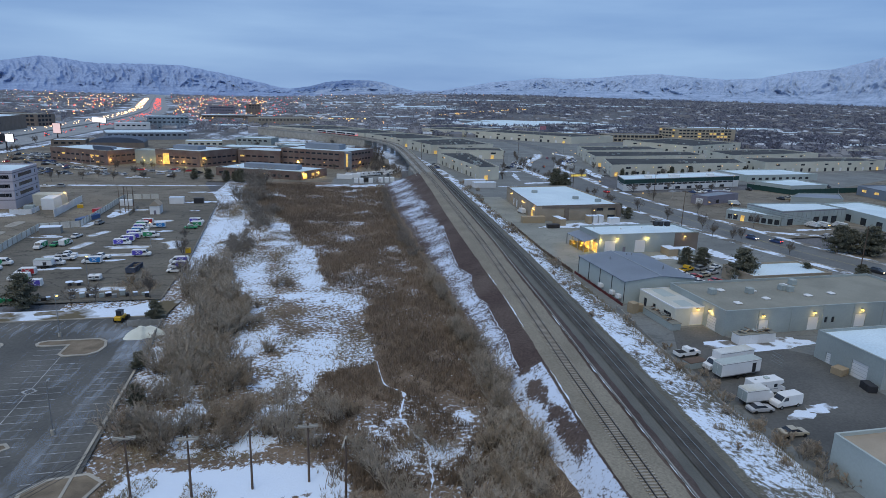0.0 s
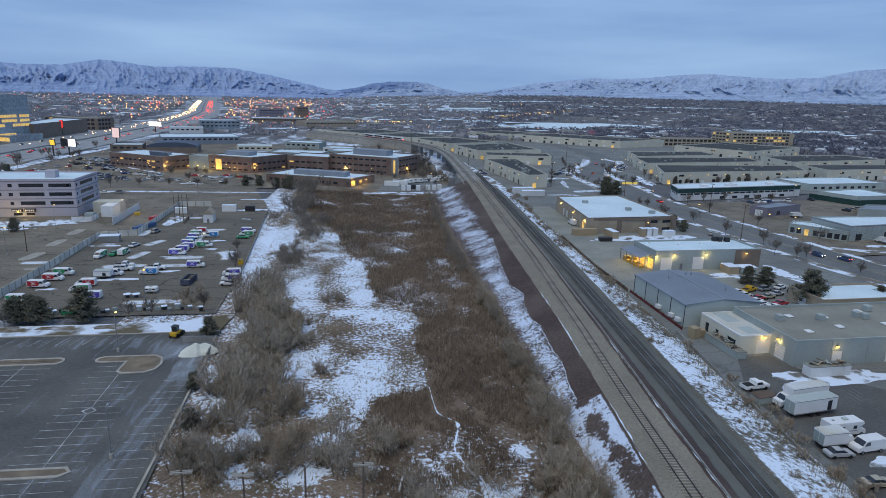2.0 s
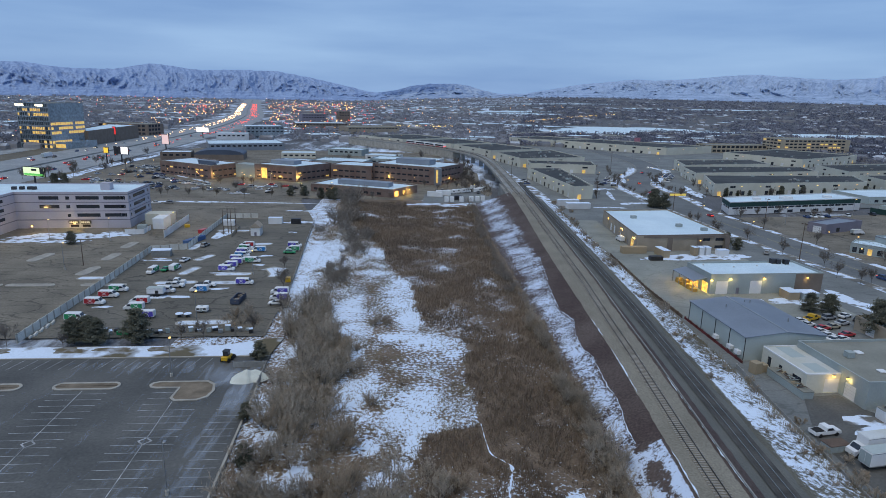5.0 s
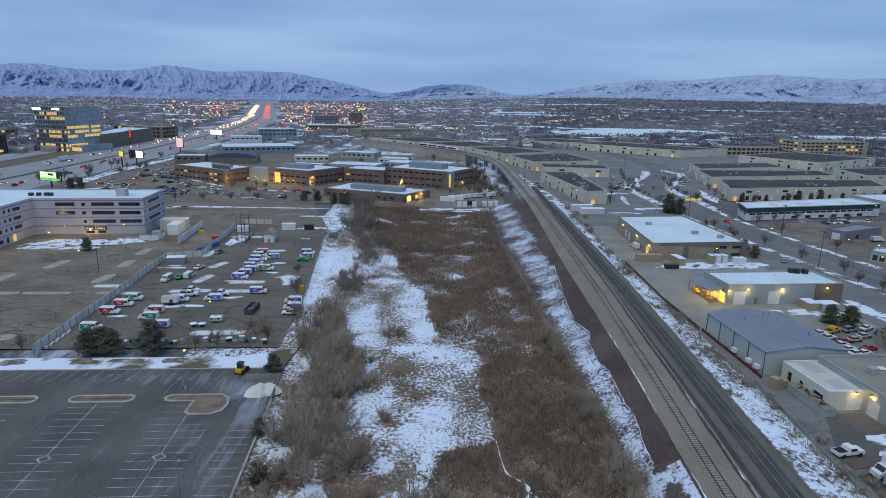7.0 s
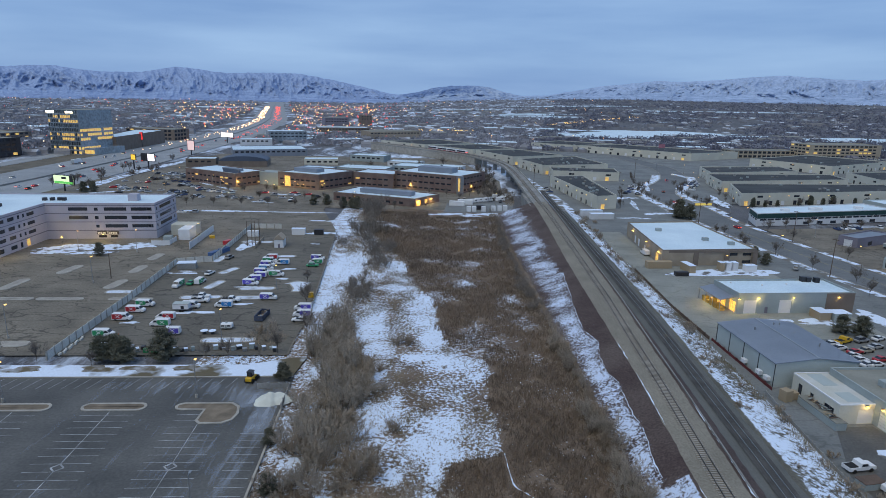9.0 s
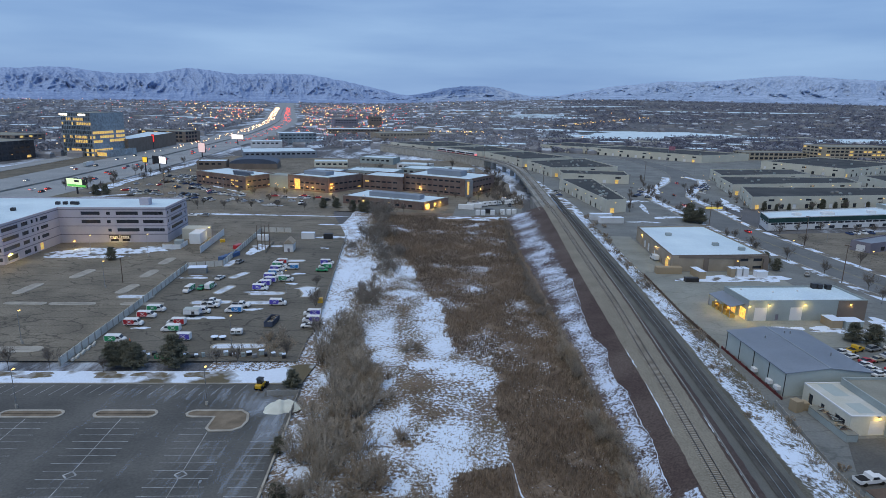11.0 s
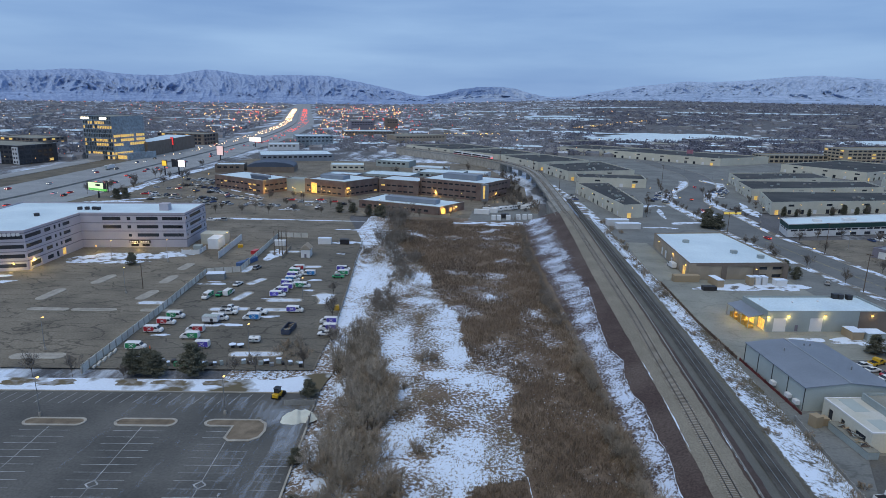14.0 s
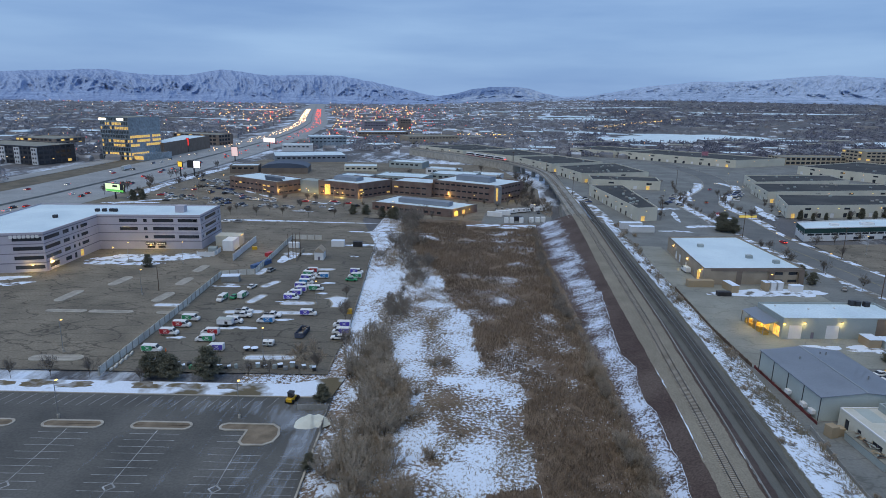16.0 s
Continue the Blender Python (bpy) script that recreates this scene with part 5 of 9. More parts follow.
# pale workshop with a lit canopy
Y = Place(87.8, 185.3, 6.5)
work = building("workshop", rect(Y, 0, 38.5, 0, 14.8), 6.7, M["greywall"], M["roofsnow"], "pale grey workshop with snowy roof and white roller doors", "workshop",
                {0: [(2.1, 0.1, 4.1, 4.3, "bay"), (13.6, 0.1, 4.1, 4.3, "bay"), (34.9, 3.4, 2.0, 1.3, "win"), (9, 0.1, 1.1, 2.1, "door")], 3: [(3, 0.1, 5, 3.6, "lit"), (10, 0.1, 3.6, 3.4, "lit")]})
part("brown_panel", boxes((29, 38.5, -0.08, 0, 0, 6.45)), M["tandark"], work).matrix_world = pose(87.8, 185.3, 0, 0, 0, 6.5)
for k, (u, v) in enumerate(((31, 12.5), (33.5, 11.8), (29.5, 13.0), (4, 12), (13, 9), (22, 10))):
    s = 1.6 if k < 3 else 0.5
    part("roof_unit", boxes((u, u + s, v, v + s, 6.2, 6.2 + s), bevel=0.05), M["darksteel"] if k < 3 else M["white"], work).matrix_world = pose(87.8, 185.3, 0, 0, 0, 6.5)
can = thing("canopy", "blue-grey sheet canopy over lit work bays", "canopy", *Y(0, 0), 0, 6.5)
cb_ = bmesh.new()
q_ = [cb_.verts.new(p) for p in ((-4.6, 2.0, 4.0), (-0.05, 2.0, 5.0), (-0.05, 15.5, 5.0), (-4.6, 15.5, 4.0), (-4.6, 2.0, 3.85), (-0.05, 2.0, 4.85), (-0.05, 15.5, 4.85), (-4.6, 15.5, 3.85))]
for f in ((0, 1, 2, 3), (7, 6, 5, 4), (0, 4, 5, 1), (2, 6, 7, 3), (0, 3, 7, 4)):
    cb_.faces.new([q_[i] for i in f])
part("roof", cb_, M["metalroof"], can)
for v in (2.3, 6.6, 11, 15.2):
    part("post", boxes((-4.5, -4.3, v, v + 0.2, 0.05, 3.9)), M["steel"], can)
for k in range(5):
    part("rack", boxes((-3.9, -2.2, 3 + k * 2.4, 4.6 + k * 2.4, 0.05, 1.0 + 0.7 * (k % 3))), mat("yellow_timber", (0.45, 0.3, 0.08), 0.8, 0.2, 2), can)

# grey metal shed with low gable
G = Place(74.1, 135.1, 5.6)
shed = thing("metal_shed", "pale green-grey metal shed with slate-blue ribbed roof", "shed", *G(0, 0), 0, 5.6)
w_, d_, e_, r_ = 20.4, 26.0, 5.9, 7.0
bm = bmesh.new()
prof = [(0, 0), (w_, 0), (w_, e_), (w_ / 2, r_), (0, e_)]
fr_ = [bm.verts.new((x, 0, z)) for x, z in prof]
bk_ = [bm.verts.new((x, d_, z)) for x, z in prof]
bm.faces.new(fr_)
bm.faces.new(bk_[::-1])
for i in ((0, 4), (2, 1)):
    bm.faces.new((fr_[i[0]], fr_[i[1]], bk_[i[1]], bk_[i[0]]))
part("wall", bm, M["palewall"], shed)
for s in (0, 1):
    x0, x1 = (-0.35, w_ / 2) if s == 0 else (w_ / 2, w_ + 0.35)
    z0, z1 = (e_ - 0.04, r_) if s == 0 else (r_, e_ - 0.04)
    bm = bmesh.new()
    a = [bm.verts.new(p) for p in ((x0, -0.3, z0 + 0.1), (x1, -0.3, z1 + 0.1), (x1, d_ + 0.3, z1 + 0.1), (x0, d_ + 0.3, z0 + 0.1), (x0, -0.3, z0 - 0.1), (x1, -0.3, z1 - 0.1), (x1, d_ + 0.3, z1 - 0.1), (x0, d_ + 0.3, z0 - 0.1))]
    for f in ((0, 1, 2, 3), (4, 5, 1, 0), (3, 2, 6, 7), (0, 3, 7, 4), (1, 5, 6, 2)):
        bm.faces.new([a[i] for i in f])
    part("roof", bm, M["metalroof"], shed)
    rb = bmesh.new()
    for k in range(1, 36):
        yy = d_ * k / 36
        p = [rb.verts.new(q) for q in ((x0, yy - 0.04, z0 + 0.13), (x1, yy - 0.04, z1 + 0.13), (x1, yy + 0.04, z1 + 0.13), (x0, yy + 0.04, z0 + 0.13))]
        rb.faces.new(p)
    part("roof_rib", rb, M["metalroof"], shed)
part("ridge_cap", boxes((w_ / 2 - 0.25, w_ / 2 + 0.25, -0.3, d_ + 0.3, r_ + 0.1, r_ + 0.16)), M["steel"], shed)
for v in (0.0, 6.5, 13, 19.5, 26):
    part("downpipe", boxes((-0.12, 0.0, v - 0.08, v + 0.08, 0.0, e_)), M["darksteel"], shed)
for v in (4.2, 10.6, 1.0):
    part("wall_unit", boxes((-1.0, 0.0, v, v + 1.6, 1.0, 2.0), bevel=0.06), M["white"], shed)
for u, v in ((6, 19), (13, 22), (14.6, 22), (16, 8)):
    part("vent", cyl(bmesh.new(), u, v, 6.2, 7.4, 0.18, 0.18, 8), M["steel"], shed)

# low annex and the long grey workshop behind
A_ = Place(79.0, 118.4, 6.0)
annex = building("annex", rect(A_, 0, 8.7, 0, 15), 4.5, M["cream"], M["annexroof"], "small cream annex with pale sloping roof", "annex", {0: [(4.2, 0.1, 3.4, 3.2, "bay")], 3: [(2, 0.6, 1.4, 2.4, "win"), (6, 0.6, 1.2, 2.2, "win"), (10.5, 0.8, 3.0, 2.0, "win")]}, parapet=0.1, coping=M["white"])
B_ = Place(87.3, 111.9, 5.2)
for u0, u1, v0, v1 in ((2.6, 6.0, 8.6, 14.4), (2.6, 6.0, 1.2, 5.4)):
    part("roof_panel", boxes((u0, u1, v0, v1, 4.38, 4.43)), M["palewall"], annex, "pale translucent roof sheet").matrix_world = pose(79.0, 118.4, 0, 0, 0, 6.0)
big = building("workshop", rect(B_, 0, 62, 0, 21.5), 6.0, M["greywall"], M["roofgrey"], "long grey block workshop with gravel roof and roof lights", "workshop",
               {0: [(8.6, 0.1, 3.2, 3.2, "bay"), (22.6, 0.1, 3.0, 3.2, "bay"), (27.2, 1.6, 0.9, 1.4, "win"), (29.2, 1.6, 0.9, 1.4, "win"), (36, 0.1, 3.2, 3.2, "bay")], 3: [(15.5, 0.1, 3.2, 3.2, "bay"), (11, 0.1, 1.1, 2.2, "door")]})
for u, v in ((7.5, 5.5), (10, 15), (18, 13.5), (17, 7.5), (29.5, 8), (30, 16.5), (37, 8.6)):
    part("roof_light", boxes((u - 0.8, u + 0.8, v - 0.8, v + 0.8, 5.5, 5.85), bevel=0.12), M["white"], big).matrix_world = pose(87.3, 111.9, 0, 0, 0, 5.2)
for u, v in ((6, 13), (16, 12.2), (26.5, 13.2), (27.6, 12.0), (33, 17)):
    part("roof_unit", boxes((u - 0.8, u + 0.8, v - 0.8, v + 0.8, 5.5, 6.9), bevel=0.08), M["greywall"], big).matrix_world = pose(87.3, 111.9, 0, 0, 0, 5.2)
for k in range(7):
    part("pilaster", boxes((k * 8.8, k * 8.8 + 0.35, -0.1, 0, 0, 5.7)), M["greywall"], big).matrix_world = pose(87.3, 111.9, 0, 0, 0, 5.2)
C_ = Place(101.7, 84.3, 5.0)
building("workshop", rect(C_, 0, 30, 0, 15.5), 6.0, M["greywall"], M["roofsnow"], "pale block workshop with smooth snowy roof", "workshop", {3: [(2.8, 0.1, 1.2, 2.2, "bay"), (8.8, 0.1, 3.6, 3.3, "bay")], 0: [(4, 0.1, 3.4, 3.3, "bay")]})
D_ = Place(72.4, 62.0, 4.0)
building("workshop", rect(D_, 0, 36, -34, 0), 6.0, M["palewall"], M["tanwall"], "pale green-grey workshop with tan roof", "workshop", {})
S_ = Place(116.7, 144.3, 6.0)
small = building("shop", rect(S_, 0, 27, 0, 13), 4.0, M["tanwall"], M["roofsnow"], "low shop building with snow-covered roof", "shop", {3: [(4, 0.1, 3, 2.8, "bay")], 0: [(6, 1, 2, 1.2, "win")]})
for u, v in ((7, 8), (9, 9.5)):
    part("roof_unit", boxes((u, u + 1.5, v, v + 1.5, 3.6, 5.0), bevel=0.06), M["steel"], small).matrix_world = pose(116.7, 144.3, 0, 0, 0, 6)

# buildings across the street
gr_pts = [(159.5, 325.5), (247, 349.8), (242, 369.3), (163.5, 343)]
green = building("office_warehouse", gr_pts, 7.0, M["whitewall"], M["roofsnow"], "long white office with dark green bands and snowy roof", "office building", {0: row(2, 4.7, 18, 3.0, 4.2, 1.0, "win") + row(30, 9, 6, 0.2, 4, 1.6, "win"), 3: row(3, 5, 6, 3.0, 4.2, 1.0, "win")}, bands=((4.2, 6.6),), band_mat=M["greenb"], bars=False)
for u in (12, 30, 33, 60):
    part("roof_unit", boxes((166 + u, 170 + u, 333 + u * 0.28, 336 + u * 0.28, 6.4, 7.9), bevel=0.1), M["white"], green).matrix_parent_inverse = green.matrix_world.inverted()
ribbed = building("workshop", [(188.8, 230.2), (226.5, 238.5), (223, 253.5), (185.5, 250)], 6.5, M["greywall"], M["roofsnow"], "ribbed grey workshop with snowy roof", "workshop", {0: [(3.5, 0.1, 3.4, 2.8, "dark"), (19, 0.1, 3.6, 3.2, "dark"), (24.5, 0.1, 3.6, 3.2, "dark"), (30, 0.1, 3.6, 3.2, "dark")]}, bands=((5.9, 6.2),))
for k in range(14):
    part("rib", boxes((k * 2.7 + 0.8, k * 2.7 + 1.1, -0.14, 0.0, 3.4, 5.9)), M["greywall"], ribbed).matrix_world = pose(188.8, 230.2, 0, 0, 0, 12.4)
building("shop", [(172.5, 245.5), (187.5, 229.2), (186, 249), (179, 252)], 4.3, M["greywall"], M["roofsnow"], "low grey shop front with lit entrance", "shop", {0: [(6.2, 0.1, 1.6, 2.6, "lit")] + row(0.8, 2.4, 2, 0.5, 1.8, 2.2, "win") + row(9.5, 2.6, 5, 0.5, 1.9, 2.2, "win")})
building("workshop", [(179.2, 287), (184.2, 280.5), (209.6, 293.1), (203, 301)], 4.6, M["band"], M["metalroof"], "dark grey workshop with blue-grey roof", "workshop", {0: [(2.5, 0.1, 3.6, 3.2, "bay")], 1: [(8, 0.4, 3, 2, "dark")]})
building("workshop", [(228.5, 205), (262, 212), (254, 262), (230.5, 257)], 5.5, M["palewall"], M["roofsnow"], "long pale workshop with snowy roof", "workshop", {3: row(6, 9, 5, 0.1, 3.4, 3.2, "dark")})
building("workshop", [(302.3, 295.9), (335, 302), (338, 326), (304.4, 319.7)], 5.5, M["metalroof"], M["metalroof"], "blue-grey workshop with lit windows", "workshop", {3: [(4, 2.4, 3.6, 1.4, "lit"), (14, 2.4, 3.6, 1.4, "lit")]})
building("shed", [(235.3, 286), (260.3, 279), (273.4, 297.6), (250, 299)], 4.0, M["greywall"], M["metalroof"], "low grey shed with blue-grey roof", "shed", {})
building("shed", [(250, 338), (261, 320), (290, 326.5), (286, 351)], 5.0, M["palewall"], M["roofsnow"], "low pale shed with snowy flat roof", "shed", {0: row(2, 5, 3, 1, 2.4, 1.4, "win")})
building("shop", [(268, 372), (330, 384), (322, 412), (262, 400)], 4.5, M["palewall"], M["roofsnow"], "low shop with snowy flat roof", "shop", {0: row(4, 6, 9, 1, 3, 1.6, "win")})

# cream warehouses with dark roofs
def cream(pts, h, label, front_side=0, lamps=0, dock=True, n_units=5, seed=1):
    P = [Vector(p) for p in pts]
    fac = {}
    for i in range(4):
        L = (P[(i + 1) % 4] - P[i]).length
        m = int(L // 9)
        kinds = []
        for k in range(m):
            u = 3 + k * (L - 4) / max(1, m)
            if dock:
                kinds.append((u, 0.1, 2.6, 2.8, "lit" if k in (0, m - 1) and i == front_side else "dark" if (k + i) % 3 else "bay"))
            if (k + i) % 3 == 1:
                kinds.append((u, h - 3.0, 4.2, 1.3, "win"))
        if i in (front_side, (front_side + 3) % 4):
            fac[i] = kinds
    ob = building("warehouse", pts, h, M["cream"], M["roofdark"], label, "warehouse", fac, parapet=0.7, coping=M["cream"], bars=False)
    rnd = random.Random(seed)
    c = sum((Vector(p) for p in pts), Vector((0, 0))) / 4
    for k in range(n_units):
        a, b = rnd.uniform(0.12, 0.88), rnd.uniform(0.12, 0.88)
        q = P[0].lerp(P[1], a).lerp(P[3].lerp(P[2], a), b)
        part("roof_unit", boxes((q.x - 0.8, q.x + 0.8, q.y - 0.8, q.y + 0.8, h - 0.7, h + 0.3), bevel=0.1), M["greywall"] if k % 2 else M["concrete"], ob).matrix_parent_inverse = ob.matrix_world.inverted()
    return ob


CREAM = "cream concrete warehouse with dark flat roof"
cream([(84.2, 365), (97, 370), (95.5, 465), (70.8, 460)], 8, CREAM + " beside the railway", 0, seed=2, n_units=16)
cream([(79, 500), (131, 496), (134, 525), (80, 528)], 7, CREAM, 0, seed=3)
cream([(74.8, 529), (134.5, 549.5), (118.4, 622), (58.9, 582)], 8, CREAM + " and pale roof lights", 0, seed=4, n_units=18)
cream([(56, 598), (108.6, 628.5), (70, 687), (22.6, 663)], 8, CREAM, 0, seed=5, n_units=6)
cream([(20, 668), (66, 695), (30, 750), (-30, 712)], 8, CREAM, 0, seed=6, n_units=5)
cream([(-34, 720), (24, 756), (-20, 810), (-90, 770)], 8, CREAM, 0, seed=7, n_units=5)
cream([(150, 762), (256, 681), (323, 720), (205, 800)], 8, CREAM + " and glazed offices", 0, seed=8, n_units=7)
cream([(96, 790), (148, 764), (204, 802), (140, 840)], 8, CREAM, 0, seed=9)
cream([(180, 391), (298, 419), (312, 456), (194, 440)], 8, CREAM + " and lit bays", 0, seed=10, n_units=7)
cream([(192, 449), (300, 478), (306, 512), (200, 497)], 8, CREAM, 0, seed=11, n_units=7)
cream([(206, 503), (290, 530), (292, 566), (214, 548)], 8, CREAM, 0, seed=12, n_units=6)
cream([(346, 577), (440, 640), (390, 700), (300, 640)], 8, CREAM, 0, seed=13, n_units=7)
cream([(326, 480), (440, 520), (430, 560), (330, 530)], 8, CREAM, 0, seed=14, n_units=6)
cream([(318, 425), (450, 455), (446, 480), (322, 462)], 8, CREAM, 0, seed=15, n_units=5)

# brick college
def brickb(pts, h, label, floors, lit, seed, bay=4.3):
    rnd = random.Random(seed)
    P = [Vector(p) for p in pts]
    fac = {}
    for i in range(len(pts)):
        L = (P[(i + 1) % len(pts)] - P[i]).length
        ops = []
        for f in range(floors):
            for k in range(int((L - 3) // bay)):
                ops.append((1.6 + k * bay, 1.3 + f * 3.9, bay * 0.72, 1.05, "lit" if rnd.random() < lit else "win"))
        fac[i] = ops
    return building("college_building", pts, h, M["brick"], M["roofsnow"], label, "college building", fac, coping=M["curb"], parapet=0.6, bars=False)


BR = "brown brick college building with snowy flat roof"
b1 = brickb([(-191.8, 441.5), (-147.4, 416.1), (-134, 438), (-178, 464)], 9.5, BR, 2, 0.06, 1)
b2 = brickb([(-121.2, 425.5), (-90.4, 412.5), (-70.5, 440.2), (-101, 455)], 10.5, BR + " and lit entrance", 2, 0.05, 2)
brickb([(-71, 437), (-42, 428), (-37, 450), (-64, 458)], 10.0, BR, 2, 0.04, 3)
b3 = brickb([(-41.5, 432), (3.5, 411), (21.7, 441), (-24, 464)], 12.0, BR + " and plant screen", 3, 0.04, 4)
for ob_, u0, u1, v0, v1, z0, z1, deg, ox, oy in ((b3, 12, 38, 12, 22, 11, 15, -25, -41.5, 432), (b2, 6, 25, 10, 19, 9.5, 12.5, -23, -121.2, 425.5), (b1, 24, 42, 12, 15, 8.5, 10.6, -29, -191.8, 441.5)):
    part("plant_screen", boxes((u0, u1, v0, v1, z0, z1)), M["metalroof"], ob_).matrix_world = pose(ox, oy, 0, 0, 0, deg)
lob_ = part("glass_lobby", boxes((0, 4.5, -1.2, 3.2, 0, 11.5), bevel=0.05), M["steel"], b3)
lob_.matrix_world = pose(1.6, 410.4, 0, 0, 0, 15)
part("window", boxes((0.7, 2.0, -1.35, -1.22, 2, 10.5)), M["lit"], b3, "tall lit stair window").matrix_world = pose(1.6, 410.4, 0, 0, 0, 15)
part("window", boxes((4.0, 8.5, -0.2, -0.05, 1.0, 8.0)), M["lit"], b2, "tall lit entrance window").matrix_world = pose(-119.5, 424.7, 0, 0, 0, -23)
low = building("college_hall", [(-73.7, 376.3), (-22.9, 357.8), (-9, 379), (-61.5, 402.6)], 5.0, M["brick"], M["roofsnow"], "low brick hall with snowy roof and lit entrance", "college hall",
               {0: row(2, 4.2, 11, 1.2, 2.6, 1.4, "win"), 1: [(2, 0.4, 4, 2.8, "lit"), (10, 0.4, 3, 2.8, "lit")]}, coping=M["curb"])
part("plant_screen", boxes((14, 48, 8, 15, 4.5, 7.2)), M["metalroof"], low).matrix_world = pose(-73.7, 376.3, 0, 0, 0, -20)
part("link_roof", profile(bmesh.new(), [(0, 0), (0, 11.5), (9, 4.5), (9, 0)], 0, 16), M["blueroof"], b1, "steep slate-blue link roof").matrix_world = pose(-146.5, 420, 0, 0, 0, 58)
part("link_wall", boxes((0, 16, 0, 10, 0, 9)), M["greywall"], b2, "pale grey link wall").matrix_world = pose(-136.5, 433.5, 0, 0, 0, -18)
# curved-roof hall and lower college blocks behind
hall = thing("gymnasium", "college hall with curved slate-blue roof", "hall", -181, 532, 0, 10)
pr = [(-20, 0)] + [(20 * math.cos(radians(a)) * -1, 5 + 4 * math.sin(radians(a))) for a in range(0, 181, 15)] + [(20, 0)]
part("roof", profile(bmesh.new(), pr, 0, 26), M["blueroof"], hall)
part("wall", boxes((-20.1, 20.1, -0.1, 26.1, 0, 4.8)), M["tandark"], hall)
for x, y, w, d, h, deg, rt, wl_, lab in ((-226, 522, 24, 18, 7, 12, "roofsnow", "tandark", "low brown college block with snowy roof"), (-120, 470, 26, 20, 8, -14, "roofsnow", "metalroof", "blue-grey link block with snowy roof"), (-92, 480, 40, 24, 8, -14, "roofsnow", "greywall", "low grey college block with snowy roof"),
                                         (-50, 500, 36, 24, 8, -14, "roofsnow", "greywall", "low grey college block with snowy roof"), (-217, 611, 72, 46, 7, 22, "roofsnow", "metalroof", "broad store with snowy roof"), (-239, 698, 34, 20, 11, 15, "roofsnow", "whitewall", "white three-storey office with windows"),
                                         (-230, 779, 46, 30, 15, 24, "roofsnow", "towerglass", "glazed grey three-storey office block"), (-20, 520, 26, 18, 6, -14, "roofsnow", "whitewall", "small white building with snowy roof"),
                                         (-60, 560, 30, 16, 5, -14, "roofsnow", "whitewall", "small white building with snowy roof"), (-100, 600, 34, 20, 6, -14, "roofsnow", "greywall", "low building with snowy roof"), (-135, 560, 30, 18, 5, 10, "roofsnow", "cream", "low pale block with snowy roof"),
                                         (-117, 869, 78, 36, 12, 28, "roofgrey", "tanwall", "long tan store building"), (-238, 1158, 44, 40, 18, 20, "roofgrey", "band", "grey concrete parking structure"), (-212, 980, 80, 40, 10, 18, "roofsnow", "tandark", "brown flat-roofed retail building with windows"), (-178, 1200, 22, 22, 22, 20, "roofgrey", "tandark", "brown six-storey block beyond the freeway")):
    c = Place(x, y, deg)
    building("building", rect(c, 0, w, 0, d), h, M[wl_], M[rt], lab, "building", {0: row(2, 5, int(w // 5), h - 3.2, 3, 1.5, "win") + (row(2, 5, int(w // 5), 1, 3, 1.6, "win") if h > 7 else []) + (row(2, 5, int(w // 5), h - 7.4, 3, 1.5, "win") if h > 12 else [])}, bars=False)

# glass tower and offices beyond the freeway
def tower(x, y, deg, w, d, h, floors, wall, lit, seed, label, pane="win"):
    rnd = random.Random(seed)
    pl = Place(x, y, deg)
    fac = {}
    for side_, L in ((0, w), (1, d), (3, d)):
        ops = []
        fh = h / floors
        for f in range(floors):
            if pane == "tg":
                m = 12 if side_ == 0 else 14
                for k in range(m):
                    warm = (rnd.random() < (0.75 if 3 <= k <= 9 else 0.25) and f in (0, 1, 3, 4, 7, 8)) if side_ == 0 else (f in (3, 4, 5) and rnd.random() < 0.85 or f == 1 and k < 8)
                    # front panes take the shaded glass copy, side panes the sky-toned one
                    ops.append((0.6 + k * (L - 1) / m, f * fh + 0.8, (L - 1) / m - 0.25, fh - (1.7 if warm else 1.1), "lit" if warm else "tgd" if side_ == 0 else pane))
                continue
            run = rnd.random() < lit * (1.3 if pane == "tg" else 3)
            for k in range(int((L - 1) // 6.0)):
                ops.append((0.8 + k * 6.0, f * fh + 0.9, 5.7 if pane == "tg" else 4.4, fh - (1.3 if pane == "tg" else 1.9), "lit" if run and rnd.random() < (0.75 if pane == "tg" else 0.3) else pane))
        fac[side_] = ops
    return building("office_tower", rect(pl, 0, w, 0, d), h, wall, M["roofgrey"], label, "office tower", fac, depth=0.1, coping=M["steel"], bars=False)


tw = tower(-392, 603.5, -13.5, 36, 42, 42, 10, M["towerglass"], 0.33, 5, "glass office tower with some floors lit yellow", "tg")
part("roof_sign", boxes((-0.5, 9, -0.5, -0.2, 39, 40.8)), M["lampw"], tw, "lit white sign as plain bar").matrix_world = pose(-392, 603.5, 0, 0, 0, -13.5)
part("roof_sign", boxes((22, 30, -0.5, -0.2, 39, 40.8)), M["lampw"], tw, "lit white sign as plain bar").matrix_world = pose(-392, 603.5, 0, 0, 0, -13.5)
pod_ = part("podium", boxes((36.1, 48, 3, 42, 0, 6.5), bevel=0.1), M["towerglass"], tw)
pod_.matrix_world = pose(-392, 603.5, 0, 0, 0, -13.5)
part("window", boxes((36.6, 47.5, 2.9, 2.99, 1.2, 4.6)), M["lit"], tw, "lit podium window").matrix_world = pose(-392, 603.5, 0, 0, 0, -13.5)
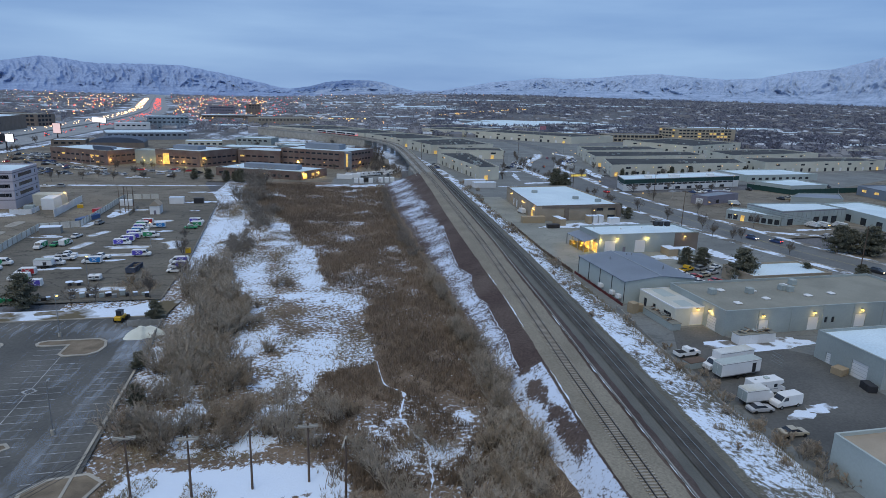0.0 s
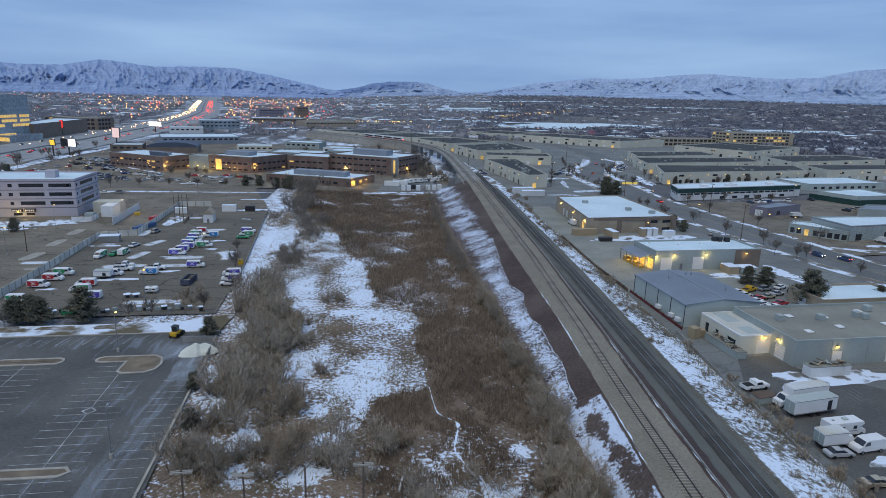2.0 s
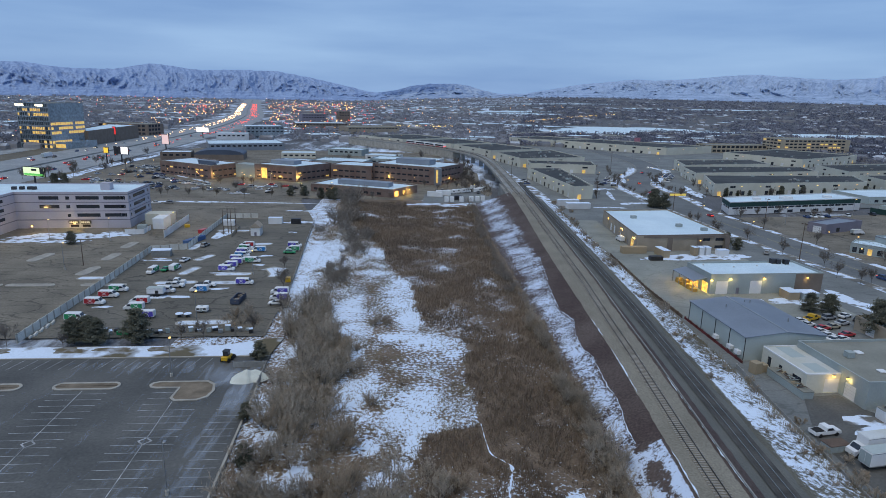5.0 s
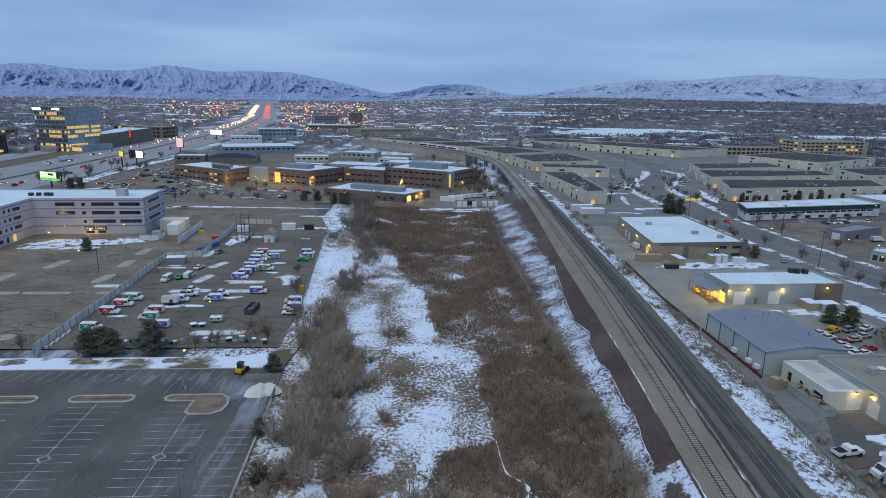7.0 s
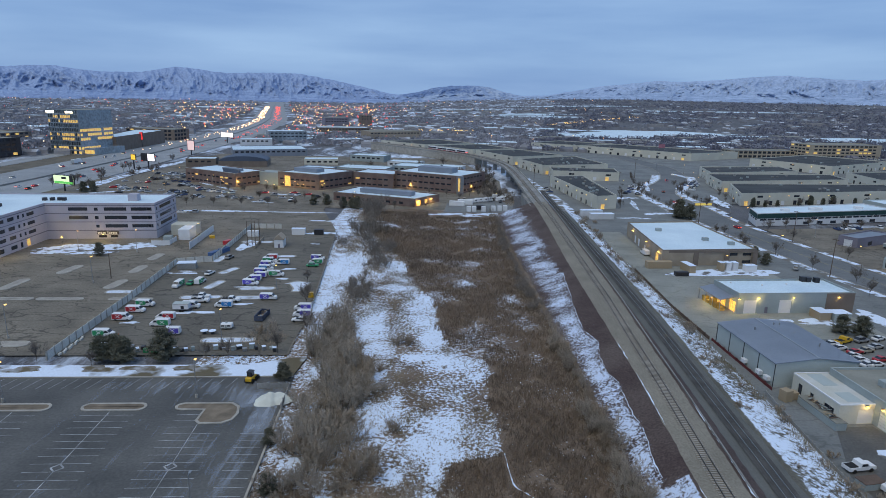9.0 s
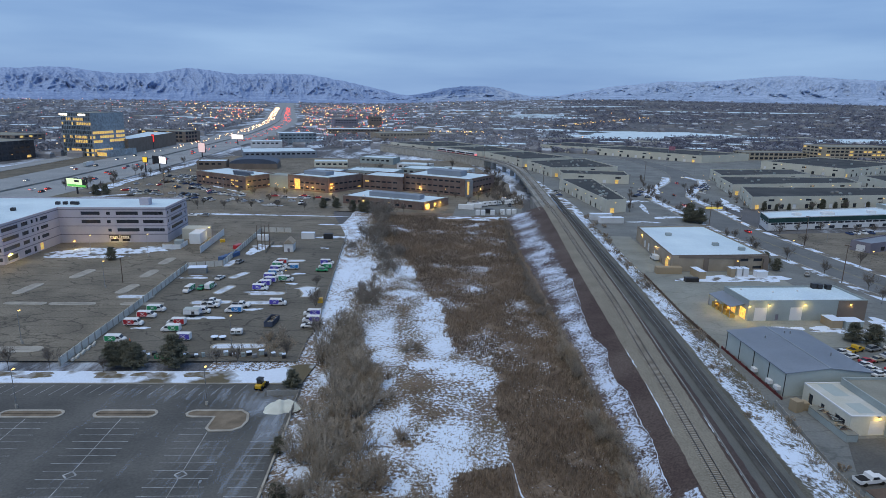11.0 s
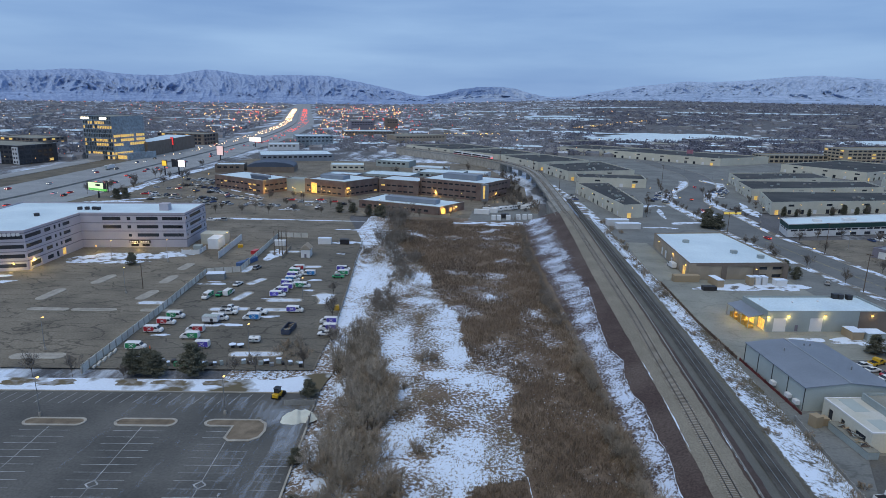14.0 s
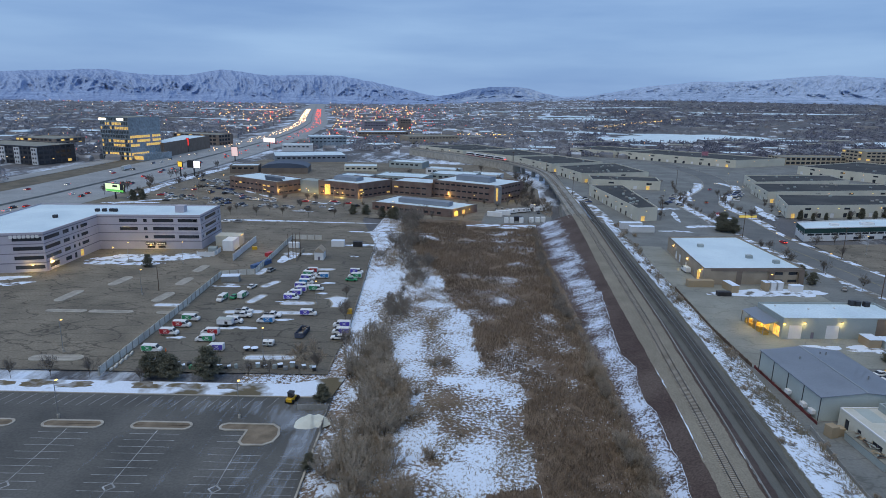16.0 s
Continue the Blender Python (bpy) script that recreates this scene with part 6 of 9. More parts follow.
for k in range(18):
    part("fin", boxes((k * 2 + 0.9, k * 2 + 1.1, -0.35, 0.0, 8, 41)), M["steel"], tw).matrix_world = pose(-392, 603.5, 0, 0, 0, -13.5)
dk = tower(-502, 562, -13, 90, 40, 17, 4, M["darkclad"], 0.02, 6, "black glazed office block with white piers")
for u in (44, 62, 83):
    part("pier", boxes((u, u + 6.5, -0.9, 0.0, 0, 15.4), bevel=0.05), M["whitewall"], dk, "white masonry pier").matrix_world = pose(-502, 562, 0, 0, 0, -13)
    for f in range(4):
        for q in (1.0, 3.9):
            part("window", boxes((u + q, u + q + 1.6, -0.96, -0.9, f * 3.8 + 1.2, f * 3.8 + 3.0)), M["glass"], dk).matrix_world = pose(-502, 562, 0, 0, 0, -13)
building("building", [(-362, 640), (-343, 632), (-349, 753), (-385, 756)], 15, M["tandark"], M["roofsnow"], "dark long entertainment building", "building", {})
tower(-560, 700, -12, 60, 40, 12, 3, M["tandark"], 0.2, 8, "brown office block with lit sign")
tower(-420, 800, -12, 70, 30, 14, 3, M["tandark"], 0.05, 9, "brown office block with red lit gables")

# retail beyond the estate: five-storey office on the right
tower(405, 715, 12, 90, 36, 18, 5, M["tanlight"], 0.2, 10, "tan five-storey office with dark glass")
tower(322, 728, 10, 80, 24, 9, 2, M["tanlight"], 0.1, 11, "low tan office building")

# ---- vegetation ----
def tri_mesh(name, tris, material, parent=None):
    v = np.asarray(tris, dtype=np.float32).reshape(-1, 3)
    n = len(v) // 3
    me = bpy.data.meshes.new(name)
    me.vertices.add(len(v))
    me.vertices.foreach_set("co", v.ravel())
    me.loops.add(len(v))
    me.loops.foreach_set("vertex_index", np.arange(len(v), dtype=np.int32))
    me.polygons.add(n)
    me.polygons.foreach_set("loop_start", np.arange(0, 3 * n, 3, dtype=np.int32))
    me.polygons.foreach_set("loop_total", np.full(n, 3, dtype=np.int32))
    me.update()
    me.validate()
    return link_mesh(name, me, material, parent)


def twig(tris, rng, a, b, w):
    d = b - a
    side = np.cross(d, rng.normal(size=3))
    side = side / (np.linalg.norm(side) + 1e-6) * w / 2
    tris += [a - side, a + side, b]


def bare_plant(name, seed, h, spread, stems, trunk_h, label, category, twig_mat, fine=10, w=0.06):
    """A leafless shrub or tree: leaning stems that fork three times into ever finer twigs."""
    rng = np.random.default_rng(seed)
    top = thing(name, label, category, 0, 0, 0)
    bm = bmesh.new()
    tris = []

    def aim(d, angle):
        """A way that leaves d by an angle, and bends upwards a little."""
        side = np.cross(d, rng.normal(size=3))
        side /= np.linalg.norm(side) + 1e-6
        v = d * math.cos(angle) + side * math.sin(angle) + np.array([0, 0, 0.22])
        return v / np.linalg.norm(v)

    for _ in range(stems):
        out, lean = rng.uniform(0, 2 * math.pi), abs(rng.normal()) * 0.33 + 0.12
        foot = np.array([math.cos(out), math.sin(out), 0]) * spread * 0.35 * rng.uniform(0, 1) * (trunk_h == 0) + np.array([0, 0, -0.1])
        d = np.array([math.cos(out) * math.sin(lean), math.sin(out) * math.sin(lean), math.cos(lean)])
        d[:2] *= spread / (0.75 * h)
        d /= np.linalg.norm(d)
        L = h * rng.uniform(0.55, 1.0) * (0.85 if trunk_h == 0 else 0.75)
        start = foot + np.array([0, 0, trunk_h])
        r = 0.04 + 0.012 * h / max(1, stems ** 0.5)
        prev = None
        for p, rr_ in ((foot, r), (start + d * 0.02, r * 0.9), (start + d * L * 0.5, r * 0.5), (start + d * L, r * 0.12)):
            ring = [bm.verts.new((p[0] + rr_ * math.cos(q), p[1] + rr_ * math.sin(q), p[2])) for q in (0, 2.1, 4.2)]
            if prev:
                for q in range(3):
                    bm.faces.new((prev[q], prev[(q + 1) % 3], ring[(q + 1) % 3], ring[q]))
            prev = ring
        for _ in range(fine):
            f = rng.uniform(0.2, 1.0)
            a1, d1, l1 = start + d * L * f, aim(d, rng.uniform(0.4, 1.0)), L * rng.uniform(0.25, 0.5) * (1.25 - 0.6 * f)
            twig(tris, rng, a1, a1 + d1 * l1, w * 2.0)
            for _ in range(6):
                g = rng.uniform(0.3, 1.0)
                a2, d2, l2 = a1 + d1 * l1 * g, aim(d1, rng.uniform(0.3, 0.9)), l1 * rng.uniform(0.3, 0.65)
                twig(tris, rng, a2, a2 + d2 * l2, w * 1.2)
                for _ in range(4):
                    a3 = a2 + d2 * l2 * rng.uniform(0.2, 1.0)
                    twig(tris, rng, a3, a3 + aim(d2, rng.uniform(0.3, 0.9)) * l2 * rng.uniform(0.35, 0.8), w * 0.8)
    part("trunk", bm, M["bark"], top)
    tri_mesh("crown", tris, twig_mat, top)
    return top


def conifer(name, seed, h, r, label):
    rng = np.random.default_rng(seed)
    top = thing(name, label, "tree")
    part("trunk", cyl(bmesh.new(), 0, 0, -0.1, h * 0.9, 0.2, 0.04, 7), M["bark"], top)
    tris = []
    for _ in range(95):
        z = rng.uniform(0.08, 0.97)
        a = rng.uniform(0, 2 * math.pi)
        L = r * min(1.0, 0.55 + 2.2 * z) * (1 - z) ** 0.5 * rng.uniform(0.55, 1.15) + 0.25
        tip = np.array([L * math.cos(a), L * math.sin(a), L * rng.uniform(-0.05, 0.3)])
        c = np.array([0, 0, h * z])
        twig(tris, rng, c, c + tip, 0.07)
        for _ in range(int(70 + 70 * L / r)):
            p = c + tip * rng.uniform(0.3, 1.0) + rng.normal(size=3) * np.array([0.28, 0.28, 0.16])
            tris += [p + rng.normal(size=3) * np.array([0.14, 0.14, 0.11]) for _ in range(3)]
    tri_mesh("crown", tris, M["needle"], top)
    return top


def scatter(protos, spots):
    """Puts prototypes at (x, y, scale, turn); the first use of each is the prototype itself."""
    used = set()
    for i, (x, y, z, s, turn) in enumerate(spots):
        pr_ = protos[i % len(protos)]
        m = pose(x, y, z, 0, 0, turn)
        if pr_.name in used:
            ob = copy_thing(pr_, m)
        else:
            used.add(pr_.name)
            pr_.matrix_world = m
            ob = pr_
        ob.scale = (s, s, s)


rnd = random.Random(7)
shrubs = [bare_plant("shrub", 40 + k, (4.6, 3.8, 5.2, 4.2, 3.4, 5.6, 4.0)[k], (2.8, 3.2, 2.4, 3.0, 2.9, 2.3, 3.3)[k], (10, 12, 8, 11, 12, 7, 11)[k], 0, "leafless grey-brown shrub in the snowy marsh", "shrub", M["twigred"] if k % 3 == 1 else M["twig"], 10, 0.045) for k in range(7)]
for o in shrubs:
    o["group"] = "marsh shrubs"
spots, thick = [], []
for x, y, rx, ry, n, s in ((-44, 330, 6, 18, 14, 1.6), (-38.5, 282, 5, 20, 17, 1.45), (-46, 262, 4, 14, 4, 0.9), (-31, 252, 6, 14, 12, 1.2), (-33, 176, 3, 6, 6, 0.9), (-12, 153.5, 3.2, 2.2, 7, 0.55), (28, 70, 4.5, 9, 17, 1.1), (24, 60, 6, 7, 8, 1.1), (14, 72, 6, 5, 4, 0.7), (-31, 205, 4, 13, 15, 0.95), (-29, 228, 4, 8, 8, 1.0), (-31, 192, 4, 7, 8, 0.9)) + (
                           (-16.5, 127, 1.2, 1.5, 2, 0.6), (-12, 111, 1.2, 1.2, 2, 0.7), (-50, 155, 5, 4, 5, 0.9), (29, 112, 2.4, 14, 14, 0.85), (27.5, 150, 2.4, 16, 12, 0.8), (24, 200, 2.2, 20, 13, 0.75), (22.5, 262, 2, 26, 12, 0.75), (30, 88, 2.6, 9, 10, 1.05), (10, 58, 8, 4, 6, 0.9), (34, 400, 3, 30, 8, 1.0), (24, 440, 6, 30, 8, 1.1)):
    for _ in range(n):
        a, r = rnd.uniform(0, 6.283), math.sqrt(rnd.random())
        spots.append((x + rx * r * math.cos(a), y + ry * r * math.sin(a), 0, s * rnd.choice((0.6, 0.8, 0.95, 1.05, 1.3)) * rnd.uniform(0.85, 1.15), rnd.uniform(0, 360)))
    thick.append((x, y, rx + 1.2, ry + 1.2, s))


def thicket_right(y):
    return lerp(y, (58, 76, 88, 95, 100, 108, 112, 126, 134, 140, 150, 160, 170), (-22, -1, -1, -8, -17, -15.5, -20.5, -18, -19.5, -21.5, -26, -27, -29))


kept = 0
while kept < 190:
    y = rnd.uniform(76, 168)
    x = rnd.uniform(lot_edge(y) + 0.8, thicket_right(y) - 0.5)
    if float(within(DEEP + POCKET, x, y)) > 0.3 or (x > -14 and rnd.random() < 0.35):
        continue
    kept += 1
    spots.append((x, y, 0, rnd.choice((0.6, 0.8, 1.0, 1.2, 1.5)) * rnd.uniform(0.85, 1.15), rnd.uniform(0, 360)))
for x, y, s in ((-5.2, 76.5, 1.2), (-2.5, 77, 0.9), (2, 82, 1.35), (4, 84, 1.1), (0.5, 85.5, 0.9), (6.5, 69, 1.3), (5.6, 74, 1.2), (8.5, 65, 1.2), (10, 62, 1.3), (-0.3, 75.5, 0.9), (-13.2, 78.5, 1.1), (-8, 79.5, 1.0), (-20.6, 81, 1.1), (-17, 83, 1.0), (-24, 80, 1.0), (26, 65.6, 1.4), (27, 76, 1.3), (31, 69, 1.4), (-30.6, 90, 1.1)):
    spots.append((x, y, 0, s, rnd.uniform(0, 360)))
for y in np.arange(64, 340, 5.2):
    spots.append((toe(y) - 2.8 + rnd.uniform(-2.2, 1.2), y, 0, rnd.uniform(0.5, 0.85), rnd.uniform(0, 360)))
scatter(shrubs, [q for q in spots if q[1] < 172])
rest, crowns = [], [o for p in shrubs for o in p.children if o.name.startswith("crown")]
for i, (x, y, z, s, turn) in enumerate([q for q in spots if q[1] >= 172]):
    me = crowns[i % len(crowns)].data
    co = np.empty(len(me.vertices) * 3, np.float32)
    me.vertices.foreach_get("co", co)
    co = co.reshape(-1, 3, 3)[::2].copy()
    co[:, 1] += 0.5 * (co[:, 1] - co[:, 0])
    a = radians(turn)
    c_, s_ = math.cos(a), math.sin(a)
    rest.append(np.stack([x + s * (co[..., 0] * c_ - co[..., 1] * s_), y + s * (co[..., 0] * s_ + co[..., 1] * c_), s * co[..., 2]], -1))
tagged(tri_mesh("far_shrubs", np.concatenate(rest), M["fartwig"]), "leafless shrubs at the far end of the marsh", "shrubs", kind="stuff")
bushes = [bare_plant("bush", 60 + k, 1.7, 1.5, 9, 0, "low dry bush on the railway verge", "bush", M["twigred"] if k % 2 else M["twig"], 8, 0.05) for k in range(3)]
spots = []
for _ in range(72):
    y = rnd.uniform(55, 330)
    x = rnd.uniform(track2(y) + 5, 69)
    spots.append((x, y, bank_z(x, y) - 0.05, rnd.uniform(0.4, 1.1), rnd.uniform(0, 360)))
for x, y, s in ((72, 62, 1.6), (73, 66, 1.5), (71.5, 70, 1.5), (70, 74, 1.3), (67, 95, 1.4), (68, 118, 1.3), (66, 165, 2.0), (66.5, 170, 1.6), (69.5, 83, 1.5), (68.4, 86, 1.6), (70.5, 88, 1.3), (67.5, 90, 1.2), (71, 65, 1.8), (69.5, 68, 1.6), (72.5, 58, 1.8), (70, 60, 1.5), (68, 72, 1.4), (66.5, 78, 1.2), (71.5, 93, 1.2), (70.8, 106, 1.2), (69.5, 123, 1.3), (68, 285, 1.8), (70, 300, 1.6), (67, 318, 1.7), (71, 330, 1.5), (69, 345, 1.8), (72, 352, 1.6), (66, 262, 1.6), (74, 322, 1.4), (66, 215, 1.8), (65, 240, 1.5), (-4, 205, 1.0), (5, 120, 0.8), (-6, 120, 0.7), (-17, 137, 1.3), (-2, 140, 0.7)):
    spots.append((x, y, max(0, bank_z(x, y) if x > 50 else 0), s, rnd.uniform(0, 360)))
scatter(bushes, spots)
trees = [bare_plant("bare_tree", 80 + k, 5.6, 3.9, 7, 1.8, "leafless street tree with a fine grey crown", "tree", M["treetwig"], 12, 0.05) for k in range(3)]
spots = [(x, y, 0, s, rnd.uniform(0, 360)) for x, y, s in (
    (-98.5, 136.3, 0.9), (-117.5, 134.1, 0.9), (-108, 135.4, 1.0), (-127, 134, 0.9), (-85, 135.5, 0.7), (-55, 142, 0.9), (-60, 141, 0.8), (-50, 205, 0.9), (-45, 182, 1.1), (-47, 190, 0.8), (-44, 146, 1.0), (-40, 160, 1.0),
    (138, 262, 1), (141.5, 240, 1.1), (146, 220, 1.2), (150, 200, 1), (155, 180, 0.9), (165, 256, 1.1), (172.4, 225.2, 1.1), (146.6, 200.4, 1.0), (142.5, 206.9, 1), (160, 290, 1), (132, 300, 1), (133, 285, 0.9), (158, 310, 1.1)) + ((172, 320, 1), (186, 324, 1), (130, 345, 1), (131, 375, 1), (157, 385, 1), (130, 430, 1), (135, 455, 1), (158, 440, 1), (164, 465, 1), (128, 300, 1.0), (129, 272, 1.1), (200, 316, 1.0), (212, 322, 1),
    (-120, 345, 1), (-105, 346, 1), (-90, 347, 1), (-135, 344, 1), (-150, 343, 1), (-165, 342, 1), (10, 400, 1), (16, 396, 1), (-5, 398, 1), (30, 395, 0.9), (-254, 444, 1.3), (-247, 434, 1.3)) + ((-255, 476, 1.3), (-254, 483, 1.3), (-229, 468, 1.3), (-228, 474, 1.3), (-248, 547, 1.3), (-260, 397, 1.3), (-250, 404, 1.3), (-252, 411, 1.3), (-235, 395, 1.2), (-238, 415, 1.3), (-230, 440, 1.2), (-240, 470, 1.2), (-60, 372, 0.9), (-40, 366, 0.9), (195, 386, 0.9), (218, 391, 1), (242, 397, 1), (266, 402, 1), (-82, 500, 1.5), (-70, 520, 1.5), (-30, 540, 1.5), (-10, 560, 1.6), (20, 520, 1.4), (25, 470, 1.3), (28, 440, 1.2)) + ((15, 480, 1.3), (5, 500, 1.4))]
for _ in range(32):
    x, y = rnd.choice(((-215, 425), (-160, 405), (-125, 400), (-60, 410), (-20, 395), (-95, 375), (-200, 395), (15, 420), (-150, 360), (-40, 350)))
    spots.append((x + rnd.uniform(-26, 26), y + rnd.uniform(-7, 7), 0, rnd.uniform(0.6, 1.0), rnd.uniform(0, 360)))
for k in range(26):
    spots.append((32 - rnd.uniform(0, 14), 380 + k * 6, 0, rnd.uniform(0.8, 1.3), rnd.uniform(0, 360)))
for x0, y0, dx, dy, n in ((100, 372, 3.5, 14, 6), (136, 470, 3, 12, 6), (130, 500, 1, 9, 4), (176, 392, 2, 11, 5), (322, 470, 8, 3, 6), (140, 530, -2, 13, 5)):
    for k in range(n):
        spots.append((x0 + dx * k + rnd.uniform(-1.5, 1.5), y0 + dy * k + rnd.uniform(-2, 2), 0.05, rnd.uniform(0.5, 0.9), rnd.uniform(0, 360)))
for k in range(22):
    p = street[62 + k]
    for s_ in (-14.5, 14.0):
        if rnd.random() < 0.75:
            spots.append((p[0] + s_ + rnd.uniform(-1.5, 1.5), p[1] + rnd.uniform(-3, 3), 0.1, rnd.uniform(0.5, 0.85), rnd.uniform(0, 360)))
scatter(trees, spots)
pines = [conifer("pine_tree", 20 + k, 6.6, 3.3, "dark green bushy pine tree") for k in range(3)]
scatter(pines, [(x, y, 0, s, rnd.uniform(0, 360)) for x, y, s in ((-81.5, 139.6, 1.0), (-84.4, 138.8, 0.95), (-79.0, 138.8, 0.95), (-70, 140.2, 1.25), (-137.9, 233.4, 0.8), (-38.6, 131.5, 0.65), (-190, 206, 0.8), (-81.7, 357.7, 0.9), (-74.2, 359, 0.9), (-63.5, 352.2, 0.9), (-54.5, 347, 1.1), (-58, 350, 0.9),
    (111.3, 171, 0.85), (115, 168, 0.95), (118.6, 152, 1.5), (140.7, 154, 0.75), (177.5, 184.5, 1.5), (186.5, 179.5, 1.6), (182, 184, 1.3), (190, 184, 1.4), (153.9, 146.9, 0.8), (156.3, 150.5, 0.8), (126.7, 347.2, 1.5), (129.7, 341, 1.3), (125, 343, 1.2)) + ((125.9, 246, 0.75), (126, 256, 0.8), (-231, 382, 1), (-226, 384, 1), (-34, 105, 0.5), (-30, 90, 0.6))])
spruces = [conifer("spruce_tree", 50 + k, 6.5, 1.5, "narrow dark spruce in front of a warehouse") for k in range(2)]
scatter(spruces, [(186 + k * 8.2, 386 + k * 1.95 + rnd.uniform(-1, 1), 0, rnd.uniform(0.6, 1.1), rnd.uniform(0, 360)) for k in range(14) if k not in (3, 8)])


# reeds and dry tussocks
def field_noise(x, y, s):
    return np.sin(x * s * 1.3 + 2 * np.sin(y * s * 0.7)) + np.sin(y * s + 1.7 * np.sin(x * s * 0.9 + 1))


def blades(name, n, where, h0, h1, w, material, label, seed, lean=0.35):
    rng = np.random.default_rng(seed)
    P = where(rng, n)
    n = len(P)
    hh = rng.uniform(h0, h1, n) * (0.78 + 0.16 * field_noise(P[:, 0], P[:, 1], 1.3) + 0.08 * field_noise(P[:, 1], P[:, 0], 0.4))
    a = rng.uniform(0, 2 * math.pi, n)
    dx, dy = np.cos(a) * w / 2, np.sin(a) * w / 2
    tip = np.stack([P[:, 0] + rng.normal(0, lean, n), P[:, 1] + rng.normal(0, lean, n), hh], 1)
    t = np.empty((n, 3, 3), np.float32)
    t[:, 0] = np.stack([P[:, 0] - dx, P[:, 1] - dy, np.zeros(n)], 1)
    t[:, 1] = np.stack([P[:, 0] + dx, P[:, 1] + dy, np.zeros(n)], 1)
    t[:, 2] = tip
    return tagged(tri_mesh(name, t, material), label, "reeds", kind="stuff")


ry_ = np.arange(50, 346.0)
RL, RT = np.array([reed_left(y) for y in ry_]), np.array([toe(y) for y in ry_])


def in_reeds(rng, n):
    y = 64 + 278 * rng.uniform(0, 1, n) ** 1.35
    x = rng.uniform(-50, 34, n)
    l, r = np.interp(y, ry_, RL), np.interp(y, ry_, RT)
    edge = 0.7 * np.sin(y * 0.6) + 0.6 * np.sin(y * 1.7 + 1) + rng.normal(0, 0.5, n)
    gap = field_noise(x, y, 0.3) + 0.6 * field_noise(x, y, 0.8) + 0.5 * field_noise(y, x, 1.9)
    thin = within(SPECKED, x + 2 * np.sin(y * 0.4), y + 3 * np.sin(x * 0.5)) + np.clip((94 - y) / 14, 0, 0.6)
    trod = np.array([q for pts in TRAILS for q in smooth_line(pts, 6)])
    on_path = (y < 106) & (np.abs(x - np.interp(y, trod[::-1, 1], trod[::-1, 0])) < 0.55)
    keep = (x > l + edge) & (x < r - 2.0) & (gap < 1.9 - 1.3 * thin) & ~on_path & ~((y > 330 + 1.5 * np.sin(x * 0.7)) & (x > -14))
    return np.stack([x, y], 1)[keep]


def in_snow(rng, n):
    y = 64 + 280 * rng.uniform(0, 1, n) ** 1.3
    x = rng.uniform(-52, 34, n)
    l = np.interp(y, ry_, RL)
    gap = field_noise(x, y, 0.12) + 0.9 * field_noise(x, y, 0.5) + np.where(y > 150, 0.25, 0.0)
    deep = within(DEEP + POCKET, x, y)
    keep = (x < l) & (x > -36 - 0.09 * (y - 160)) & (gap > -0.6) & ~((y < 73) & (x < 4) & (x > -26) & (gap < 1.6)) & (rng.uniform(0, 1, n) > 0.8 * deep)
    return np.stack([x, y], 1)[keep]


def in_thickets(rng, n):
    out = []
    area = sum(q[2] * q[3] for q in thick)
    for x, y, rx, ry, s in thick:
        m = int(n * 0.75 * rx * ry / area)
        a, r = rng.uniform(0, 2 * math.pi, m), np.sqrt(rng.uniform(0, 1, m))
        out.append(np.stack([x + rx * r * np.cos(a), y + ry * r * np.sin(a)], 1))
    y = rng.uniform(76, 168, n // 2)
    lo, hi = np.array([lot_edge(q) + 1.5 for q in y]), np.array([thicket_right(q) for q in y])
    q = np.stack([lo + (hi - lo) * rng.uniform(0, 1, n // 2), y], 1)
    out.append(q[within(DEEP + POCKET, q[:, 0], q[:, 1]) < 0.3])
    y = rng.uniform(60, 340, n // 4)
    out.append(np.stack([np.interp(y, ry_, RT) - 2.5 + rng.normal(0, 1.3, n // 4), y], 1))
    return np.concatenate(out)


blades("undergrowth", 32000, in_thickets, 0.4, 1.8, 0.12, M["twigred"], "tangled grey undergrowth below the shrubs", 9, 0.7)
blades("reed_bed", 260000, in_reeds, 0.7, 1.8, 0.13, M["reed"], "bed of tall dry brown reeds", 5)
blades("grass_tussocks", 190000, in_snow, 0.2, 0.7, 0.16, M["grass"], "dry grass tussocks poking through snow", 6, 0.3)
blades("verge_grass", 30000, lambda g, n: np.stack([g.uniform(59, 69, n), g.uniform(50, 330, n)], 1), 0.6, 2.2, 0.12, M["grass"], "dry grass on the railway verge", 8, 0.2)


# ---- vehicles ----
def paint(name, col, rough=0.35):
    return mat(name, col, rough, 0.05, 1.0, 0.0, spec=0.5)


PAINT = {"white": M["white"], "red": paint("red_paint", (0.42, 0.03, 0.04)), "green": paint("green_paint", (0.03, 0.28, 0.12)), "purple": paint("purple_wrap", (0.10, 0.08, 0.46)), "blue": paint("blue_wrap", (0.03, 0.22, 0.55)),
         "grey": paint("grey_paint", (0.25, 0.26, 0.27)), "black": paint("black_paint", (0.025, 0.025, 0.03)), "silver": paint("silver_paint", (0.42, 0.43, 0.45)), "tanc": paint("beige_paint", (0.40, 0.36, 0.28)), "navy": paint("navy_paint", (0.04, 0.07, 0.17)), "yellow": paint("yellow_paint_gloss", (0.6, 0.36, 0.02))}


